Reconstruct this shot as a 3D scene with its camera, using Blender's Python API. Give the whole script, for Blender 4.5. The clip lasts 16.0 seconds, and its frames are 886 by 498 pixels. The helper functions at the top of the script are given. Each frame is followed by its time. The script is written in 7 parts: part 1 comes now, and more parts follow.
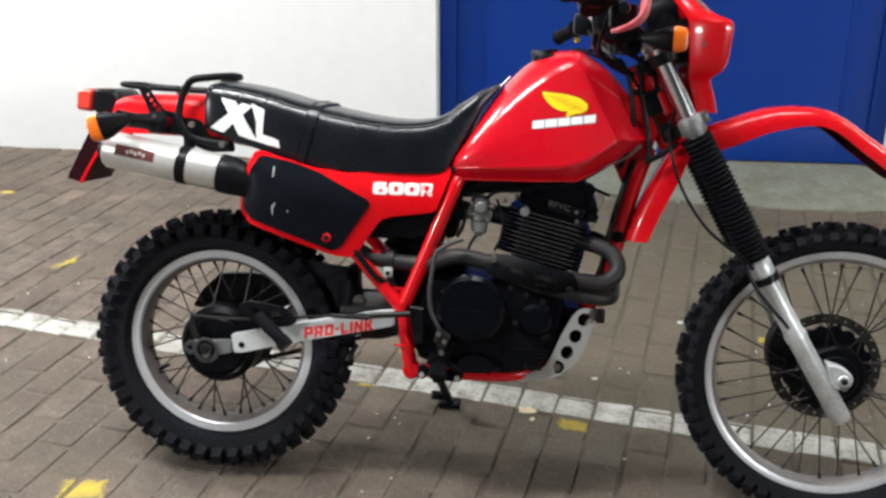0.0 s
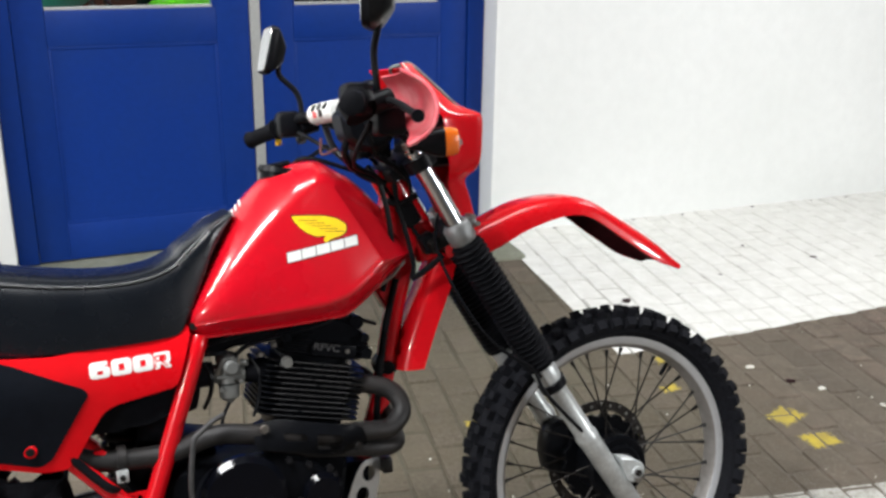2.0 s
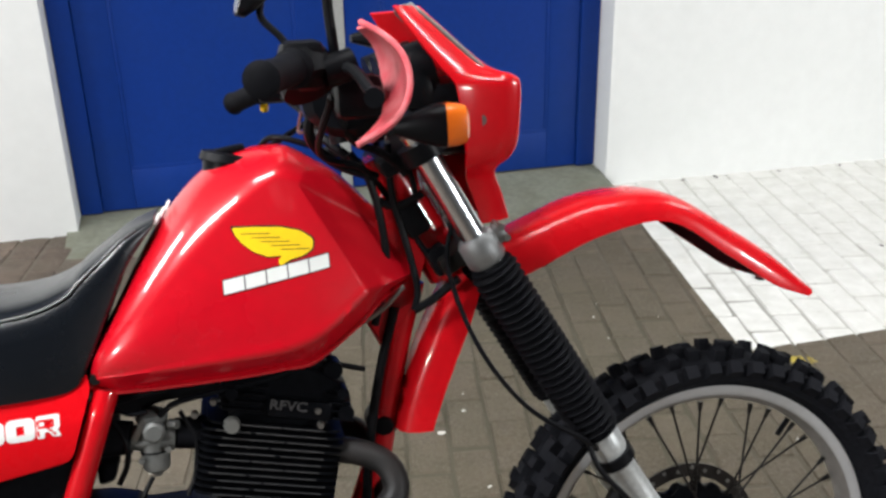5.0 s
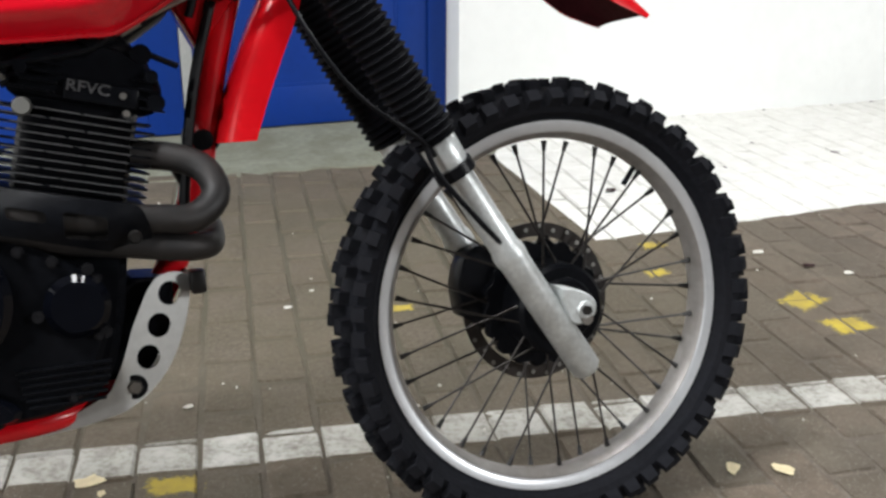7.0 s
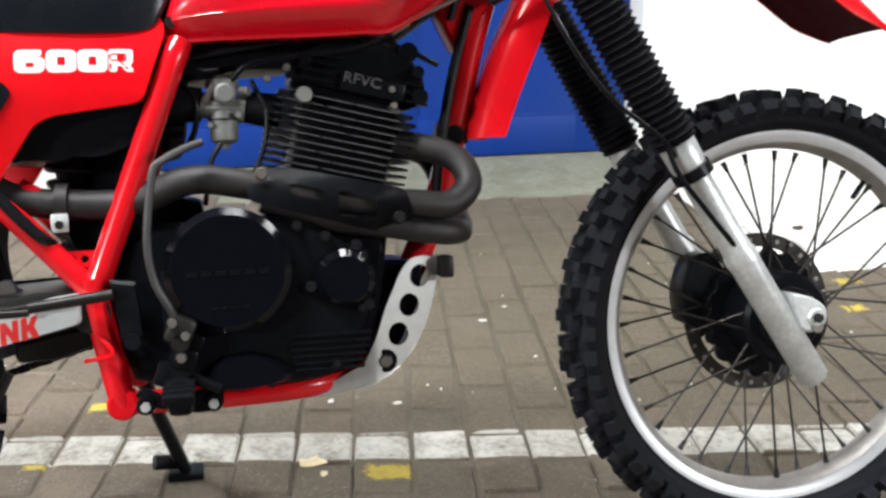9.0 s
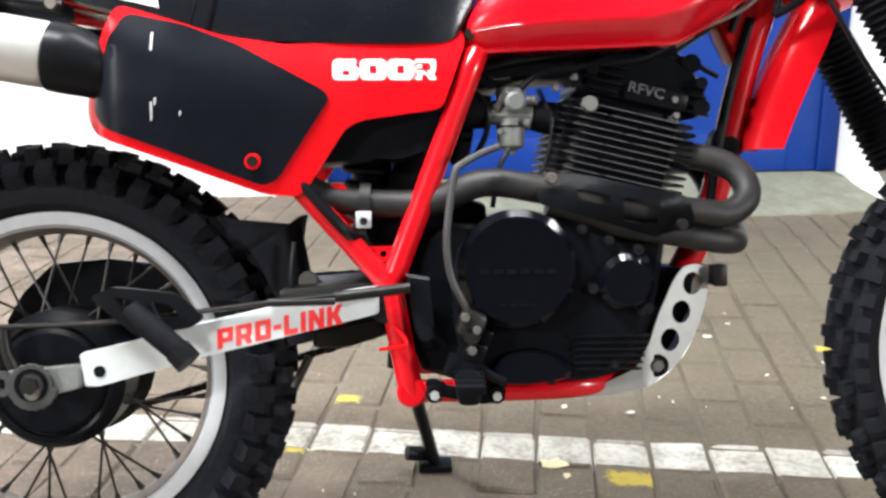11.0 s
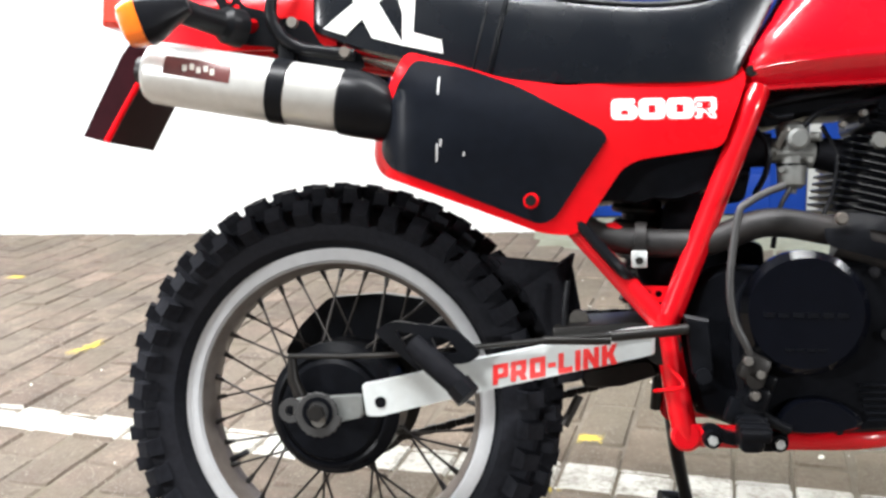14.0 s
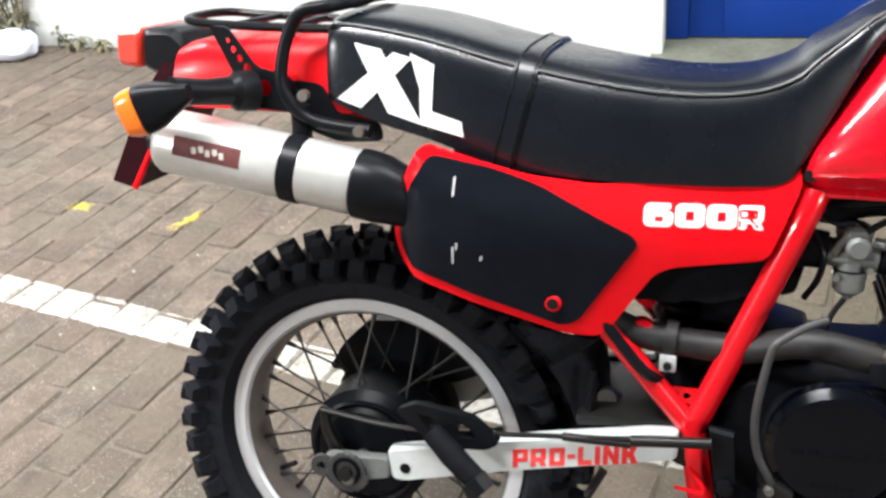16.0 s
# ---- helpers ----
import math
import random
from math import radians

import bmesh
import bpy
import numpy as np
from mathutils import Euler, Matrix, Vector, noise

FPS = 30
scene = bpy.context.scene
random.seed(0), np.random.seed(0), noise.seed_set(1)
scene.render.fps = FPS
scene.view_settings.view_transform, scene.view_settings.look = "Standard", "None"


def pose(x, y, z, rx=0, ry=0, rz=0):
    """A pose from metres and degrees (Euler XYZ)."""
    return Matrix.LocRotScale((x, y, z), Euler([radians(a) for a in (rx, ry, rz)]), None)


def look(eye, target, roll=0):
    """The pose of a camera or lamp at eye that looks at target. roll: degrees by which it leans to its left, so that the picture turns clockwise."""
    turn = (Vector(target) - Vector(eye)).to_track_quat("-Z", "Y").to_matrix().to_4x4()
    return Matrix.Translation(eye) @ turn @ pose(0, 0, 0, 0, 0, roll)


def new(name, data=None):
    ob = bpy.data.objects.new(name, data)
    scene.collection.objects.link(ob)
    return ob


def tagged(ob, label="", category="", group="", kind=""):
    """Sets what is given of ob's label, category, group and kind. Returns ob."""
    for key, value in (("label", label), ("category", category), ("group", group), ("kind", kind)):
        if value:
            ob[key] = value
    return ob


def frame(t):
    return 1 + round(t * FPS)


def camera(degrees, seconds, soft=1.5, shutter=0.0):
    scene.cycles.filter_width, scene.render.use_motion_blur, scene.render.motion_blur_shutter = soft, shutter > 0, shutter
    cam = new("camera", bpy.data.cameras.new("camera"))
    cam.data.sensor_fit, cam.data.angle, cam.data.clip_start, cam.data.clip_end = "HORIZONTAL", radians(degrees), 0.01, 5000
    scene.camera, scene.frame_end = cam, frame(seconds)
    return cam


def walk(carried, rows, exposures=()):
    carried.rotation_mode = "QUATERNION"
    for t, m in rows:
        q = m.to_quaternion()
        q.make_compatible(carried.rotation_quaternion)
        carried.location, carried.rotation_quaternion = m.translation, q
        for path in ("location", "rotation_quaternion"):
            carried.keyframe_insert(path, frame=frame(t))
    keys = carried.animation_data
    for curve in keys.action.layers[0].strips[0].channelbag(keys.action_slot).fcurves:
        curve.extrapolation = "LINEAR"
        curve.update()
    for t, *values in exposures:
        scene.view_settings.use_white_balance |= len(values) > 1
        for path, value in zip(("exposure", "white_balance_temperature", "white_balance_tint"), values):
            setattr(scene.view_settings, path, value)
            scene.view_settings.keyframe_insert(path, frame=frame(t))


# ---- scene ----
cam = camera(48.58, 16.0, soft=2.8)
PATH = [
    (0, (0.285, 0.907, 1.427), (-0.228, 2.686, 0.671), 0.64),
    (0.5, (0.058, 0.999, 1.371), (-0.149, 2.855, 0.657), 0.28),
    (1, (-0.036, 1.122, 1.436), (0.003, 2.977, 0.688), 3.24),
    (1.5, (-0.127, 1.211, 1.458), (0.144, 3.074, 0.782), 2.77),
    (2, (-0.215, 1.295, 1.453), (0.225, 3.137, 0.810), 1.56),
    (2.5, (-0.241, 1.343, 1.463), (0.187, 3.200, 0.857), 1.34),
    (3, (-0.246, 1.370, 1.458), (0.183, 3.204, 0.786), 1.03),
    (3.2, (-0.226, 1.389, 1.470), (0.156, 3.210, 0.736), 0.65),
    (5.5, (0.144, 1.868, 1.340), (0.273, 3.695, 0.537), -0.13),
    (6, (0.165, 1.841, 1.222), (0.404, 3.656, 0.418), 1.12),
    (6.5, (0.157, 1.790, 1.050), (0.465, 3.618, 0.298), 0.18),
    (7, (0.126, 1.723, 0.913), (0.536, 3.563, 0.244), 0.97),
    (7.5, (0.094, 1.682, 0.844), (0.530, 3.523, 0.198), 1.12),
    (8, (0.045, 1.658, 0.841), (0.453, 3.519, 0.232), 1.09),
    (8.5, (0.004, 1.656, 0.843), (0.283, 3.549, 0.260), 0.94),
    (9, (-0.015, 1.664, 0.857), (0.115, 3.574, 0.279), 0.87),
    (9.5, (-0.046, 1.657, 0.854), (0.027, 3.577, 0.296), 1.32),
    (10, (-0.087, 1.639, 0.864), (-0.126, 3.565, 0.325), 0.55),
    (10.2, (-0.104, 1.635, 0.869), (-0.180, 3.559, 0.328), 0.66),
    (12.3, (-0.212, 1.587, 0.815), (-0.621, 3.452, 0.217), -1.99),
    (12.5, (-0.207, 1.596, 0.824), (-0.653, 3.440, 0.191), -2.25),
    (13, (-0.231, 1.597, 0.823), (-0.775, 3.409, 0.176), -2.36),
    (13.5, (-0.267, 1.573, 0.829), (-0.834, 3.400, 0.245), -2.01),
    (14, (-0.269, 1.588, 0.858), (-0.854, 3.441, 0.386), -1.94),
    (14.5, (-0.242, 1.671, 0.934), (-0.879, 3.491, 0.403), -1.11),
    (15, (-0.227, 1.756, 1.084), (-0.926, 3.476, 0.340), -3.39),
    (15.5, (-0.221, 1.812, 1.222), (-0.968, 3.410, 0.279), -5.25),
    (16, (-0.186, 1.870, 1.284), (-0.989, 3.394, 0.268), -5.09),
]
walk(cam, [(t, look(eye, target, roll)) for t, eye, target, roll in PATH],
     exposures=((0, -0.42), (0.5, -0.13), (1.5, -0.21), (2.0, -0.48), (2.5, -0.55), (3.0, -0.63), (5.5, -0.48), (8, -0.15), (9, 0.14), (10, 0.46), (12.5, 0.62), (13.5, 0.58), (14.5, 0.33), (15, 0.22), (16, 0.15)))

# ---- world and lights: a yard at night under an added canopy, with unseen tube lamps ----
world = bpy.data.worlds.new("night")
scene.world = world
world.use_nodes = True
world.node_tree.nodes["Background"].inputs[0].default_value = (0.55, 0.62, 0.75, 1)
world.node_tree.nodes["Background"].inputs[1].default_value = 0.12


def tube_lamp(x, y, z, length, width, watts, turn):
    data = bpy.data.lights.new("unseen_tube_lamp", "AREA")
    data.shape, data.size, data.size_y, data.energy = "RECTANGLE", length, width, watts
    data.color = (0.975, 0.985, 1.0)
    ob = new("unseen_tube_lamp", data)
    ob.matrix_world = pose(x, y, z, 0, 0, turn)
    return ob


# All unseen; placed from tank highlights and as added fill for wall and bike.
LAMPS = ((-1.3, 2.20, 3.0, 1.4, 0.30, 145, 12), (0.25, 3.15, 3.0, 1.2, 0.30, 55, 12), (3.0, 4.1, 3.2, 1.5, 0.25, 110, 12), (-3.6, 3.3, 3.2, 1.5, 0.25, 210, 12),
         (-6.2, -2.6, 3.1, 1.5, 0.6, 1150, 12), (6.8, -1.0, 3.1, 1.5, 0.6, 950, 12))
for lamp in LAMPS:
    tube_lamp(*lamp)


# ---- materials ----
def nodes_of(name):
    m = bpy.data.materials.new(name)
    m.use_nodes = True
    nt = m.node_tree
    return m, nt, nt.nodes["Principled BSDF"]


def math_node(nt, op, a, b=None, c=None, clamp=False):
    n = nt.nodes.new("ShaderNodeMath")
    n.operation, n.use_clamp = op, clamp
    for k, v in enumerate((a, b, c)):
        if v is None:
            continue
        if isinstance(v, (int, float)):
            n.inputs[k].default_value = v
        else:
            nt.links.new(v, n.inputs[k])
    return n.outputs[0]


def noise_node(nt, scale, detail=4.0, rough=0.6, coord=None):
    n = nt.nodes.new("ShaderNodeTexNoise")
    n.inputs["Scale"].default_value, n.inputs["Detail"].default_value, n.inputs["Roughness"].default_value = scale, detail, rough
    if coord is None:
        coord = nt.nodes.new("ShaderNodeTexCoord").outputs["Object"]
    nt.links.new(coord, n.inputs["Vector"])
    return n.outputs["Fac"]


def mix_colour(nt, fac, a, b, mode="MIX"):
    n = nt.nodes.new("ShaderNodeMix")
    n.data_type, n.blend_type = "RGBA", mode
    for sock, v in ((n.inputs["Factor"], fac), (n.inputs["A"], a), (n.inputs["B"], b)):
        if isinstance(v, (int, float)):
            sock.default_value = v
        elif isinstance(v, tuple):
            sock.default_value = (*v[:3], 1)
        else:
            nt.links.new(v, sock)
    return n.outputs["Result"]


def ramp(nt, fac, lo, hi):
    n = nt.nodes.new("ShaderNodeMapRange")
    n.inputs["From Min"].default_value, n.inputs["From Max"].default_value = lo, hi
    nt.links.new(fac, n.inputs["Value"])
    return n.outputs["Result"]


def surface(name, colour, rough=0.5, metal=0.0, dirt=None, dirt_amount=0.3, grain=60.0, patch=6.0, bump=0.1, coat=0.0, rough_var=0.12, vary=0.12, spec=0.5):
    """A surface with grain and patches at two scales, uneven gloss and fine relief."""
    m, nt, b = nodes_of(name)
    big, fine = noise_node(nt, patch), noise_node(nt, grain, 6.0)
    dark = tuple(c * (1 - vary) for c in colour)
    light = tuple(min(1.0, c * (1 + vary)) for c in colour)
    col = mix_colour(nt, ramp(nt, fine, 0.3, 0.7), dark, light)
    if dirt:
        col = mix_colour(nt, math_node(nt, "MULTIPLY", ramp(nt, big, 0.42, 0.72), dirt_amount), col, dirt)
    nt.links.new(col, b.inputs["Base Color"])
    nt.links.new(math_node(nt, "ADD", math_node(nt, "MULTIPLY", math_node(nt, "SUBTRACT", big, 0.5), 2 * rough_var), rough, clamp=True), b.inputs["Roughness"])
    b.inputs["Metallic"].default_value = metal
    b.inputs["Coat Weight"].default_value = coat
    b.inputs["Coat Roughness"].default_value = 0.06
    b.inputs["Specular IOR Level"].default_value = spec
    if bump:
        bn = nt.nodes.new("ShaderNodeBump")
        bn.inputs["Strength"].default_value, bn.inputs["Distance"].default_value = bump, 0.002
        nt.links.new(fine, bn.inputs["Height"])
        nt.links.new(bn.outputs[0], b.inputs["Normal"])
    return m


RED = surface("red_paint", (0.57, 0.003, 0.013), 0.28, coat=0.9, spec=0.32, bump=0.01, vary=0.04, rough_var=0.06, dirt=(0.35, 0.02, 0.02), dirt_amount=0.25)
RED_PLASTIC = surface("red_plastic", (0.66, 0.004, 0.009), 0.30, spec=0.14, coat=0.04, bump=0.02, vary=0.05, dirt=(0.46, 0.02, 0.02), dirt_amount=0.25)
RED_GLOSS = surface("glossy_red_plastic", (0.62, 0.004, 0.010), 0.26, spec=0.16, coat=0.3, bump=0.02, vary=0.05, dirt=(0.46, 0.02, 0.02), dirt_amount=0.25)
RED_FRAME = surface("red_frame_paint", (0.60, 0.004, 0.010), 0.24, spec=0.2, coat=0.5, bump=0.04, vary=0.07, dirt=(0.2, 0.02, 0.02), dirt_amount=0.4)
FADED_RED = surface("faded_red_plastic", (0.58, 0.07, 0.09), 0.5, spec=0.3, bump=0.05, vary=0.1, patch=22, dirt=(0.66, 0.27, 0.27), dirt_amount=0.7)
BLACK_PLASTIC = surface("black_plastic", (0.0050, 0.0055, 0.0070), 0.34, spec=0.12, bump=0.08, vary=0.25, dirt=(0.007, 0.007, 0.0075), dirt_amount=0.5)
PANEL_BLACK = surface("matt_black_panel", (0.0044, 0.0058, 0.0092), 0.40, spec=0.12, bump=0.05, vary=0.2, dirt=(0.006, 0.0075, 0.0105), dirt_amount=0.4)
VINYL = surface("black_vinyl", (0.0042, 0.0058, 0.0086), 0.27, spec=0.56, bump=0.08, grain=240, patch=9, vary=0.25)
RUBBER = surface("tyre_rubber", (0.0112, 0.0120, 0.0152), 0.7, bump=0.3, grain=120, vary=0.3, dirt=(0.0155, 0.0150, 0.0165), dirt_amount=0.5, spec=0.06)
SOFT_RUBBER = surface("gaiter_rubber", (0.0060, 0.0063, 0.0080), 0.65, bump=0.15, vary=0.25, spec=0.06)
SHADED_DIRTY_UNDERSIDE = surface("shaded_dirty_underside", (0.038, 0.007, 0.009), 0.7, spec=0.06, bump=0.2, vary=0.3, dirt=(0.03, 0.018, 0.014), dirt_amount=0.6)
ENGINE_BLACK = surface("black_engine_paint", (0.0042, 0.0047, 0.0062), 0.3, spec=0.06, bump=0.2, grain=90, vary=0.3, dirt=(0.006, 0.006, 0.0062), dirt_amount=0.45)
COVER_BLACK = surface("gloss_black_cover", (0.002, 0.0024, 0.0042), 0.11, bump=0.05, vary=0.2, coat=0.0, spec=0.26)
FIN_EDGE = surface("worn_fin_edge", (0.15, 0.15, 0.155), 0.4, metal=0.7, bump=0.15, vary=0.3)
ALLOY = surface("cast_alloy", (0.60, 0.63, 0.625), 0.40, metal=0.5, bump=0.3, grain=130, patch=26, vary=0.14, dirt=(0.36, 0.365, 0.35), dirt_amount=0.6)
RIM_DIRT = surface("stained_rim_well", (0.17, 0.15, 0.135), 0.5, metal=0.4, bump=0.1, vary=0.2, dirt=(0.09, 0.065, 0.05), dirt_amount=0.6)
RIM_GREY = surface("dull_rim_well", (0.30, 0.285, 0.27), 0.45, metal=0.45, bump=0.1, vary=0.15, dirt=(0.16, 0.13, 0.11), dirt_amount=0.5)
RIM_ALLOY = surface("rim_alloy", (0.66, 0.68, 0.70), 0.34, metal=0.5, bump=0.04, vary=0.05, dirt=(0.35, 0.34, 0.33), dirt_amount=0.3)
SILVER_PAINT = surface("silver_paint", (0.62, 0.66, 0.66), 0.4, metal=0.25, bump=0.06, vary=0.06, dirt=(0.3, 0.27, 0.2), dirt_amount=0.35)
MUFFLER_ALLOY = surface("brushed_muffler", (0.56, 0.56, 0.535), 0.34, metal=0.5, bump=0.06, vary=0.06, dirt=(0.45, 0.42, 0.36), dirt_amount=0.3)
CLAMP_ALLOY = surface("grey_cast_clamp", (0.27, 0.28, 0.28), 0.5, metal=0.6, bump=0.2, vary=0.15, dirt=(0.12, 0.11, 0.1), dirt_amount=0.6)
CHROME = surface("chrome", (0.70, 0.73, 0.76), 0.22, metal=1.0, bump=0.02, vary=0.04, rough_var=0.05)
STEEL = surface("dull_steel", (0.26, 0.255, 0.24), 0.45, metal=0.9, bump=0.15, vary=0.15, dirt=(0.16, 0.11, 0.07), dirt_amount=0.5)
DARK_STEEL = surface("dark_steel", (0.012, 0.0115, 0.011), 0.45, metal=0.5, bump=0.15, vary=0.25, dirt=(0.026, 0.019, 0.013), dirt_amount=0.4)
DISC_STEEL = surface("rusty_disc", (0.030, 0.027, 0.025), 0.5, metal=0.6, bump=0.1, vary=0.2, dirt=(0.06, 0.045, 0.035), dirt_amount=0.5)
SPOKE_STEEL = surface("spoke_steel", (0.030, 0.027, 0.025), 0.45, metal=0.7, bump=0.1, vary=0.2)
CASE_BOLT = surface("oily_bolt_steel", (0.016, 0.016, 0.018), 0.26, metal=0.5, spec=0.4, bump=0.1, vary=0.25)
PIPE = surface("burnt_pipe", (0.0185, 0.0178, 0.0180), 0.55, metal=0.4, bump=0.25, grain=80, patch=12, vary=0.25, dirt=(0.036, 0.027, 0.022), dirt_amount=0.5)
KICK = surface("grey_steel_lever", (0.055, 0.055, 0.055), 0.45, metal=0.4, spec=0.3, bump=0.1, vary=0.15)
CARB = surface("carburettor_alloy", (0.165, 0.175, 0.17), 0.55, metal=0.4, bump=0.2, vary=0.15, dirt=(0.15, 0.13, 0.1), dirt_amount=0.5)
SKID = surface("skid_alloy", (0.50, 0.51, 0.50), 0.36, metal=0.7, bump=0.08, vary=0.08, dirt=(0.3, 0.28, 0.24), dirt_amount=0.4)
WHITE_DECAL = surface("white_decal", (0.80, 0.82, 0.79), 0.4, bump=0.0, vary=0.03, dirt=(0.6, 0.6, 0.55), dirt_amount=0.3)
BLACK_DECAL = surface("black_decal", (0.015, 0.014, 0.014), 0.4, bump=0.0, vary=0.1)
YELLOW_DECAL = surface("yellow_decal", (0.92, 0.60, 0.010), 0.35, bump=0.0, vary=0.04)
RED_DECAL = surface("red_decal", (0.72, 0.03, 0.03), 0.4, bump=0.0, vary=0.08, dirt=(0.7, 0.4, 0.38), dirt_amount=0.4)
AMBER = surface("amber_lens", (0.85, 0.17, 0.012), 0.25, bump=0.0, vary=0.06, coat=0.5)
RED_LENS = surface("red_lens", (0.72, 0.05, 0.03), 0.25, bump=0.0, vary=0.06, coat=0.5)
STICKER = surface("maroon_sticker", (0.10, 0.03, 0.028), 0.4, bump=0.0, vary=0.3)
FLAP_DARK = surface("dark_mudguard_inside", (0.020, 0.004, 0.006), 0.4, spec=0.05, bump=0.05, vary=0.2)
WALL_WHITE = surface("white_wall_paint", (0.85, 0.865, 0.85), 0.75, bump=0.35, grain=14, patch=1.2, vary=0.025, dirt=(0.78, 0.80, 0.775), dirt_amount=0.4)
BLUE = surface("blue_door_paint", (0.004, 0.031, 0.205), 0.45, spec=0.2, bump=0.06, grain=40, patch=2.0, vary=0.06, dirt=(0.009, 0.036, 0.155), dirt_amount=0.4)
GREY_STRIP = surface("grey_aluminium_strip", (0.42, 0.43, 0.42), 0.5, metal=0.3, bump=0.05, vary=0.08)
CONCRETE = surface("concrete", (0.195, 0.203, 0.155), 0.85, bump=0.4, grain=45, patch=6.0, vary=0.18, dirt=(0.120, 0.116, 0.078), dirt_amount=0.8)
SAND = surface("joint_sand", (0.138, 0.114, 0.091), 0.95, bump=0.5, grain=150, patch=11.0, vary=0.35, dirt=(0.055, 0.046, 0.037), dirt_amount=0.9)
_nt = SAND.node_tree
_b = _nt.nodes["Principled BSDF"]
_xyz = _nt.nodes.new("ShaderNodeSeparateXYZ")
_nt.links.new(_nt.nodes.new("ShaderNodeNewGeometry").outputs["Position"], _xyz.inputs[0])
_bay = math_node(_nt, "MULTIPLY", math_node(_nt, "GREATER_THAN", math_node(_nt, "ADD", _xyz.outputs[0], math_node(_nt, "MULTIPLY", _xyz.outputs[1], 0.038)), 1.297),
                 math_node(_nt, "GREATER_THAN", math_node(_nt, "SUBTRACT", _xyz.outputs[1], math_node(_nt, "MULTIPLY", _xyz.outputs[0], 0.205)), 3.992))
_filled = math_node(_nt, "MULTIPLY", _bay, ramp(_nt, noise_node(_nt, 9.0, 4, 0.6, _xyz.inputs[0].links[0].from_socket), 0.22, 0.42))
_nt.links.new(mix_colour(_nt, _filled, _b.inputs["Base Color"].links[0].from_socket, (0.54, 0.535, 0.49)), _b.inputs["Base Color"])
_film = math_node(_nt, "MULTIPLY", ramp(_nt, noise_node(_nt, 5.5, 9, 0.74, _xyz.inputs[0].links[0].from_socket), 0.47, 0.62), 0.9)
_nt.links.new(mix_colour(_nt, math_node(_nt, "MULTIPLY", _film, math_node(_nt, "SUBTRACT", 1.0, _bay)), _b.inputs["Base Color"].links[0].from_socket, (0.118, 0.099, 0.070)), _b.inputs["Base Color"])
_moss = math_node(_nt, "SUBTRACT", 1.0, ramp(_nt, math_node(_nt, "SQRT", math_node(_nt, "ADD", math_node(_nt, "POWER", math_node(_nt, "SUBTRACT", _xyz.outputs[0], 0.45), 2.0), math_node(_nt, "POWER", math_node(_nt, "SUBTRACT", _xyz.outputs[1], 4.15), 2.0))), 0.5, 1.3), clamp=True)
_nt.links.new(mix_colour(_nt, math_node(_nt, "MULTIPLY", _moss, 0.85), _b.inputs["Base Color"].links[0].from_socket, (0.066, 0.060, 0.037)), _b.inputs["Base Color"])
DARK_ENCLOSURE = surface("dark_enclosure_paint", (0.10, 0.10, 0.10), 0.8, bump=0.1, vary=0.04)
LEAF = surface("dry_leaf", (0.62, 0.53, 0.33), 0.6, bump=0.2, vary=0.15)
STALK = surface("dry_stalk", (0.16, 0.13, 0.085), 0.75, bump=0.3, vary=0.25)
WEED = surface("grey_green_leaf", (0.13, 0.14, 0.075), 0.65, bump=0.2, vary=0.3, dirt=(0.16, 0.11, 0.06), dirt_amount=0.8)
BAG = surface("white_plastic_bag", (0.72, 0.76, 0.86), 0.35, bump=0.2, vary=0.06)
LITTER = surface("pale_litter", (0.6, 0.58, 0.52), 0.6, bump=0.1, vary=0.2)
GREEN = surface("lime_green_paint", (0.13, 0.60, 0.015), 0.25, coat=0.6, bump=0.0, vary=0.05)
TEAL = surface("teal_plastic", (0.08, 0.50, 0.36), 0.35, coat=0.3, bump=0.0, vary=0.08)
INSIDE = surface("showroom_wall", (0.16, 0.07, 0.05), 0.8, bump=0.1, vary=0.2, patch=1.5, dirt=(0.05, 0.03, 0.03), dirt_amount=0.6)
INSIDE_FLOOR = surface("showroom_floor", (0.22, 0.21, 0.2), 0.6, bump=0.05, vary=0.1)

GLASS, _nt, _b = nodes_of("window_glass")
_b.inputs["Base Color"].default_value = (0.95, 0.98, 0.97, 1)
_b.inputs["Roughness"].default_value = 0.03
_b.inputs["Transmission Weight"].default_value = 1.0
_b.inputs["IOR"].default_value = 1.1
MIRROR, _nt, _b = nodes_of("mirror_glass")
_b.inputs["Base Color"].default_value = (0.85, 0.87, 0.87, 1)
_b.inputs["Metallic"].default_value, _b.inputs["Roughness"].default_value = 1.0, 0.22


MARKS = ((0.005, 3.172, 0.090, 0.052, 0, 0.1), (-1.077, 2.547, 0.10, 0.07, 20, 0), (1.478, 3.718, 0.11, 0.08, 30, 0), (1.505, 3.567, 0.10, 0.08, 10, 0), (1.200, 3.957, 0.08, 0.05, 15, 0.2),
         (1.280, 4.165, 0.08, 0.05, 10, 0.2), (-0.556, 3.442, 0.08, 0.05, 0, 0.35), (-1.962, 3.71, 0.07, 0.26, -12, 0.62), (-2.335, 3.689, 0.11, 0.07, 5, 0.42),
         (0.502, 3.845, 0.06, 0.04, 0, 0.25), (-2.70, 4.32, 0.10, 0.06, 10, 0.4), (-0.60, 3.205, 0.085, 0.03, 0, 0.45))


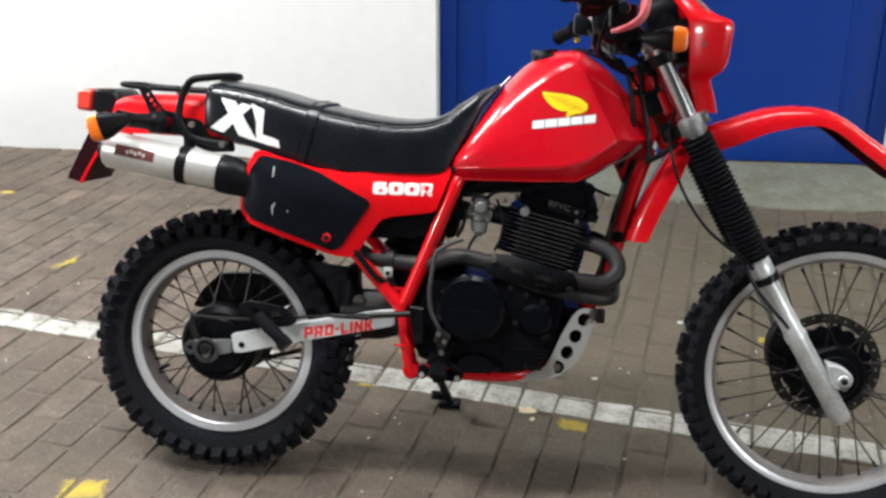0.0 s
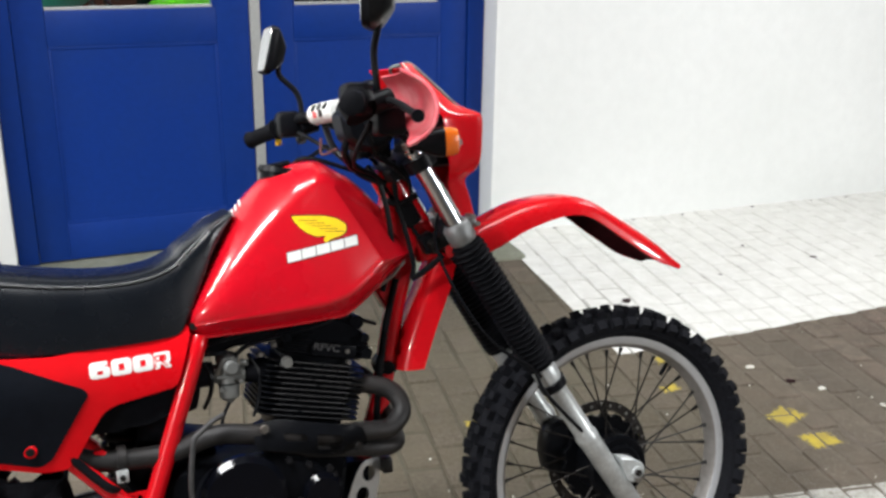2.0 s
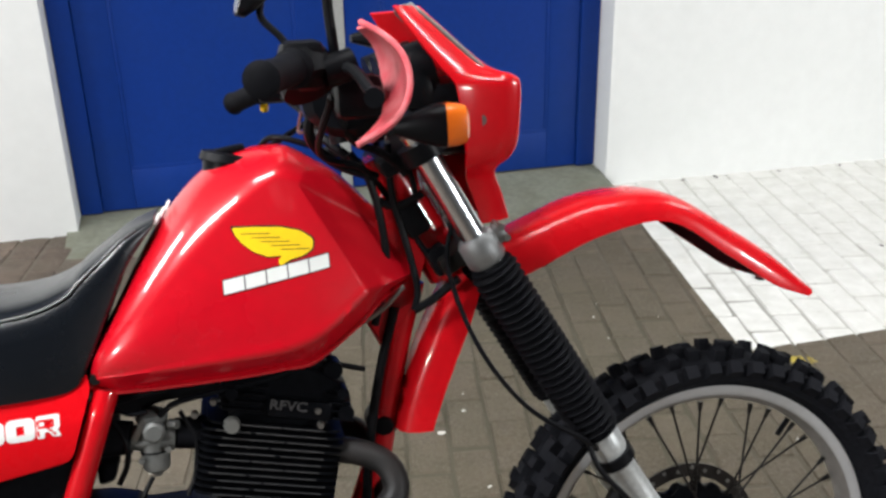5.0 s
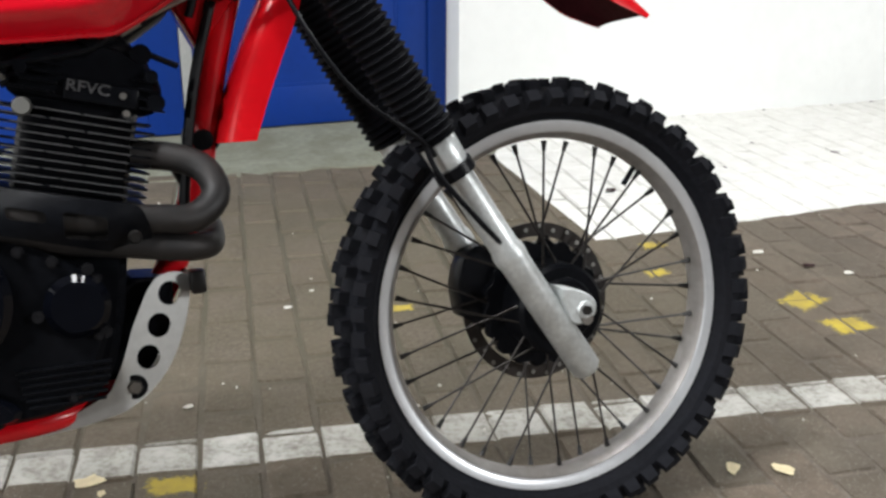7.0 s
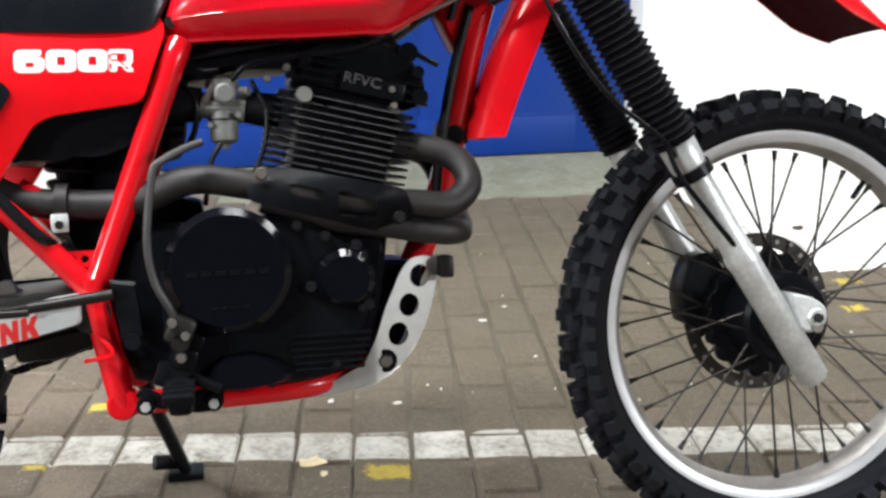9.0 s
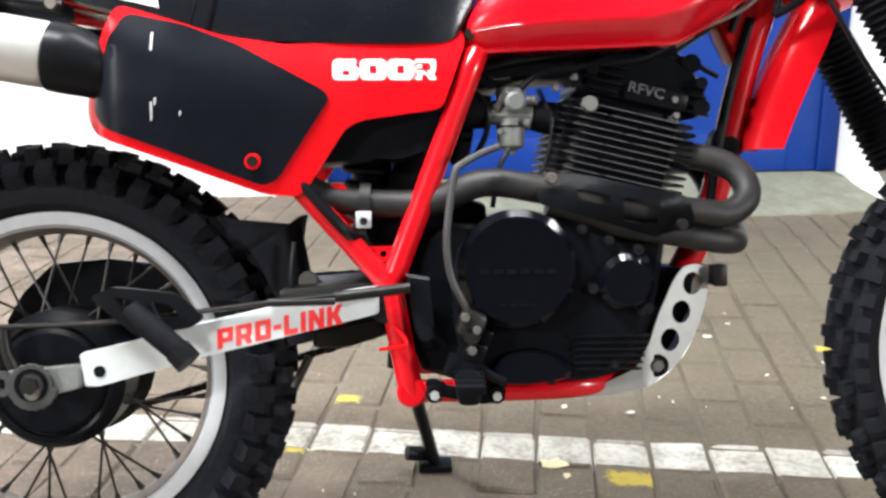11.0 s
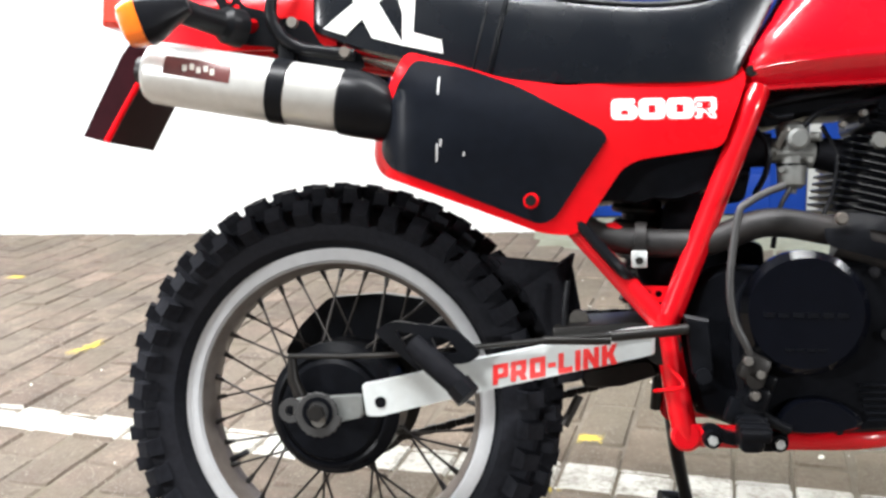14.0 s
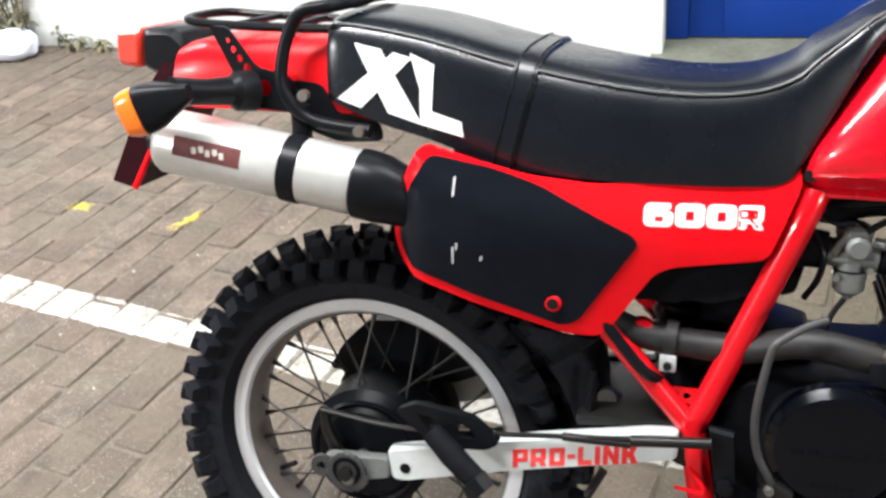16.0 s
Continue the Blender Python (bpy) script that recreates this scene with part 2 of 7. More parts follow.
def paver_material(name, joined):
    """Brown-grey concrete pavers with their own shades, grit and stains, and worn white paint in a line and in a bay."""
    m, nt, b = nodes_of(name)
    geo = nt.nodes.new("ShaderNodeNewGeometry")
    pos = geo.outputs["Position"]
    rnd = geo.outputs["Random Per Island"] if joined else nt.nodes.new("ShaderNodeObjectInfo").outputs["Random"]
    fine, grit, big = noise_node(nt, 90, 6, 0.7, pos), noise_node(nt, 240, 3, 0.6, pos), noise_node(nt, 1.3, 5, 0.6, pos)
    mid = noise_node(nt, 14, 5, 0.65, pos)
    col = mix_colour(nt, rnd, (0.106, 0.073, 0.056), (0.228, 0.166, 0.130))
    col = mix_colour(nt, math_node(nt, "MULTIPLY", ramp(nt, math_node(nt, "FRACT", math_node(nt, "MULTIPLY", rnd, 7.31)), 0.55, 1.0), 0.6), col, (0.150, 0.136, 0.108))
    col = mix_colour(nt, math_node(nt, "MULTIPLY", ramp(nt, mid, 0.40, 0.64), 0.85), col, (0.074, 0.054, 0.043))
    col = mix_colour(nt, math_node(nt, "MULTIPLY", ramp(nt, big, 0.42, 0.65), 0.5), col, (0.125, 0.120, 0.088))
    stain = noise_node(nt, 4.2, 6, 0.7, pos)
    col = mix_colour(nt, math_node(nt, "MULTIPLY", ramp(nt, stain, 0.50, 0.64), 0.6), col, (0.056, 0.044, 0.036))
    col = mix_colour(nt, math_node(nt, "MULTIPLY", math_node(nt, "SUBTRACT", 1.0, ramp(nt, stain, 0.33, 0.47)), 0.45), col, (0.235, 0.168, 0.132))
    col = mix_colour(nt, math_node(nt, "MULTIPLY", ramp(nt, fine, 0.40, 0.62), 0.6), col, (0.080, 0.062, 0.050))
    col = mix_colour(nt, math_node(nt, "MULTIPLY", ramp(nt, grit, 0.60, 0.70), 0.80), col, (0.44, 0.40, 0.35))
    xyz = nt.nodes.new("ShaderNodeSeparateXYZ")
    nt.links.new(pos, xyz.inputs[0])
    x, y = xyz.outputs[0], xyz.outputs[1]
    far = math_node(nt, "SQRT", math_node(nt, "ADD", math_node(nt, "POWER", math_node(nt, "SUBTRACT", x, 0.45), 2.0), math_node(nt, "POWER", math_node(nt, "SUBTRACT", y, 4.15), 2.0)))
    moss = math_node(nt, "SUBTRACT", 1.0, ramp(nt, math_node(nt, "ADD", far, math_node(nt, "MULTIPLY", math_node(nt, "SUBTRACT", big, 0.5), 1.6)), 0.6, 1.9), clamp=True)
    col = mix_colour(nt, math_node(nt, "MULTIPLY", moss, 0.68), col, mix_colour(nt, ramp(nt, fine, 0.35, 0.65), (0.056, 0.048, 0.028), (0.116, 0.103, 0.064)))
    film = math_node(nt, "MULTIPLY", ramp(nt, noise_node(nt, 5.5, 9, 0.74, pos), 0.47, 0.62), 0.72)
    col = mix_colour(nt, film, col, mix_colour(nt, ramp(nt, fine, 0.35, 0.65), (0.072, 0.059, 0.042), (0.148, 0.122, 0.092)))
    wob = math_node(nt, "MULTIPLY", math_node(nt, "SUBTRACT", noise_node(nt, 22, 3, 0.6, pos), 0.5), 0.010)
    yw = math_node(nt, "ADD", y, wob)
    line = math_node(nt, "MULTIPLY", math_node(nt, "GREATER_THAN", yw, 3.216), math_node(nt, "LESS_THAN", yw, 3.318))
    bay = math_node(nt, "MULTIPLY", math_node(nt, "GREATER_THAN", math_node(nt, "ADD", x, math_node(nt, "MULTIPLY", y, 0.038)), 1.297),
                    math_node(nt, "GREATER_THAN", math_node(nt, "SUBTRACT", y, math_node(nt, "MULTIPLY", x, 0.205)), 3.992))
    worn = math_node(nt, "SUBTRACT", 1.0, math_node(nt, "MULTIPLY", ramp(nt, math_node(nt, "ADD", math_node(nt, "MULTIPLY", fine, 0.6), math_node(nt, "MULTIPLY", mid, 0.4)), 0.47, 0.66), 0.8))
    worn_bay = math_node(nt, "SUBTRACT", 1.0, math_node(nt, "MULTIPLY", ramp(nt, mid, 0.66, 0.8), 0.4))
    paint = math_node(nt, "MAXIMUM", math_node(nt, "MULTIPLY", line, worn), math_node(nt, "MULTIPLY", bay, worn_bay))
    shade = math_node(nt, "FRACT", math_node(nt, "MULTIPLY", rnd, 13.7))
    white = mix_colour(nt, ramp(nt, mid, 0.3, 0.7), mix_colour(nt, shade, (0.40, 0.39, 0.355), (0.60, 0.595, 0.555)), (0.33, 0.32, 0.28))
    white = mix_colour(nt, bay, white, mix_colour(nt, ramp(nt, mid, 0.35, 0.8), (0.74, 0.735, 0.70), (0.58, 0.575, 0.53)))
    col = mix_colour(nt, paint, col, white)
    rough_edge = math_node(nt, "ADD", math_node(nt, "MULTIPLY", math_node(nt, "SUBTRACT", noise_node(nt, 45, 4, 0.65, pos), 0.5), 0.9), math_node(nt, "MULTIPLY", math_node(nt, "SUBTRACT", fine, 0.5), 0.8))
    spots = None
    for cx, cy, lx, ly, turn, fade in MARKS:
        c, s = math.cos(radians(turn)), math.sin(radians(turn))
        dx, dy = math_node(nt, "SUBTRACT", x, cx), math_node(nt, "SUBTRACT", y, cy)
        u = math_node(nt, "ABSOLUTE", math_node(nt, "ADD", math_node(nt, "MULTIPLY", dx, 2 * c / lx), math_node(nt, "MULTIPLY", dy, 2 * s / lx)))
        v = math_node(nt, "ABSOLUTE", math_node(nt, "ADD", math_node(nt, "MULTIPLY", dx, -2 * s / ly), math_node(nt, "MULTIPLY", dy, 2 * c / ly)))
        d = math_node(nt, "ADD", math_node(nt, "MAXIMUM", u, v), fade)
        spots = d if spots is None else math_node(nt, "MINIMUM", spots, d)
    yellow = math_node(nt, "SUBTRACT", 1.0, ramp(nt, math_node(nt, "ADD", spots, rough_edge), 0.78, 1.12), clamp=True)
    col = mix_colour(nt, math_node(nt, "MULTIPLY", yellow, 0.92), col, mix_colour(nt, ramp(nt, mid, 0.35, 0.65), (0.52, 0.40, 0.04), (0.34, 0.26, 0.055)))
    nt.links.new(col, b.inputs["Base Color"])
    b.inputs["Roughness"].default_value = 0.8
    b.inputs["Specular IOR Level"].default_value = 0.35
    bn = nt.nodes.new("ShaderNodeBump")
    bn.inputs["Strength"].default_value, bn.inputs["Distance"].default_value = 0.5, 0.003
    nt.links.new(math_node(nt, "ADD", fine, math_node(nt, "MULTIPLY", grit, 0.4)), bn.inputs["Height"])
    nt.links.new(bn.outputs[0], b.inputs["Normal"])
    return m


PAVER = paver_material("paver", False)
PAVER_FAR = paver_material("paver_far", True)


# ---- mesh helpers ----
from mathutils.bvhtree import BVHTree
from mathutils.geometry import delaunay_2d_cdt


def mesh_of(bm, name, material, sharp=40):
    me = bpy.data.meshes.new(name)
    bmesh.ops.recalc_face_normals(bm, faces=bm.faces)
    for face in bm.faces:
        face.smooth = True
    bm.to_mesh(me)
    bm.free()
    me.set_sharp_from_angle(angle=radians(sharp))
    if material:
        me.materials.append(material)
    return me


def part(name, bm, material, parent, label="", sharp=40):
    """One mesh object under a thing or under a part."""
    ob = new(name, mesh_of(bm, name, material, sharp))
    ob.parent = parent
    if label:
        tagged(ob, label=label)
    return ob


def share(name, me, parent, m):
    ob = new(name, me)
    ob.parent = parent
    ob.matrix_local = m
    return ob


def group_part(name, parent, label=""):
    ob = new(name)
    ob.parent = parent
    ob.empty_display_size = 0.05
    if label:
        tagged(ob, label=label)
    return ob


def spline(points, n):
    """n points evenly spread along a smooth curve through the given ones."""
    p = [Vector(q) for q in points]
    p = [2 * p[0] - p[1], *p, 2 * p[-1] - p[-2]]
    fine = []
    for k in range(1, len(p) - 2):
        for s in range(24):
            t = s / 24
            fine.append(0.5 * ((2 * p[k]) + (p[k + 1] - p[k - 1]) * t + (2 * p[k - 1] - 5 * p[k] + 4 * p[k + 1] - p[k + 2]) * t * t
                               + (3 * p[k] - p[k - 1] - 3 * p[k + 1] + p[k + 2]) * t ** 3))
    fine.append(p[-2])
    run = [0.0]
    for a, b in zip(fine, fine[1:]):
        run.append(run[-1] + (b - a).length)
    out, k = [], 0
    for s in range(n):
        want = run[-1] * s / (n - 1)
        while k < len(run) - 2 and run[k + 1] < want:
            k += 1
        f = (want - run[k]) / max(run[k + 1] - run[k], 1e-9)
        out.append(fine[k].lerp(fine[k + 1], min(max(f, 0), 1)))
    return out


def skin(bm, rings, closed=True, caps=True):
    """Quads between rings of equally many points."""
    made = [[bm.verts.new(p) for p in ring] for ring in rings]
    n = len(made[0])
    for a, b in zip(made, made[1:]):
        for k in range(n if closed else n - 1):
            bm.faces.new((a[k], a[(k + 1) % n], b[(k + 1) % n], b[k]))
    if caps and closed:
        bm.faces.new(made[0][::-1])
        bm.faces.new(made[-1])
    return made


def tube(bm, points, radius, sides=12, smooth=0, caps=True):
    """A round bar along points; radius is one number or one for each point."""
    pts = [Vector(p) for p in points]
    rad = [radius] * len(pts) if isinstance(radius, (int, float)) else list(radius)
    if smooth:
        old = rad
        pts = spline(pts, smooth)
        rad = [old[0] + (old[-1] - old[0]) * k / (smooth - 1) for k in range(smooth)]
    side = None
    rings = []
    for k, p in enumerate(pts):
        way = (pts[min(k + 1, len(pts) - 1)] - pts[max(k - 1, 0)]).normalized()
        if side is None:
            side = way.orthogonal().normalized()
        side = (side - way * side.dot(way)).normalized()
        up = way.cross(side)
        rings.append([p + rad[k] * (math.cos(a) * side + math.sin(a) * up) for a in (2 * math.pi * i / sides for i in range(sides))])
    skin(bm, rings, True, caps)
    return bm


def lathe(bm, profile, centre, sides=48, closed=True):
    """Turns a profile of (radius, y) about the y axis through centre."""
    cx, cy, cz = centre
    rings = []
    for i in range(sides):
        a = 2 * math.pi * i / sides
        rings.append([bm.verts.new((cx + r * math.cos(a), cy + y, cz + r * math.sin(a))) for r, y in profile])
    n = len(profile)
    for i in range(sides):
        a, b = rings[i], rings[(i + 1) % sides]
        for k in range(n if closed else n - 1):
            bm.faces.new((a[k], a[(k + 1) % n], b[(k + 1) % n], b[k]))
    return bm


def disc(bm, centre, radius, y0, y1, sides=32, edge=0.002):
    """A solid round plate across y with eased edges."""
    if y1 < y0:
        y0, y1 = y1, y0
    cx, cy, cz = centre
    rings = []
    for r, y in ((radius - edge, y0), (radius, y0 + edge), (radius, y1 - edge), (radius - edge, y1)):
        rings.append([(cx + r * math.cos(a), cy + y, cz + r * math.sin(a)) for a in (2 * math.pi * i / sides for i in range(sides))])
    skin(bm, rings)
    return bm


def prism(bm, outline, y0, y1, edge=0.004, smooth=0):
    """A solid with an outline in x and z, from y0 to y1, with eased edges."""
    pts = [(p[0], p[1]) for p in outline]
    if smooth:
        pts = [(v.x, v.y) for v in spline([(x, z, 0) for x, z in (*pts, pts[0])], smooth + 1)[:-1]]
    cx, cz = sum(p[0] for p in pts) / len(pts), sum(p[1] for p in pts) / len(pts)
    size = max(max(abs(x - cx), abs(z - cz)) for x, z in pts)
    f = 1 - edge / max(size, 1e-6)
    lo, hi = min(y0, y1), max(y0, y1)
    e = min(edge, (hi - lo) * 0.3)
    small = [(cx + (x - cx) * f, cz + (z - cz) * f) for x, z in pts]
    rings = [[(x, lo, z) for x, z in small], [(x, lo + e, z) for x, z in pts], [(x, hi - e, z) for x, z in pts], [(x, hi, z) for x, z in small]]
    skin(bm, rings)
    return bm


def block(bm, centre, size, edge=0.004, m=None):
    """A box with eased edges, turned by m about its centre."""
    x, y, z = (s / 2 for s in size)
    made = bmesh.ops.create_cube(bm, size=1.0)["verts"]
    for v in made:
        v.co = Vector((v.co.x * 2 * x, v.co.y * 2 * y, v.co.z * 2 * z))
    if edge:
        edges = list({e for v in made for e in v.link_edges})
        res = bmesh.ops.bevel(bm, geom=edges, offset=edge, segments=2, affect="EDGES", profile=0.5)
        made = list({v for f in res["faces"] for v in f.verts} | {v for v in made if v.is_valid})
    for v in made:
        v.co = (m @ v.co if m else v.co) + Vector(centre)
    return bm


def inside(p, poly):
    hit = False
    for (x1, z1), (x2, z2) in zip(poly, poly[1:] + poly[:1]):
        if (z1 > p[1]) != (z2 > p[1]) and p[0] < (x2 - x1) * (p[1] - z1) / (z2 - z1) + x1:
            hit = not hit
    return hit


def rounded(outline, n):
    return [(v.x, v.y) for v in spline([(x, z, 0) for x, z in (*outline, outline[0])], n + 1)[:-1]]


def eased(outline, r=0.01, steps=4):
    """An outline with its corners rounded off."""
    out, n = [], len(outline)
    for k in range(n):
        a, b, c = (Vector(outline[(k + j) % n]) for j in (-1, 0, 1))
        ra = min(r, (a - b).length * 0.45, (c - b).length * 0.45)
        p, q = b + (a - b).normalized() * ra, b + (c - b).normalized() * ra
        for s in range(steps + 1):
            t = s / steps
            v = p * (1 - t) ** 2 + b * 2 * t * (1 - t) + q * t * t
            out.append((v.x, v.y))
    return out


def plate(bm, outline, depth, thick, step=0.02, holes=()):
    """A bent sheet: outline in x and z, its outer face at y = depth(x, z), thick towards +y."""
    def dense(poly):
        out = []
        for a, b in zip(poly, poly[1:] + poly[:1]):
            n = max(1, int(math.hypot(b[0] - a[0], b[1] - a[1]) / step))
            out += [(a[0] + (b[0] - a[0]) * k / n, a[1] + (b[1] - a[1]) * k / n) for k in range(n)]
        return out
    loops = [dense(list(outline)), *(dense(list(h)) for h in holes)]
    pts, edges = [], []
    for loop in loops:
        s = len(pts)
        pts += loop
        edges += [(s + k, s + (k + 1) % len(loop)) for k in range(len(loop))]
    border = len(pts)
    xs, zs = [p[0] for p in loops[0]], [p[1] for p in loops[0]]
    for i in range(int((max(xs) - min(xs)) / step) + 1):
        for k in range(int((max(zs) - min(zs)) / step) + 1):
            p = (min(xs) + (i + 0.5) * step, min(zs) + (k + 0.5) * step)
            if inside(p, loops[0]) and not any(inside(p, h) for h in loops[1:]) and min((p[0] - q[0]) ** 2 + (p[1] - q[1]) ** 2 for q in pts[:border]) > (0.4 * step) ** 2:
                pts.append(p)
    vs, _, fs, _, _, _ = delaunay_2d_cdt([Vector(p) for p in pts], edges, [], 0, 1e-6)
    keep = []
    for f in fs:
        c = (sum(vs[k].x for k in f) / len(f), sum(vs[k].y for k in f) / len(f))
        if inside(c, loops[0]) and not any(inside(c, h) for h in loops[1:]):
            keep.append(f)
    y = [depth(v.x, v.y) for v in vs]
    front = [bm.verts.new((v.x, y[k], v.y)) for k, v in enumerate(vs)]
    back = [bm.verts.new((v.x, y[k] + thick, v.y)) for k, v in enumerate(vs)]
    count = {}
    for f in keep:
        bm.faces.new([front[k] for k in f])
        bm.faces.new([back[k] for k in reversed(f)])
        for a, b in zip(f, (*f[1:], f[0])):
            count[frozenset((a, b))] = count.get(frozenset((a, b)), 0) + 1
    for f in keep:
        for a, b in zip(f, (*f[1:], f[0])):
            if count[frozenset((a, b))] == 1:
                bm.faces.new((front[a], back[a], back[b], front[b]))
    for v in [v for v in bm.verts if not v.link_faces]:
        bm.verts.remove(v)
    return bm


def lerp_rows(rows, n):
    """n rows evenly spread along smooth curves through the rows of numbers."""
    out = []
    m = len(rows)
    for s in range(n):
        u = s / (n - 1) * (m - 1)
        k = min(int(u), m - 2)
        t = u - k
        r = [rows[max(k - 1, 0)], rows[k], rows[k + 1], rows[min(k + 2, m - 1)]]
        out.append([0.5 * (2 * b + (c - a) * t + (2 * a - 5 * b + 4 * c - d) * t * t + (3 * b - a - 3 * c + d) * t ** 3) for a, b, c, d in zip(*r)])
    return out


def channel(bm, rows, thick=0.003, n=36, across=16, power=3.0):
    """A mudguard: rows of crown x, crown z, edge x, edge z, half width; the section is an arch."""
    rings = []
    for cx, cz, ex, ez, w in lerp_rows(rows, n):
        ring = []
        for k in range(across + 1):
            u = -1 + 2 * k / across
            f = abs(u) ** power
            ring.append((cx + (ex - cx) * f, w * math.sin(u * math.pi / 2) ** 1 if abs(u) < 1 else w * u, cz + (ez - cz) * f))
        rings.append(ring)
    skin(bm, rings, closed=False)
    bmesh.ops.recalc_face_normals(bm, faces=bm.faces)
    bmesh.ops.solidify(bm, geom=bm.faces[:], thickness=thick)
    return bm


def letters(name, text, size, material, parent, m, depth=0.001, shear=0.0, width=1.0, bold=0.0, label="", depth_at=None):
    """Words in the built-in font as a mesh of their own."""
    cu = bpy.data.curves.new(name, "FONT")
    cu.body, cu.size, cu.extrude, cu.shear, cu.offset = text, size, depth, shear, bold
    cu.align_x, cu.align_y = "CENTER", "CENTER"
    cu.resolution_u = 3
    tmp = bpy.data.objects.new(name, cu)
    scene.collection.objects.link(tmp)
    me = bpy.data.meshes.new_from_object(tmp.evaluated_get(bpy.context.evaluated_depsgraph_get()))
    bpy.data.objects.remove(tmp)
    me.name = name
    for v in me.vertices:
        v.co.x *= width
    me.materials.clear()
    me.materials.append(material)
    if depth_at:
        for v in me.vertices:
            p = m @ v.co
            v.co = m.inverted() @ Vector((p.x, depth_at(p.x, p.z) + (p.y - m.translation.y), p.z))
    ob = new(name, me)
    ob.parent = parent
    ob.matrix_local = m
    if label:
        tagged(ob, label=label)
    return ob


GLYPHS = {
    "6": (1.22, [(0.16, 0), (1.06, 0), (1.22, 0.14), (1.22, 0.56), (1.06, 0.68), (0.92, 0.68), (0.92, 0.74), (1.10, 0.74), (1.10, 1), (0.16, 1), (0, 0.86), (0, 0.14)], [(0.46, 0.23), (0.80, 0.23), (0.80, 0.45), (0.46, 0.45)]),
    "0": (1.22, [(0.16, 0), (1.06, 0), (1.22, 0.14), (1.22, 0.86), (1.06, 1), (0.16, 1), (0, 0.86), (0, 0.14)], [(0.44, 0.30), (0.78, 0.30), (0.78, 0.70), (0.44, 0.70)]),
    "O": (1.0, [(0, 0), (1, 0), (1, 1), (0, 1)], [(0.34, 0.26), (0.66, 0.26), (0.66, 0.74), (0.34, 0.74)]),
    "P": (1.0, [(0, 0), (0.34, 0), (0.34, 0.30), (1, 0.30), (1, 1), (0, 1)], [(0.34, 0.52), (0.66, 0.52), (0.66, 0.78), (0.34, 0.78)]),
    "R": (1.05, [(0, 0), (0.34, 0), (0.34, 0.28), (0.52, 0.28), (0.68, 0), (1.05, 0), (0.88, 0.32), (1, 0.42), (1, 1), (0, 1)], [(0.34, 0.52), (0.66, 0.52), (0.66, 0.78), (0.34, 0.78)]),
    "-": (0.5, [(0, 0.38), (0.5, 0.38), (0.5, 0.62), (0, 0.62)], None),
    "L": (0.9, [(0, 0), (0.9, 0), (0.9, 0.27), (0.34, 0.27), (0.34, 1), (0, 1)], None),
    "I": (0.34, [(0, 0), (0.34, 0), (0.34, 1), (0, 1)], None),
    "N": (1.0, [(0, 0), (0.32, 0), (0.32, 0.52), (0.68, 0), (1, 0), (1, 1), (0.68, 1), (0.68, 0.48), (0.32, 1), (0, 1)], None),
    "K": (1.0, [(0, 0), (0.34, 0), (0.34, 0.36), (0.42, 0.36), (0.62, 0), (1, 0), (0.72, 0.52), (0.98, 1), (0.62, 1), (0.42, 0.66), (0.34, 0.66), (0.34, 1), (0, 1)], None)}


def block_word(name, text, place, depth, material, parent, label, gap):
    """Square block letters; place gives x and z for a share of the word's length and of its height."""
    total = sum(GLYPHS[c][0] for c in text) + gap * (len(text) - 1)
    run = 0.0
    for c in text:
        wide, outline, hole = GLYPHS[c]
        at = lambda pts: [place((run + u) / total, v) for u, v in pts]
        bm = B()
        plate(bm, eased(at(outline), 0.0028 if name == "panel_lettering" else 0.0012, 2), lambda x, z: depth(x, z), 0.0012, 0.009, [at(hole)] if hole else ())
        part(name, bm, material, parent, label)
        run += wide + gap


def thing(name, label, category, m=None, group="", kind=""):
    ob = tagged(new(name), label, category, group, kind)
    ob.empty_display_size = 0.1
    if m:
        ob.matrix_world = m
    return ob


B = bmesh.new


# ---- the yard ----
WALL = pose(0, 5.468, 0, 0, -0.7, 10.0)
SIDES = (-9.0, 9.0)
GAP = (-1.03, 1.074)
RECESS, DOOR_TOP, ROOF = 0.139, 2.1, 3.3


def solid(name, material, lo, hi, m, label, category, edge=0.003):
    bm = B()
    block(bm, [(a + b) / 2 for a, b in zip(lo, hi)], [b - a for a, b in zip(lo, hi)], edge)
    ob = new(name, mesh_of(bm, name, material))
    ob.matrix_world = m
    return tagged(ob, label, category, kind="structure")


bm = B()
bmesh.ops.create_grid(bm, x_segments=60, y_segments=60, size=60)
ground = tagged(new("ground", mesh_of(bm, "ground", SAND)), "dark sandy bed in the joints of the paved yard", "ground", kind="structure")
ground.location.z = -0.0034

solid("wall_door_west", WALL_WHITE, (SIDES[0], 0, -0.05), (GAP[0], 0.32, ROOF), WALL, "white-painted rendered wall beside the blue doors", "wall", 0.006)
solid("wall_door_east", WALL_WHITE, (GAP[1], 0, -0.05), (SIDES[1], 0.32, ROOF), WALL, "white-painted rendered wall above the white bay", "wall", 0.006)
solid("wall_lintel", WALL_WHITE, (GAP[0] + 0.002, 0.003, DOOR_TOP + 0.06), (GAP[1] - 0.002, 0.317, ROOF), WALL, "white-painted wall above the blue doors", "wall")
# Added enclosure, out of view and dark so it reflects little on the bike.
solid("ceiling", DARK_ENCLOSURE, (-9, -11, ROOF + 0.004), (9, 0.32, ROOF + 0.15), WALL, "unseen dark soffit, added to close the yard and hold reflections down", "ceiling")
solid("unseen_wall_back", DARK_ENCLOSURE, (-9, -11.2, -0.05), (9, -11.004, ROOF), WALL, "unseen dark wall, added to close the yard behind", "wall")
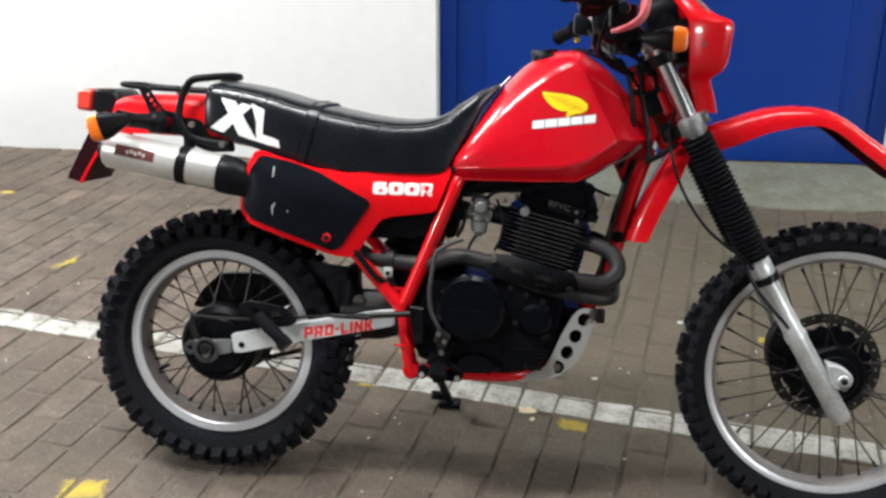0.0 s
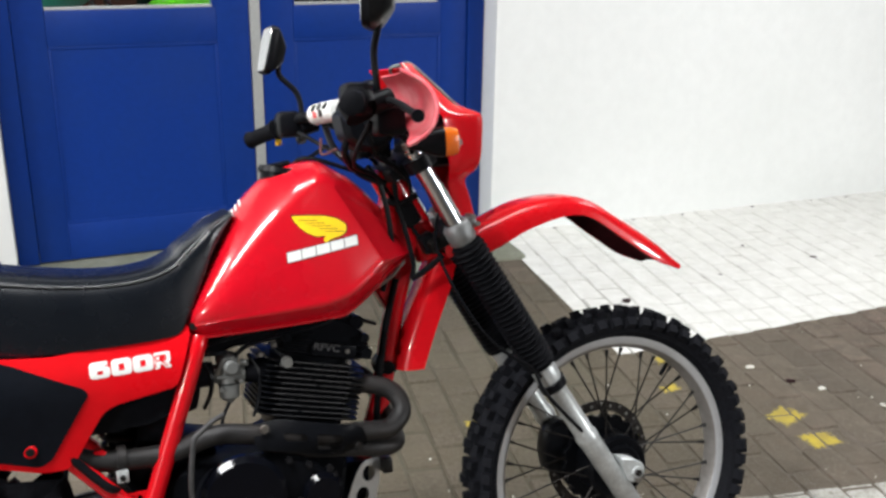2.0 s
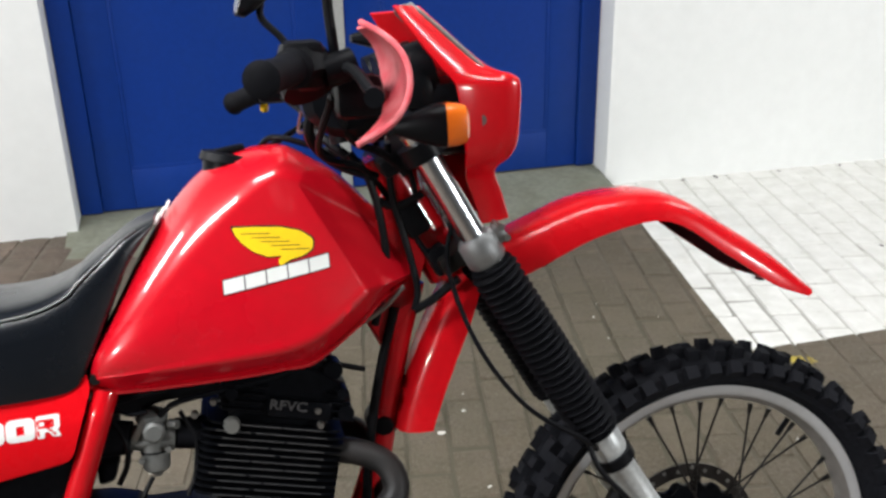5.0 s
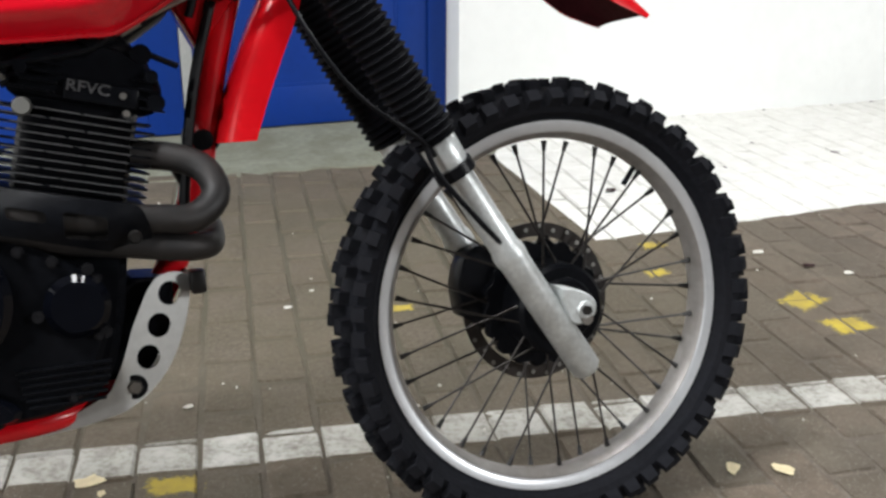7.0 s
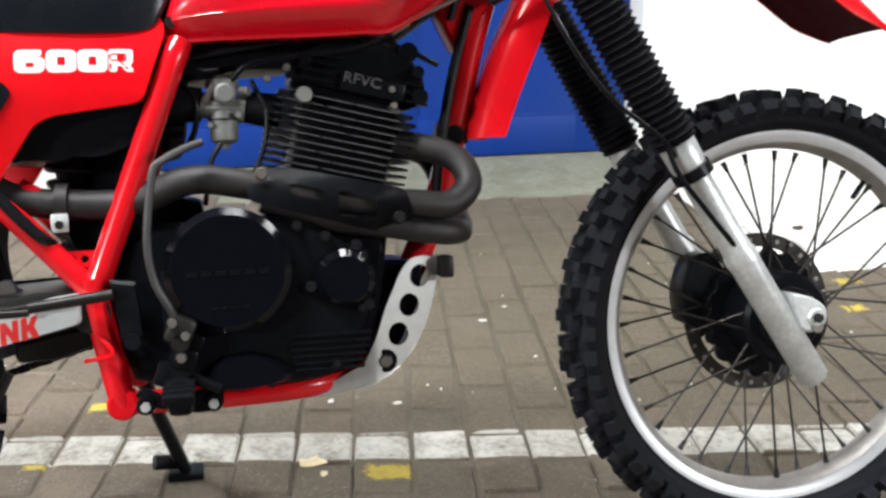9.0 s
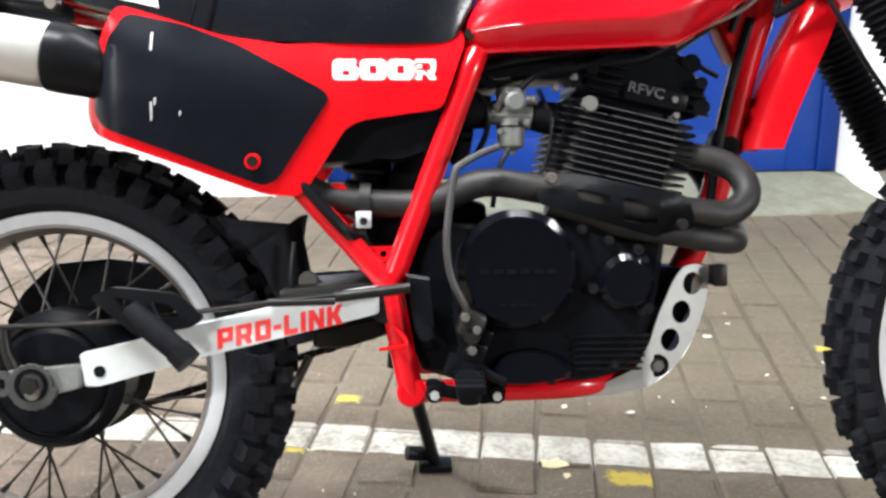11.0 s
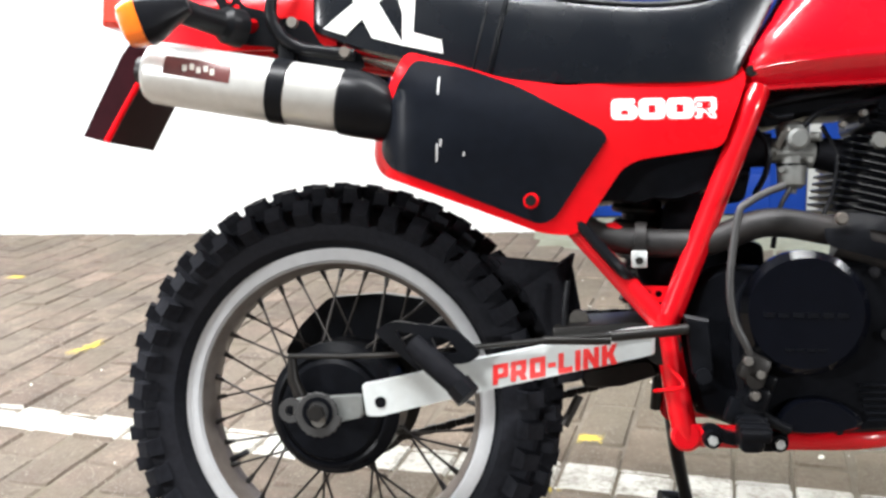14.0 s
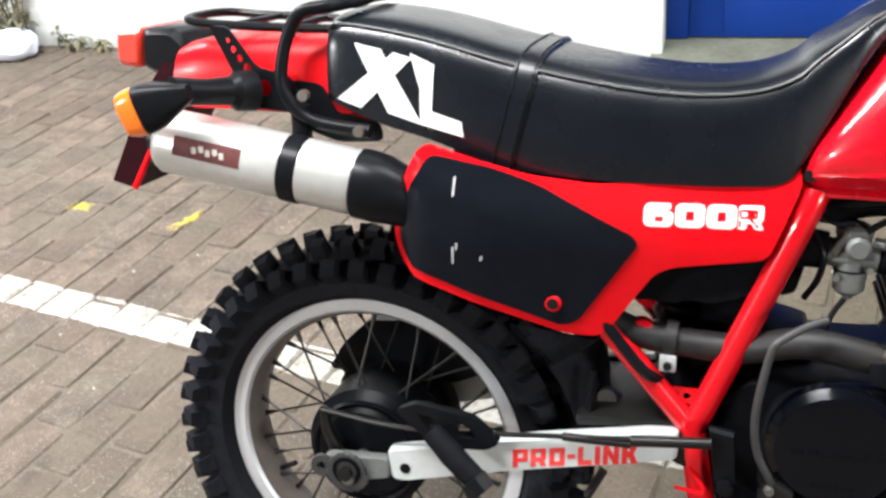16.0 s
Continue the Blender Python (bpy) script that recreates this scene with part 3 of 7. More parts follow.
solid("unseen_wall_west", DARK_ENCLOSURE, (-9.2, -11, -0.05), (-9.004, 0.3, ROOF), WALL, "unseen dark side wall, added to close the yard", "wall")
solid("unseen_wall_east", DARK_ENCLOSURE, (9.004, -11, -0.05), (9.2, 0.3, ROOF), WALL, "unseen dark side wall, added to close the yard", "wall")
bm = B()
rng = random.Random(12)
rings = []
for k in range(43):
    t = k / 42
    x = (GAP[0] - 0.04) * (1 - t) + (GAP[1] - 0.002) * t
    e = -0.36 - 0.055 * (1 - t) + 0.030 * math.sin(5.1 * t + 0.6) + rng.uniform(-0.014, 0.014)
    rings.append([(x, e - 0.01, -0.03), (x, 0.30, -0.03), (x, 0.30, 0.036), (x, 0.06, 0.034), (x, -0.10, 0.014), (x, e + 0.09, 0.0062), (x, e, 0.0004)])
skin(bm, rings)
threshold = new("threshold", mesh_of(bm, "threshold", CONCRETE))
threshold.matrix_world = WALL
tagged(threshold, "worn grey concrete ramp in front of the doors", "threshold", kind="structure")


def door_leaf(name, s0, s1, win, panel, label):
    """A boarded door leaf with a glazed opening above and a sunk panel below."""
    root = thing(name, label, "door", WALL, kind="structure")
    y0, y1 = RECESS, RECESS + 0.045
    w0, w1, wz0, wz1 = *win, 1.072, 1.88
    p0, p1, pz0, pz1 = *panel, 0.20, 0.932

    def rail(nm, a, b, z0, z1, mat=BLUE, ya=y0, yb=y1, edge=0.003):
        bm = B()
        block(bm, ((a + b) / 2, (ya + yb) / 2, (z0 + z1) / 2), (b - a, yb - ya, z1 - z0), edge)
        return part(nm, bm, mat, root)
    rail("stile", s0, min(w0, p0), 0.042, DOOR_TOP)
    rail("stile", max(w1, p1), s1, 0.042, DOOR_TOP)
    lo, hi = min(w0, p0), max(w1, p1)
    rail("bottom_rail", lo, hi, 0.042, pz0)
    rail("middle_rail", lo, hi, pz1, wz0)
    rail("top_rail", lo, hi, wz1, DOOR_TOP)
    for a, b, z0, z1 in ((lo, p0, pz0, pz1), (p1, hi, pz0, pz1), (lo, w0, wz0, wz1), (w1, hi, wz0, wz1)):
        if b - a > 0.004:
            rail("filler", a, b, z0, z1, edge=0.0)
    rail("panel", p0, p1, pz0, pz1, ya=y0 + 0.007, yb=y1 - 0.005, edge=0.0)
    for a, b, z0, z1 in ((p0, p1, pz1 - 0.012, pz1), (p0, p1, pz0, pz0 + 0.012), (p0, p0 + 0.012, pz0 + 0.012, pz1 - 0.012), (p1 - 0.012, p1, pz0 + 0.012, pz1 - 0.012)):
        rail("moulding", a, b, z0, z1, ya=y0 + 0.003, yb=y0 + 0.0065, edge=0.001)
    pane = rail("pane", w0, w1, wz0, wz1, GLASS, y0 + 0.02, y0 + 0.024, 0)
    pane.visible_shadow = False
    rail("glazing_bead", w0, w1, wz0, wz0 + 0.012, GREY_STRIP, y0 + 0.006, y0 + 0.019, 0.001)
    return root


door_leaf("door_1", GAP[0] + 0.085, -0.018, (-0.820, -0.170), (-0.822, -0.156), "blue-painted timber door leaf with a glazed upper half")
door_leaf("door_2", 0.029, GAP[1] - 0.085, (0.177, 0.844), (0.172, 0.860), "blue-painted timber door leaf with a glazed upper half")
solid("door_frame_1", BLUE, (GAP[0] + 0.003, RECESS - 0.012, 0.040), (GAP[0] + 0.083, RECESS + 0.06, DOOR_TOP + 0.05), WALL, "blue-painted timber door jamb", "door frame")
solid("door_frame_2", BLUE, (GAP[1] - 0.083, RECESS - 0.012, 0.040), (GAP[1] - 0.003, RECESS + 0.06, DOOR_TOP + 0.05), WALL, "blue-painted timber door jamb", "door frame")
solid("door_frame_3", BLUE, (GAP[0] + 0.085, RECESS - 0.012, DOOR_TOP + 0.004), (GAP[1] - 0.085, RECESS + 0.06, DOOR_TOP + 0.05), WALL, "blue-painted timber door head", "door frame")
solid("trim", GREY_STRIP, (-0.016, RECESS - 0.008, 0.040), (0.027, RECESS + 0.05, DOOR_TOP), WALL, "grey aluminium meeting strip between the door leaves", "trim")

# the dim showroom behind the panes
solid("showroom_floor", INSIDE_FLOOR, (-2.5, 0.33, -0.04), (2.5, 5.0, 0.004), WALL, "grey showroom floor behind the doors", "floor")
solid("showroom_wall", INSIDE, (-2.5, 5.0, 0.006), (2.5, 5.1, 3.0), WALL, "dark brown showroom wall behind the doors", "wall")
solid("showroom_wall_side", INSIDE, (-2.6, 0.33, 0.006), (-2.504, 5.1, 3.0), WALL, "dark brown showroom side wall", "wall")
solid("showroom_wall_far_side", INSIDE, (2.504, 0.33, 0.006), (2.6, 5.1, 3.0), WALL, "dark brown showroom side wall", "wall")
solid("showroom_ceiling", DARK_ENCLOSURE, (-2.6, 0.33, 3.004), (2.6, 5.1, 3.1), WALL, "unseen dark ceiling closing the showroom", "ceiling")
# Fill lamp added out of view to brighten the showroom.
data = bpy.data.lights.new("showroom_fill", "AREA")
data.shape, data.size, data.size_y, data.energy = "RECTANGLE", 2.0, 0.6, 60
new("showroom_fill", data).matrix_world = WALL @ pose(0, 2.2, 2.95)


def parked_bike(s, y, turn, paint, fairing, label):
    """A road motorcycle in the showroom, of which the top shows above the door rail."""
    root = thing("parked_motorcycle", label, "motorcycle", WALL @ pose(s, y, 0.006, 0, 0, turn), group="motorcycles in the showroom")
    for x in (0.0, 1.4):
        bm = B()
        lathe(bm, [(0.31 - 0.055 * (1 - math.cos(a)), 0.06 * math.sin(a)) for a in (k * math.pi / 5 for k in range(10))], (x, 0, 0.31), 32)
        part("tyre", bm, RUBBER, root)
        bm = B()
        disc(bm, (x, 0, 0.31), 0.21, -0.03, 0.03)
        part("wheel_disc", bm, DARK_STEEL, root)
    bm = B()
    rings = []
    for x, z0, z1, w in lerp_rows([(0.48, 0.82, 0.90, 0.06), (0.6, 0.82, 1.02, 0.13), (0.78, 0.82, 1.10, 0.16), (0.92, 0.84, 1.08, 0.15), (1.02, 0.88, 0.98, 0.09)], 18):
        rings.append([(x, w * math.cos(a), (z0 + z1) / 2 + (z1 - z0) / 2 * math.sin(a)) for a in (2 * math.pi * k / 20 for k in range(20))])
    skin(bm, rings)
    part("fuel_tank", bm, paint, root)
    bm = B()
    tube(bm, [(0.80, 0, 1.09), (0.80, 0, 1.112)], 0.04, 20)
    part("filler_cap", bm, DARK_STEEL, root)
    bm = B()
    prism(bm, [(-0.25, 0.86), (0.5, 0.80), (0.55, 0.86), (0.2, 0.92), (-0.25, 0.98)], -0.12, 0.12, 0.02)
    part("seat", bm, VINYL, root)
    bm = B()
    rings = []
    for x, z0, z1, w in lerp_rows([(1.0, 0.75, 1.18, 0.2), (1.2, 0.8, 1.22, 0.21), (1.36, 0.85, 1.14, 0.15), (1.46, 0.9, 1.0, 0.06)], 16):
        rings.append([(x, w * math.cos(a), (z0 + z1) / 2 + (z1 - z0) / 2 * math.sin(a)) for a in (2 * math.pi * k / 20 for k in range(20))])
    skin(bm, rings)
    part("fairing", bm, fairing, root)
    bm = B()
    tube(bm, [(0.95, -0.36, 1.04), (1.05, -0.15, 1.07), (1.05, 0.15, 1.07), (0.95, 0.36, 1.04)], 0.014, 8, 16)
    part("handlebar", bm, DARK_STEEL, root)
    bm = B()
    block(bm, (0.7, 0, 0.5), (0.6, 0.3, 0.45), 0.05)
    part("engine", bm, DARK_STEEL, root)
    bm = B()
    lathe(bm, [(0.02, -0.06), (0.06, -0.04), (0.085, 0.0), (0.09, 0.03), (0.02, 0.035)], (0, 0, 0), 24, closed=False)
    bmesh.ops.transform(bm, matrix=Matrix.Translation((1.52, 0, 1.02)) @ Matrix.Rotation(radians(-90), 4, "Z"), verts=bm.verts)
    part("headlamp", bm, CHROME, root, "chromed headlamp")
    for side in (-0.10, 0.10):
        bm = B()
        tube(bm, [(1.46, side, 1.16), (1.52, side, 0.95), (1.62, side, 0.60)], 0.024, 12)
        part("fork_tube", bm, CHROME, root)
        bm = B()
        tube(bm, [(1.44, side * 0.6, 1.13), (1.40, side * 0.6, 1.19)], 0.042, 18)
        part("dial", bm, DARK_STEEL, root)
        bm = B()
        tube(bm, [(1.38, side * 1.4, 1.05), (1.50, side * 1.9, 1.12), (1.62, side * 1.5, 1.05), (1.60, side, 0.90)], 0.010, 8, 20)
        part("cable", bm, STEEL, root)
        bm = B()
        disc(bm, (1.60, 0, 1.00), 0.045, side - 0.05, side + 0.05, 20, 0.02)
        part("turn_signal", bm, CHROME if side < 0 else LITTER, root)
    return root


parked_bike(-0.85, 1.05, 12, GREEN, CLAMP_ALLOY, "lime green parked motorcycle with a green tank")
parked_bike(0.0, 2.0, 20, DARK_STEEL, WHITE_DECAL, "dark parked motorcycle with a white fairing")
parked_bike(-1.83, 1.9, 25, DARK_STEEL, TEAL, "dark parked motorcycle with a teal fairing")


# ---- the motorcycle; its own x runs forward, y to its left, z up in its leaning plane ----
bike = thing("motorcycle", "red off-road motorcycle with knobbly tyres leaning on its stand", "motorcycle",
             pose(-0.811, 2.752, 0, -12.5, 0, 8.9))
FOOT = (-0.342, 3.170)
REAR, FRONT = Vector((0.004, 0, 0.316)), Vector((1.430, 0, 0.338))


def knob(r, y, tilt, sx, sy, h):
    """A tread block: its base at radius r and side y, tilted outward by tilt; sx along the tread, sy across, h high."""
    bm = B()
    turn = Matrix.Rotation(tilt, 3, "X")
    base = Vector((0, y, r))
    lo = [bm.verts.new(base + turn @ Vector((px * sx / 2, py * sy / 2, -0.004))) for px, py in ((-1, -1), (1, -1), (1, 1), (-1, 1))]
    hi = [bm.verts.new(base + turn @ Vector((px * sx * 0.42, py * sy * 0.42, h))) for px, py in ((-1, -1), (1, -1), (1, 1), (-1, 1))]
    bm.faces.new(hi)
    for k in range(4):
        bm.faces.new((lo[k], lo[(k + 1) % 4], hi[(k + 1) % 4], hi[k]))
    return mesh_of(bm, "tread_block", RUBBER, 20)


def wheel(name, axle, rim_r, rim_w, crown, half, knob_h, pitches, hub_r, hub_w, label, front):
    root = group_part(name, bike, label)
    # tyre: carcass and tread blocks
    bm = B()
    bead, w = rim_r - 0.006, rim_w / 2
    side = [(bead, -w * 0.80), (rim_r + 0.004, -w * 0.98), (rim_r + 0.012, -half * 0.90), (bead + (crown - bead) * 0.50, -half * 1.0), (bead + (crown - bead) * 0.78, -half * 0.92), (crown - 0.007, -half * 0.58)]
    prof = side + [(crown, 0)] + [(r, -y) for r, y in side[::-1]]
    lathe(bm, prof, axle, 72)
    part("tyre", bm, RUBBER, root, "black knobbly off-road tyre", 30)
    step = 2 * math.pi / pitches
    arc = step * crown
    kinds = []
    for s in (-1, 1):
        if front:
            kinds += [(knob(crown - 0.019, s * half * 0.93, -s * 0.95, arc * 0.62, half * 0.50, knob_h), 0.0, 1, 0),
                      (knob(crown - 0.004, s * half * 0.30, -s * 0.22, arc * 0.52, half * 0.42, knob_h), 0.5, 2, 1),
                      (knob(crown - 0.004, s * half * 0.54, -s * 0.30, arc * 0.52, half * 0.42, knob_h), 0.5, 2, 0)]
        else:
            kinds += [(knob(crown - 0.027, s * half * 0.93, -s * 0.95, arc * 0.58, half * 0.50, knob_h), 0.0, 1, 0),
                      (knob(crown - 0.006, s * half * 0.56, -s * 0.35, arc * 0.50, half * 0.40, knob_h), 0.5, 1, 0)]
    kinds.append((knob(crown - 0.001, 0, 0, arc * 0.5, half * 0.48, knob_h), 0.0, 2 if front else 1, 1))
    for me, shift, every, odd in kinds:
        for k in range(pitches):
            if k % every == odd % every:
                share("tread_block", me, root, Matrix.Translation(axle) @ Matrix.Rotation((k + shift) * step, 4, "Y"))
    # rim
    lip = 0.012 if front else 0.017
    bm = B()
    lathe(bm, [(rim_r, -w), (rim_r, -w + 0.004), (rim_r - 0.014, -w + 0.006), (rim_r - 0.016, -w * 0.35), (rim_r - 0.024, 0), (rim_r - 0.016, w * 0.35), (rim_r - 0.014, w - 0.006), (rim_r, w - 0.004),
               (rim_r, w), (rim_r - lip, w * 0.97), (rim_r - lip - 0.004, w * 0.84), (rim_r - lip - 0.012, w * 0.40), (rim_r - lip - 0.013, -w * 0.40), (rim_r - lip - 0.004, -w * 0.84), (rim_r - lip, -w * 0.97)], axle, 96)
    part("rim", bm, RIM_ALLOY, root, "silver alloy rim")
    well = rim_r - lip - 0.0008
    bm = B()
    lathe(bm, [(well - 0.0034, -w * 0.86), (well - 0.012, -w * 0.40), (well - 0.013, w * 0.40), (well - 0.004, w * 0.84), (well - 0.005, w * 0.84), (well - 0.0135, w * 0.40), (well - 0.0125, -w * 0.40), (well - 0.0044, -w * 0.86)], axle, 96)
    part("rim_well", bm, RIM_DIRT if not front else RIM_GREY, root, "stained inner face of the rim")
    # hub
    bm = B()
    lathe(bm, [(0.012, -hub_w), (hub_r, -hub_w), (hub_r, -hub_w + 0.006), (hub_r * 0.62, -hub_w * 0.5), (hub_r * 0.62, hub_w * 0.5), (hub_r, hub_w - 0.006), (hub_r, hub_w), (0.012, hub_w)], axle, 32)
    part("hub", bm, DARK_STEEL, root, "black wheel hub")
    # spokes, laced in crossing pairs
    inner, outer = hub_r - 0.006, rim_r - 0.030
    for side in (-1, 1):
        for lean in (-1, 1):
            bm = B()
            start = Vector((inner * math.sin(lean * 0.95), side * (hub_w - 0.003), inner * math.cos(lean * 0.95)))
            end = Vector((0.0, side * 0.006, outer))
            tube(bm, [start, end], 0.0019, 6)
            me = mesh_of(bm, "spoke", SPOKE_STEEL)
            bm = B()
            tube(bm, [end + (start - end).normalized() * 0.015, end + (start - end).normalized() * 0.004, end], [0.003, 0.004, 0.005], 6)
            nipple = mesh_of(bm, "spoke_nipple", DARK_STEEL)
            for k in range(9):
                a = (k + {(-1, -1): 0.0, (-1, 1): 0.5, (1, -1): 0.25, (1, 1): 0.75}[(side, lean)]) * 2 * math.pi / 9
                share("spoke", me, root, Matrix.Translation(axle) @ Matrix.Rotation(a, 4, "Y"))
                share("spoke_nipple", nipple, root, Matrix.Translation(axle) @ Matrix.Rotation(a, 4, "Y"))
    # valve
    bm = B()
    a = radians(38) if front else radians(-118)
    d = Vector((math.sin(a), 0, math.cos(a)))
    tube(bm, [axle + d * (rim_r - 0.028), axle + d * (rim_r - 0.06)], 0.0045, 8)
    part("valve_stem", bm, BLACK_PLASTIC, root)
    return root


front_wheel = wheel("front_wheel", FRONT, 0.282, 0.050, 0.3315, 0.044, 0.0160, 56, 0.042, 0.038, "spoked front wheel with a silver rim", True)
bm = B()
ring = [(0.103, 0.048), (0.103, 0.0515), (0.125, 0.0515), (0.125, 0.048)]
lathe(bm, ring, FRONT, 48)
part("brake_disc", bm, DISC_STEEL, front_wheel, "drilled steel brake disc")
for k in range(6):
    a = k * math.pi / 3
    bm = B()
    tube(bm, [FRONT + Vector((0.035 * math.cos(a), 0.046, 0.035 * math.sin(a))), FRONT + Vector((0.106 * math.cos(a + 0.3), 0.05, 0.106 * math.sin(a + 0.3)))], 0.006, 6)
    part("disc_arm", bm, DARK_STEEL, front_wheel)
bm = B()
tube(bm, [Vector((0.114, 0.0475, 0)), Vector((0.114, 0.0465, 0))], 0.0036, 8)
hole = mesh_of(bm, "disc_hole", STEEL)
for k in range(30):
    share("disc_hole", hole, front_wheel, Matrix.Translation(FRONT) @ Matrix.Rotation(k * math.pi / 15, 4, "Y") @ Matrix.Translation((0.005 * (k % 2), 0, 0)))
bm = B()
disc(bm, FRONT, 0.070, -0.042, 0.04, 36, 0.006)
hub_shell = part("hub_shell", bm, ENGINE_BLACK, front_wheel, "black hub shell")
bm = B()
disc(bm, FRONT, 0.050, -0.050, -0.0415, 32, 0.004)
part("hub_cap", bm, ENGINE_BLACK, front_wheel)
bm = B()
prism(bm, [(FRONT.x + r * math.cos(a), FRONT.z + r * math.sin(a)) for a, r in ((2 * math.pi * k / 72, 0.101 if k % 4 < 2 else 0.095) for k in range(72))], 0.024, 0.044, 0.003)
part("speedometer_drive", bm, ENGINE_BLACK, front_wheel, "black ribbed disc carrier")
bm = B()
tube(bm, [FRONT + Vector((0, -0.118, 0)), FRONT + Vector((0, 0.118, 0))], 0.009, 14)
part("axle", bm, STEEL, front_wheel)

rear_wheel = wheel("rear_wheel", REAR, 0.2250, 0.074, 0.2995, 0.060, 0.0205, 42, 0.05, 0.05, "spoked rear wheel with a silver rim", False)
bm = B()
disc(bm, REAR, 0.093, -0.062, 0.03, 48, 0.012)
disc(bm, REAR, 0.086, 0.028, 0.074, 40, 0.006)
disc(bm, REAR, 0.072, -0.072, -0.060, 40, 0.006)
drum = part("brake_drum", bm, ENGINE_BLACK, rear_wheel, "black drum brake plate")
bm = B()
lathe(bm, [(0.074, -0.0665), (0.078, -0.0685), (0.082, -0.0665)], REAR, 48, closed=False)
part("drum_lip", bm, ENGINE_BLACK, rear_wheel)
bm = B()
ring = [(0.07, 0.075), (0.07, 0.081), (0.096, 0.081), (0.102, 0.078), (0.096, 0.075)]
lathe(bm, ring, REAR, 48)
part("sprocket", bm, DARK_STEEL, rear_wheel, "dark chain sprocket")
bm = B()
tube(bm, [REAR + Vector((0, -0.138, 0)), REAR + Vector((0, 0.138, 0))], 0.010, 14)
part("axle", bm, STEEL, rear_wheel)
bm = B()
tube(bm, [REAR + Vector((-0.028, -0.085, -0.005)), REAR + Vector((-0.048, -0.090, 0.045)), REAR + Vector((-0.050, -0.092, 0.080))], [0.011, 0.008, 0.006], 10)
part("brake_arm", bm, DARK_STEEL, rear_wheel)

# ---- front fork ----
fork = group_part("front_fork", bike, "telescopic fork with black gaiters and silver legs")


def leg_point(z, y, off=0.0):
    """A point on a fork leg at height z, off metres ahead of it."""
    rows = ((0.20, 1.474), (0.503, 1.284), (0.612, 1.221), (0.855, 1.082), (1.10, 0.954))
    for (z0, x0), (z1, x1) in zip(rows, rows[1:]):
        if z <= z1 or z1 == 1.10:
            x = x0 + (x1 - x0) * (z - z0) / (z1 - z0)
            break
    return Vector((x + off * 0.866, y, z + off * 0.5))


for s in (-1, 1):
    y = s * 0.095
    bm = B()
    tube(bm, [leg_point(0.256, y), leg_point(0.262, y), leg_point(0.428, y), leg_point(0.436, y), leg_point(0.445, y), leg_point(0.452, y), leg_point(0.56, y), leg_point(0.575, y), leg_point(0.605, y), leg_point(0.61, y)],
         [0.017, 0.0222, 0.0222, 0.0242, 0.0242, 0.0212, 0.0212, 0.0255, 0.0262, 0.023], 24)
    part("fork_leg", bm, ALLOY, fork, "silver alloy fork leg")
    bm = B()
    prism(bm, rounded([(1.390, 0.388), (1.422, 0.380), (1.445, 0.364), (1.447, 0.345), (1.432, 0.331), (1.408, 0.333), (1.398, 0.355)], 28), y - 0.020, y + 0.016, 0.004)
    disc(bm, (1.428, 0, 0.351), 0.013, y - 0.024 if s < 0 else y, y + 0.0 if s < 0 else y + 0.026, 20)
    clamp = part("axle_clamp", bm, ALLOY, fork, "bright cast axle clamp")
    bm = B()
    tube(bm, [(1.428, y + s * 0.022, 0.351), (1.428, y + s * 0.029, 0.351)], 0.0075, 6)
    part("axle_nut", bm, DARK_STEEL, clamp)
    bm = B()
    tube(bm, [leg_point(0.556, y), leg_point(0.570, y)], 0.0290, 20)
    part("gaiter_clip", bm, BLACK_PLASTIC, fork)
    bm = B()
    n, pts, rad = 27, [], []
    for k in range(n * 4 + 1):
        pts.append(leg_point(0.605 + (0.862 - 0.605) * k / (n * 4), y))
        rad.append(0.0315 + 0.0032 * math.cos(math.pi * k / 2) - 0.004 * (1 if k in (0, n * 4) else 0))
    tube(bm, pts, rad, 22)
    part("gaiter", bm, SOFT_RUBBER, fork, "black ribbed rubber gaiter", 60)
    bm = B()
    tube(bm, [leg_point(0.855, y), leg_point(1.052, y)], 0.0180, 22)
    part("stanchion", bm, CHROME, fork, "chromed fork tube")
    bm = B()
    tube(bm, [leg_point(1.044, y), leg_point(1.062, y)], [0.019, 0.015], 18)
    part("fork_cap", bm, STEEL, fork)
    bm = B()
    tube(bm, [leg_point(0.866, y), leg_point(0.871, y), leg_point(0.897, y), leg_point(0.903, y)], [0.024, 0.0275, 0.0275, 0.023], 20)
    collar = part("clamp_collar", bm, CLAMP_ALLOY, fork, "cast alloy lower fork clamp")
    bm = B()
    block(bm, leg_point(0.889, y, 0.030), (0.016, 0.026, 0.024), 0.004, Matrix.Rotation(radians(-30), 3, "Y"))
    part("clamp_lug", bm, CLAMP_ALLOY, collar)
    for dz in (-0.007, 0.008):
        bm = B()
        p = leg_point(0.889 + dz, y, 0.035)
        tube(bm, [p + Vector((0, -0.018, 0)), p + Vector((0, 0.018, 0))], 0.0048, 10)
        part("clamp_bolt", bm, STEEL, collar)
    bm = B()
    tube(bm, [leg_point(1.012, y), leg_point(1.034, y)], 0.030, 20)
    part("clamp_collar", bm, BLACK_PLASTIC, fork)
for z, m in ((0.884, DARK_STEEL), (1.023, BLACK_PLASTIC)):
    bm = B()
    block(bm, leg_point(z, 0, -0.02), (0.075, 0.155, 0.026), 0.005, Matrix.Rotation(radians(-28), 3, "Y"))
    part("fork_bridge", bm, m, fork)
bm = B()
tube(bm, [leg_point(0.86, 0, -0.045), leg_point(1.035, 0, -0.045)], 0.032, 24)
part("steering_head", bm, RED_FRAME, bike, "red painted steering head")
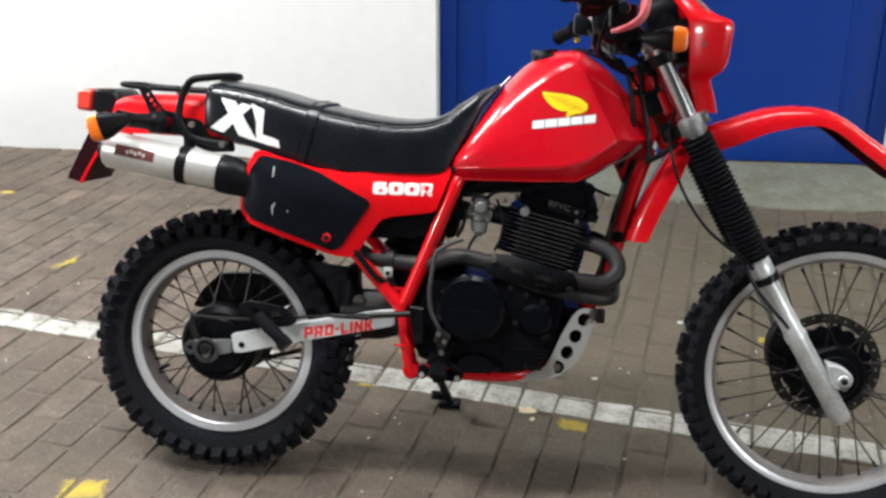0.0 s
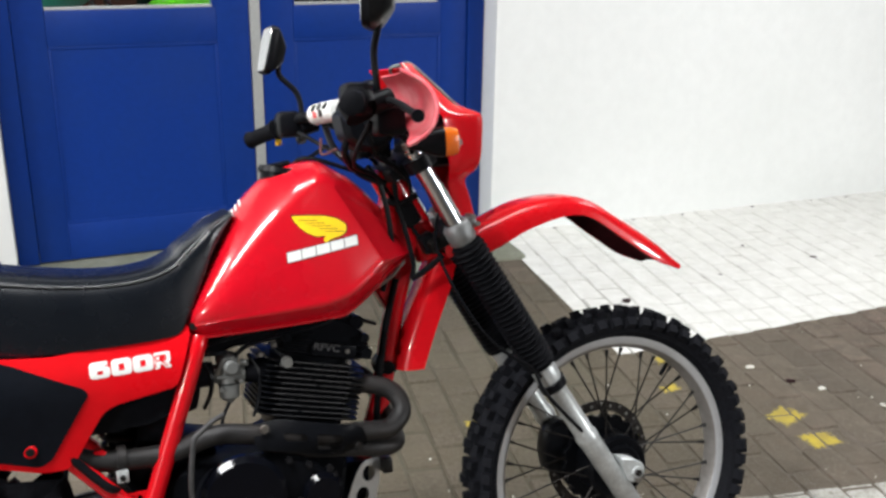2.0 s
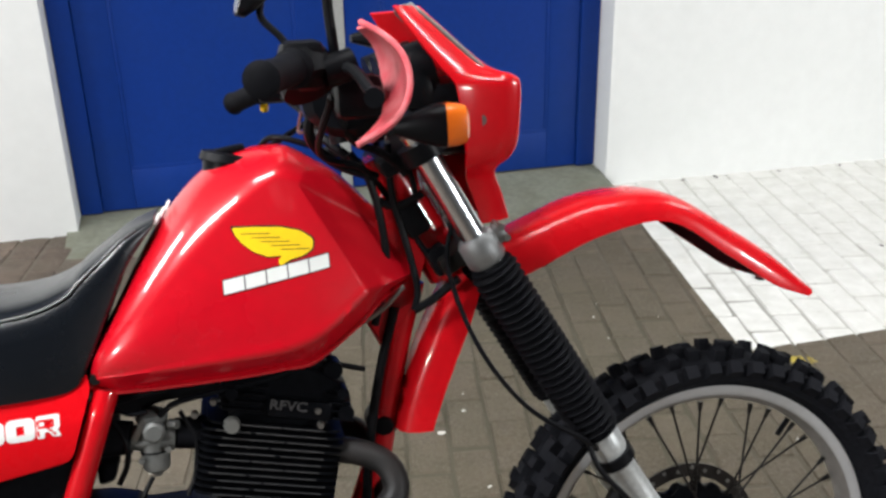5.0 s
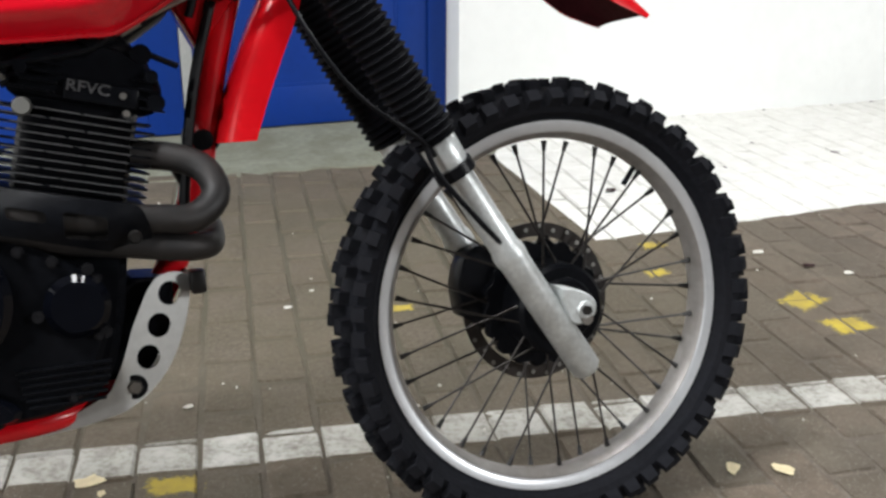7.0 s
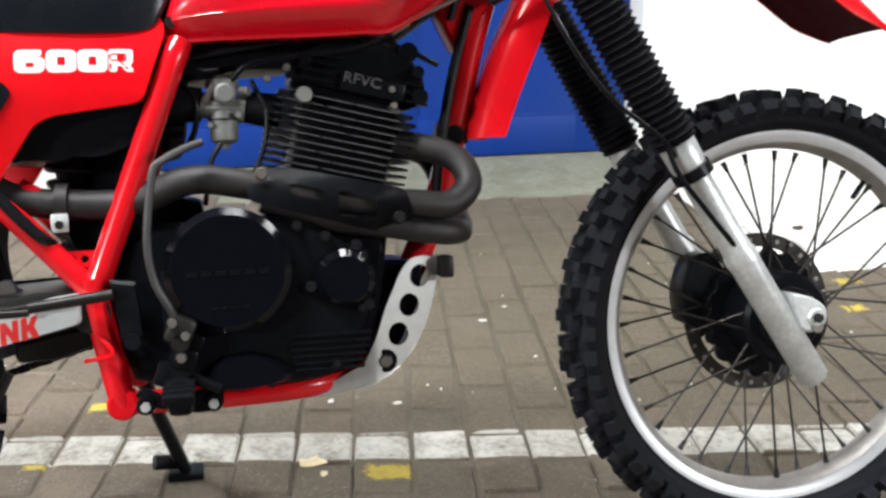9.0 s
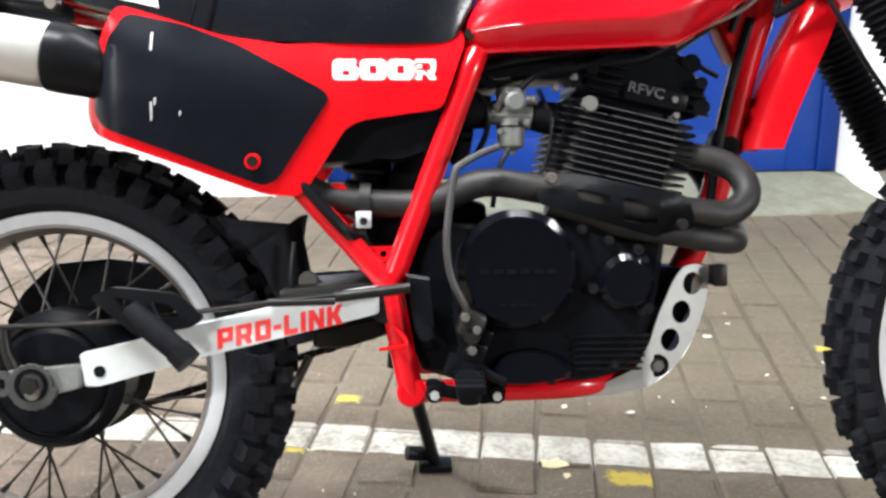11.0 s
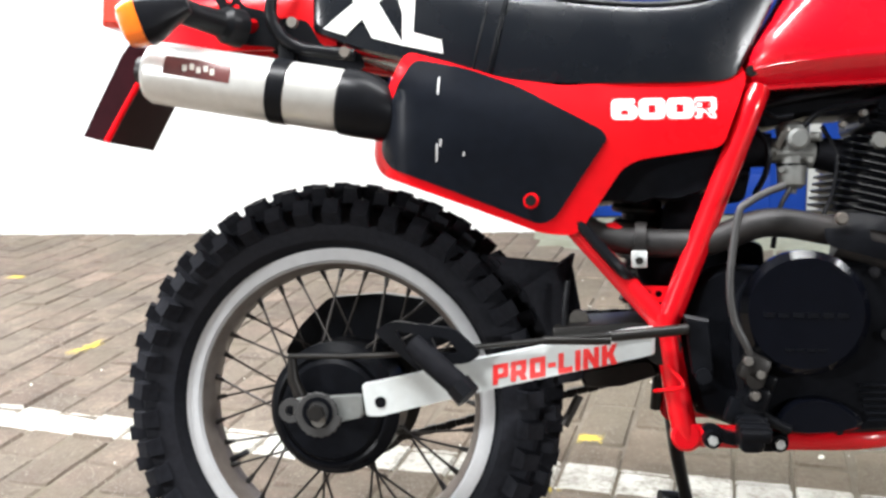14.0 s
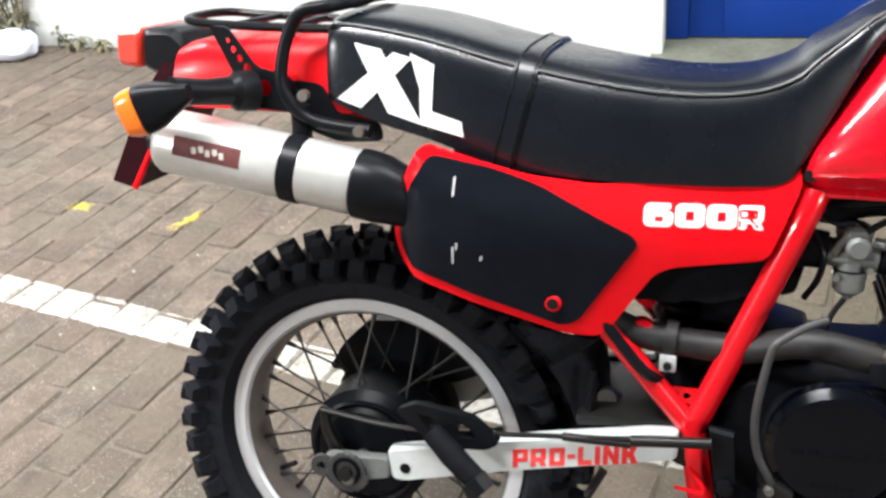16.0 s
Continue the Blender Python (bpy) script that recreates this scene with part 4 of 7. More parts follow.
# brake hose and speedometer cable on the fork
for pts, r, m in (([(1.035, -0.075, 0.93), (1.022, -0.085, 0.86), (1.048, -0.132, 0.76), (1.11, -0.136, 0.67), (1.19, -0.128, 0.61), (1.215, -0.115, 0.585)], 0.0034, BLACK_PLASTIC),
                  ([(1.20, -0.122, 0.60), (1.215, -0.128, 0.56), (1.265, -0.122, 0.50), (1.33, -0.10, 0.43), (1.36, -0.06, 0.37)], 0.004, BLACK_PLASTIC)):
    bm = B()
    tube(bm, pts, r, 8, 40)
    part("cable", bm, m, fork)
bm = B()
prism(bm, [(1.30, 0.33), (1.35, 0.31), (1.375, 0.36), (1.36, 0.43), (1.315, 0.43), (1.295, 0.38)], 0.035, 0.085, 0.006, 20)
part("brake_caliper", bm, BLACK_PLASTIC, fork, "black brake caliper")

# ---- front mudguard ----
bm = B()
channel(bm, [(1.085, 0.872, 1.095, 0.815, 0.052), (1.15, 0.898, 1.155, 0.840, 0.060), (1.25, 0.930, 1.25, 0.880, 0.066), (1.36, 0.928, 1.35, 0.892, 0.071), (1.455, 0.873, 1.438, 0.836, 0.076),
             (1.527, 0.823, 1.508, 0.787, 0.079), (1.562, 0.792, 1.545, 0.770, 0.077), (1.588, 0.769, 1.574, 0.759, 0.072)], 0.003)
guard = part("front_mudguard", bm, RED_GLOSS, bike, "red plastic high front mudguard")
# Separate dark sheet: the underside's shade and grime are put into its colour.
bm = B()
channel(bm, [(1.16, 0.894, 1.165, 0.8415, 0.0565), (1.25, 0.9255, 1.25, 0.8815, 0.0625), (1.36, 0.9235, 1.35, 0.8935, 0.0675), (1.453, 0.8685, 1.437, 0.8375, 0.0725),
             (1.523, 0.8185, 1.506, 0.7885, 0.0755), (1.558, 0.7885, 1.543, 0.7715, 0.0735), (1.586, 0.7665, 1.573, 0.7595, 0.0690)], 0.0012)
part("underside", bm, SHADED_DIRTY_UNDERSIDE, guard, "dark underside sheet of the mudguard, grime and shade in its colour")
bm = B()
channel(bm, [(1.045, 0.850, 1.075, 0.815, 0.046), (1.010, 0.784, 1.058, 0.770, 0.050), (0.984, 0.730, 1.033, 0.715, 0.052), (0.962, 0.675, 1.012, 0.665, 0.052), (0.946, 0.620, 0.995, 0.620, 0.052)], 0.003, 24)
part("mudguard_extension", bm, RED_GLOSS, bike, "red plastic rear leg of the front mudguard")

# ---- headlamp cowl ----
cowl = group_part("headlamp_cowl", bike, "red plastic headlamp cowl")


def cowl_ring(xr, xf, w, z, slope=0.0):
    """A slice of the cowl, open at the back."""
    side = []
    for k in range(7):
        t = k / 6
        side.append((xr + (xf - xr) * t * 0.86, -w * (1 - 0.38 * t ** 1.4)))
    for k in range(1, 6):
        a = k / 6 * math.pi / 2
        side.append((xf - 0.14 * (xf - xr) * (1 - math.sin(a)), -w * 0.62 + 0.012 * (1 - math.cos(a))))
    front = [(xf, -w * 0.34), (xf + 0.002, 0)]
    half = side + front
    return [(x, y, z + slope * y * y) for x, y in half + [(x, -y) for x, y in half[-2::-1]]]


rows = [(1.078, 1.126, 0.060, 0.912), (1.066, 1.116, 0.068, 0.95), (1.056, 1.106, 0.078, 0.975), (1.052, 1.108, 0.092, 0.988), (1.05, 1.124, 0.102, 1.000), (1.05, 1.135, 0.106, 1.02),
        (1.046, 1.140, 0.108, 1.06), (1.042, 1.142, 0.108, 1.098), (1.036, 1.132, 0.107, 1.110), (1.026, 1.100, 0.106, 1.122), (1.008, 1.072, 0.104, 1.145), (0.985, 1.038, 0.100, 1.178), (0.968, 1.010, 0.096, 1.205)]
bm = B()
skin(bm, [cowl_ring(*r) for r in lerp_rows(rows, 48)], closed=False)
bmesh.ops.recalc_face_normals(bm, faces=bm.faces)
bmesh.ops.solidify(bm, geom=bm.faces[:], thickness=0.003)
part("cowl_shell", bm, RED_GLOSS, cowl, sharp=50)
bm = B()
tube(bm, [(1.092, -0.062, 1.118), (1.068, -0.066, 1.140), (1.032, -0.066, 1.174), (1.000, -0.062, 1.203), (1.006, 0, 1.208), (1.000, 0.062, 1.203), (1.032, 0.066, 1.174), (1.068, 0.066, 1.140), (1.092, 0.062, 1.118)], 0.0036, 8, 50)
part("screen_trim", bm, surface("grey_trim", (0.16, 0.18, 0.17), 0.5), cowl, "grey edge trim of the small screen")
bm = B()
tube(bm, [(1.074, -0.098, 1.055), (1.074, -0.086, 1.055)], [0.0075, 0.0085], 12)
part("cowl_screw", bm, STEEL, cowl, "round steel screw")
bm = B()
block(bm, (1.045, 0, 1.06), (0.09, 0.17, 0.10), 0.02)
part("headlamp_bucket", bm, BLACK_PLASTIC, cowl)
bm = B()
tube(bm, [(0.955, -0.045, 1.105), (1.02, -0.045, 1.125)], 0.040, 24)
tube(bm, [(0.955, 0.045, 1.105), (1.02, 0.045, 1.125)], 0.040, 24)
block(bm, (1.0, 0, 1.10), (0.05, 0.17, 0.06), 0.015)
part("instrument_panel", bm, BLACK_PLASTIC, cowl, "black instrument cluster")


def indicator(name, base, out, back, lens_way, size, lens_mat, label):
    """A turn signal: stem, tapered black housing and lens."""
    root = group_part(name, bike, label)
    b, o = Vector(base), Vector(out)
    bm = B()
    tube(bm, [b, o], 0.009, 10)
    part("stem", bm, BLACK_PLASTIC, root)
    way = Vector(lens_way).normalized()
    q = way.to_track_quat("X", "Z").to_matrix()
    w, h, l = size

    def ring(x, f):
        out_pts = []
        for k in range(20):
            a = 2 * math.pi * k / 20
            c, s = math.cos(a), math.sin(a)
            e = 0.55
            out_pts.append(o + q @ Vector((x, math.copysign(abs(c) ** e, c) * w / 2 * f, math.copysign(abs(s) ** e, s) * h / 2 * f)))
        return out_pts
    bm = B()
    skin(bm, [ring(-l * 0.62, 0.30), ring(-l * 0.40, 0.50), ring(l * 0.10, 0.93), ring(l * 0.3, 1.0)])
    part("housing", bm, BLACK_PLASTIC, root)
    bm = B()
    skin(bm, [ring(l * 0.302, 0.99), ring(l * 0.5, 0.96), ring(l * 0.66, 0.85), ring(l * 0.72, 0.6)])
    part("lens", bm, lens_mat, root, "amber lens" if lens_mat is AMBER else "")
    return root


indicator("front_indicator", (1.03, -0.085, 1.05), (0.985, -0.180, 1.059), 0, (1, -0.1, 0), (0.062, 0.054, 0.068), AMBER, "black front turn signal with an amber lens")
indicator("front_indicator", (1.01, 0.085, 1.12), (0.985, 0.180, 1.172), 0, (1, 0.1, 0), (0.056, 0.040, 0.060), AMBER, "black front turn signal with an amber lens")

# ---- handlebar and controls ----
bar = group_part("handlebar", bike, "black handlebar with grips, levers and mirrors")
PTS = [(0.785, -0.385, 1.128), (0.825, -0.27, 1.136), (0.868, -0.19, 1.140), (0.915, -0.12, 1.105), (0.935, -0.05, 1.085), (0.935, 0.05, 1.082), (0.912, 0.12, 1.095), (0.862, 0.19, 1.120), (0.812, 0.27, 1.100), (0.768, 0.35, 1.079)]
bm = B()
tube(bm, PTS, 0.011, 14, 60)
part("bar", bm, BLACK_PLASTIC, bar)
bm = B()
tube(bm, [(0.885, -0.15, 1.135), (0.876, 0, 1.129), (0.85, 0.15, 1.121)], 0.008, 10, 16)
part("cross_brace", bm, BLACK_PLASTIC, bar)
bm = B()
tube(bm, [(0.876, 0.005, 1.128), (0.857, 0.108, 1.123)], 0.021, 16)
pad = part("bar_sleeve", bm, WHITE_DECAL, bar, "white printed sleeve on the bar")
for k, (u, v, m) in enumerate(((0.25, 0.55, BLACK_DECAL), (0.5, 0.55, BLACK_DECAL), (0.75, 0.55, BLACK_DECAL), (0.4, -0.1, BLACK_DECAL), (0.65, -0.1, RED_DECAL))):
    p = Vector((0.876, 0.005, 1.128)).lerp(Vector((0.857, 0.108, 1.123)), u)
    bm = B()
    block(bm, p + Vector((-0.0205 * math.cos(v), 0, 0.0205 * math.sin(v))), (0.004, 0.019, 0.013), 0.001, Matrix.Rotation(v, 3, "Y"))
    part("print_bar", bm, m, bar)
for s, a, b in ((-1, PTS[0], PTS[1]), (1, PTS[-1], PTS[-2])):
    a, b = Vector(a), Vector(b)
    bm = B()
    pts = [a + (b - a) * t for t in (-0.03, 0.0, 0.02, 0.1, 0.3, 0.5, 0.7, 0.9, 0.93, 1.0)]
    tube(bm, pts, [0.012, 0.019, 0.019, 0.0165, 0.017, 0.0165, 0.017, 0.017, 0.022, 0.022], 18)
    part("grip", bm, SOFT_RUBBER, bar, "black rubber grip")
    bm = B()
    c = b + (b - a).normalized() * 0.035
    block(bm, c, (0.05, 0.055, 0.055), 0.012)
    tube(bm, [c + Vector((0.02, -0.02, -0.01)), c + Vector((0.055, -0.015, 0.0))], 0.018, 12)
    part("switchgear", bm, BLACK_PLASTIC, bar)
    bm = B()
    tube(bm, [c + Vector((0.035, 0, 0.0)), c + Vector((0.050, s * 0.05, -0.008)), c + Vector((0.056, s * 0.10, -0.024)), c + Vector((0.058, s * 0.13, -0.033))], 0.0065, 8, 20)
    part("lever", bm, BLACK_PLASTIC, bar, "black hand lever")
    bm = B()
    tube(bm, [c + Vector((0.059, s * 0.126, -0.033)), c + Vector((0.056, s * 0.140, -0.034))], 0.0105, 12)
    part("lever_ball", bm, BLACK_PLASTIC, bar)
bm = B()
tube(bm, [(0.835, -0.235, 1.14), (0.845, -0.25, 1.115)], 0.034, 20)
part("throttle_housing", bm, BLACK_PLASTIC, bar)
bm = B()
block(bm, (0.90, -0.20, 1.10), (0.055, 0.06, 0.05), 0.01)
part("brake_master_cylinder", bm, BLACK_PLASTIC, bar, "black brake fluid reservoir")
bm = B()
tube(bm, [(0.815, 0.285, 1.076), (0.815, 0.290, 1.068)], 0.007, 10)
part("choke_knob", bm, YELLOW_DECAL, bar, "small yellow knob")
for s in (-1, 1):
    bm = B()
    block(bm, (0.936, s * 0.045, 1.058), (0.034, 0.032, 0.05), 0.006)
    part("bar_clamp", bm, STEEL if s > 0 else BLACK_PLASTIC, bar)
for pts in ([(0.885, 0.15, 1.06), (0.80, 0.10, 1.02), (0.82, 0.06, 1.04), (0.93, 0.03, 1.0)], [(0.87, -0.2, 1.10), (0.86, -0.12, 1.03), (0.92, -0.06, 1.0), (0.96, -0.03, 0.95)],
            [(0.84, 0.2, 1.09), (0.90, 0.1, 1.04), (0.95, 0.06, 1.03), (0.985, 0.05, 0.96)]):
    bm = B()
    tube(bm, pts, 0.0045, 8, 30)
    part("control_cable", bm, BLACK_PLASTIC, bar)
bm = B()
tube(bm, [(0.86, 0.10, 1.075), (0.85, 0.06, 1.045), (0.87, 0.02, 1.055)], 0.0026, 8, 16)
part("red_wire", bm, STICKER, bar, "red wire under the bar")
# rows of height, outer edge x and y, inner edge x and y
GUARD = [(1.060, 0.872, -0.381, 0.880, -0.350), (1.075, 0.905, -0.372, 0.915, -0.270), (1.095, 0.926, -0.362, 0.932, -0.200), (1.120, 0.934, -0.352, 0.940, -0.150), (1.145, 0.930, -0.340, 0.940, -0.130),
         (1.165, 0.915, -0.325, 0.932, -0.125), (1.180, 0.895, -0.300, 0.915, -0.140)]
bm = B()
skin(bm, [[(xo + (xi - xo) * s + 0.014 * math.sin(math.pi * s), yo + (yi - yo) * s, z) for s in (k / 12 for k in range(13))] for z, xo, yo, xi, yi in lerp_rows(GUARD, 26)], closed=False)
bmesh.ops.recalc_face_normals(bm, faces=bm.faces)
bmesh.ops.solidify(bm, geom=bm.faces[:], thickness=0.0035)
guard = part("hand_guard", bm, FADED_RED, bar, "faded red plastic hand guard")
bm = B()
tube(bm, [(r[1], r[2], r[0]) for r in lerp_rows(GUARD, 26)], 0.0035, 8)
part("guard_rim", bm, FADED_RED, guard)
# switches and looms bunched between the bar and the steering head
bm = B()
prism(bm, eased([(0.838, 1.120), (0.885, 1.140), (0.925, 1.120), (0.940, 1.075), (0.915, 1.045), (0.872, 1.050), (0.845, 1.075)], 0.012), -0.135, -0.055, 0.012)
part("brake_lever_bracket", bm, BLACK_PLASTIC, bar)
bm = B()
tube(bm, [(0.905, -0.02, 1.035), (0.898, -0.02, 1.075)], [0.022, 0.019], 16)
part("ignition_switch", bm, BLACK_PLASTIC, bar)
for k, pts in enumerate(([(0.86, -0.13, 1.10), (0.85, -0.10, 1.05), (0.885, -0.06, 1.01), (0.94, -0.045, 0.985)], [(0.88, -0.15, 1.10), (0.90, -0.12, 1.045), (0.945, -0.085, 1.02), (0.975, -0.07, 0.99)],
                         [(0.87, 0.10, 1.10), (0.87, 0.03, 1.05), (0.91, 0.0, 1.01), (0.95, -0.01, 0.98)], [(0.93, -0.15, 1.085), (0.962, -0.13, 1.06), (0.985, -0.09, 1.03)])):
    bm = B()
    tube(bm, pts, 0.0055 if k % 2 else 0.007, 8, 20)
    part("loom", bm, BLACK_PLASTIC, bar)


def mirror(base, bend, head, yaw, pitch, wide, label):
    bm = B()
    c = Vector(head) + Vector((-0.016 if pitch > 10 else 0.0, 0, 0.052))
    tube(bm, [base, bend, head, Vector(head).lerp(c, 0.5) + Vector((0.008, 0, 0))], 0.006, 10, 24)
    stalk = part("mirror_stalk", bm, BLACK_PLASTIC, bar, label)
    tilt = Matrix.Rotation(radians(yaw), 3, "Z") @ Matrix.Rotation(radians(pitch), 3, "Y")

    def ring(x, f):
        pts = []
        for k in range(28):
            a = 2 * math.pi * k / 28
            u, v = (math.copysign(abs(w) ** 0.38, w) * f for w in (math.cos(a), math.sin(a)))
            pts.append(c + tilt @ Vector((x, u * wide * (0.058 + 0.008 * v), v * 0.050)))
        return pts
    bm = B()
    skin(bm, [ring(-0.012, 0.97), ring(-0.010, 1.0), ring(0.002, 1.0), ring(0.016, 0.72), ring(0.030, 0.34)])
    part("mirror_shell", bm, BLACK_PLASTIC, stalk)
    bm = B()
    skin(bm, [ring(-0.0135, 0.90), ring(-0.0122, 0.92)])
    part("mirror_glass", bm, MIRROR, stalk, "mirror glass")


mirror((0.872, -0.245, 1.15), (0.868, -0.25, 1.21), (0.872, -0.262, 1.245), -28, 6, 1.08, "black round-cornered mirror on a bent stalk")
mirror((0.862, 0.245, 1.115), (0.855, 0.25, 1.17), (0.822, 0.258, 1.210), 7, 15, 0.52, "black round-cornered mirror on a bent stalk")

# ---- fuel tank ----
tank = group_part("fuel_tank", bike, "glossy red steel fuel tank")
# rows: bottom edge, lower crease and shoulder as x, z and half width, then the spine as x and z
TANK_BODY = [(0.540, 0.751, 0.040, 0.541, 0.757, 0.052, 0.545, 0.768, 0.052, 0.556, 0.786), (0.561, 0.744, 0.080, 0.561, 0.768, 0.098, 0.566, 0.797, 0.098, 0.584, 0.834),
             (0.610, 0.745, 0.096, 0.610, 0.775, 0.118, 0.614, 0.832, 0.116, 0.640, 0.930), (0.680, 0.747, 0.101, 0.680, 0.779, 0.127, 0.684, 0.898, 0.112, 0.702, 1.000),
             (0.745, 0.749, 0.103, 0.745, 0.782, 0.130, 0.748, 0.958, 0.098, 0.752, 1.028), (0.795, 0.752, 0.102, 0.800, 0.786, 0.129, 0.790, 0.988, 0.084, 0.795, 1.036),
             (0.838, 0.757, 0.098, 0.852, 0.804, 0.124, 0.812, 0.994, 0.076, 0.826, 1.033), (0.905, 0.797, 0.078, 0.910, 0.844, 0.105, 0.833, 0.987, 0.072, 0.858, 1.014)]
TANK_NOSE = [TANK_BODY[-1], (0.935, 0.818, 0.056, 0.940, 0.846, 0.074, 0.868, 0.962, 0.054, 0.893, 0.990), (0.966, 0.830, 0.034, 0.975, 0.848, 0.042, 0.918, 0.930, 0.034, 0.942, 0.936), (0.986, 0.836, 0.016, 1.000, 0.850, 0.016, 0.972, 0.888, 0.014, 0.985, 0.878)]


def tank_ring(xb, zb, yb, xl, zl, yl, xs, zs, ys, xt, zt):
    b, l, sh, top = Vector((xb, -yb, zb)), Vector((xl, -yl, zl)), Vector((xs, -ys, zs)), Vector((xt, 0, zt))
    half = [Vector((xb, 0, zb + 0.004)), Vector((xb, -yb * 0.7, zb)), b + Vector((0, -0.004, 0)), b + Vector((0, -0.005, 0.004)), b + Vector((0, 0, 0.007)), b.lerp(l, 0.55)]
    half += [l.lerp(b, 0.16), l + Vector((0, -0.0012, 0.0)), l.lerp(sh, 0.04)]
    half += [l.lerp(sh, t) + Vector((0, -0.005 * math.sin(math.pi * t) * (yl / 0.13), 0)) for t in (0.10, 0.22, 0.36, 0.5, 0.64, 0.78, 0.90)]
    for u in (0.0, 0.05, 0.11, 0.19, 0.29, 0.41, 0.55, 0.70, 0.85, 1.0):
        half.append(Vector((sh.x + (top.x - sh.x) * u, -ys * (1 - u ** 1.45), sh.z + (top.z - sh.z) * (1 - (1 - u) ** 1.45))))
    return half + [Vector((p.x, -p.y, p.z)) for p in half[-2:0:-1]]


bm = B()
skin(bm, [tank_ring(*r) for r in lerp_rows(TANK_BODY, 64) + lerp_rows(TANK_NOSE, 28)[1:]])
tank_tree = BVHTree.FromBMesh(bm)
part("tank_shell", bm, RED, tank, sharp=70)


def on_tank(x, z, lift=0.0008):
    hit = tank_tree.ray_cast(Vector((x, -0.5, z)), Vector((0, 1, 0)))[0]
    return (hit.y if hit else -0.14) - lift


bm = B()
tube(bm, [(0.748, 0, 1.005), (0.750, 0, 1.024)], 0.034, 28)
tube(bm, [(0.750, 0, 1.018), (0.752, 0, 1.028)], [0.040, 0.037], 28)
block(bm, (0.742, 0, 1.030), (0.06, 0.018, 0.012), 0.004, Matrix.Rotation(radians(-8), 3, "Y"))
part("filler_cap", bm, BLACK_PLASTIC, tank, "black filler cap")
bm = B()
tube(bm, [(0.561, -0.100, 0.768), (0.561, -0.088, 0.768)], 0.007, 12)
part("tank_bolt", bm, DARK_STEEL, tank)
# plain wing-shaped and bar-shaped badges in their colours
WING = [(x + 0.014, z - 0.004) for x, z in ((0.730, 0.948), (0.760, 0.946), (0.790, 0.943), (0.815, 0.936), (0.831, 0.924), (0.829, 0.912), (0.817, 0.905), (0.800, 0.902), (0.786, 0.895), (0.784, 0.902), (0.790, 0.908), (0.772, 0.908), (0.755, 0.916), (0.742, 0.927), (0.734, 0.938))]
grow = lambda pts, d: [(x + d * (x - sum(p[0] for p in pts) / len(pts)) / 0.05, z + d * (z - sum(p[1] for p in pts) / len(pts)) / 0.025) for x, z in pts]
bm = B()
plate(bm, grow(eased(WING, 0.004), 0.0022), lambda x, z: on_tank(x, z, 0.0006), 0.003, 0.012)
part("badge_outline", bm, BLACK_DECAL, tank)
bm = B()
plate(bm, eased(WING, 0.004), lambda x, z: on_tank(x, z, 0.0011), 0.003, 0.012)
part("badge", bm, YELLOW_DECAL, tank, "plain yellow wing-shaped badge")
for k in range(5):
    x0, z0 = 0.755 + 0.012 * k, 0.936 - 0.006 * k
    bm = B()
    plate(bm, [(x0, z0), (x0 + 0.036, z0 - 0.003), (x0 + 0.036, z0 - 0.0041), (x0, z0 - 0.0009)], lambda x, z: on_tank(x, z, 0.0014), 0.001, 0.012)
    part("badge_line", bm, BLACK_DECAL, tank)
for k in range(5):
    u0 = 0.728 + 0.0272 * k
    quad = [(u0, 0.864 + 0.0038 * k), (u0 + 0.0255, 0.8675 + 0.0038 * k), (u0 + 0.0255, 0.8845 + 0.0038 * k), (u0, 0.881 + 0.0038 * k)]
    bm = B()
    plate(bm, grow(quad, 0.0042), lambda x, z: on_tank(x, z, 0.0006), 0.003, 0.01)
    part("badge_outline", bm, BLACK_DECAL, tank)
    bm = B()
    plate(bm, quad, lambda x, z: on_tank(x, z, 0.0011), 0.003, 0.01)
    part("badge_bar", bm, WHITE_DECAL, tank, "plain white badge bar")
bm = B()
for dz in (0, 0.008, 0.016):
    tube(bm, [(0.650 + dz * 0.9, -0.045, 0.950 + dz), (0.654 + dz * 0.9, -0.02, 0.957 + dz)], 0.0022, 6)
part("warning_label", bm, WHITE_DECAL, tank, "small faded warning label")

# ---- seat ----
seat = group_part("seat", bike, "black vinyl dual seat with a strap")
SEAT = [(-0.012, 0.838, 0.915, 0.098), (0.0, 0.828, 0.936, 0.108), (0.06, 0.805, 0.934, 0.112), (0.13, 0.787, 0.922, 0.116), (0.22, 0.760, 0.900, 0.120), (0.33, 0.752, 0.878, 0.122), (0.42, 0.751, 0.868, 0.118), (0.49, 0.752, 0.872, 0.112),
        (0.535, 0.757, 0.888, 0.104), (0.556, 0.787, 0.905, 0.098), (0.586, 0.850, 0.925, 0.088), (0.612, 0.902, 0.942, 0.078), (0.648, 0.948, 0.957, 0.058)]
SEAT_SEC = [(0.0, 0.0), (0.90, 0.0), (0.99, 0.02), (1.0, 0.10), (1.0, 0.35), (0.985, 0.60), (0.955, 0.76), (0.90, 0.87), (0.80, 0.945), (0.60, 0.985), (0.3, 1.0), (0.0, 1.0)]


def seat_at(x):
    k = max(i for i in range(len(SEAT) - 1) if SEAT[i][0] <= x or i == 0)
    a, b = SEAT[k], SEAT[k + 1]
    t = (x - a[0]) / (b[0] - a[0])
    t = min(max(t, 0), 1)
    return [p + (q - p) * t for p, q in zip(a, b)][1:]


def seat_ring(x, z0, z1, w):
    half = [(x, -w * f, z0 + (z1 - z0) * h) for f, h in SEAT_SEC]
    return half + [(px, -py, pz) for px, py, pz in half[-2:0:-1]]


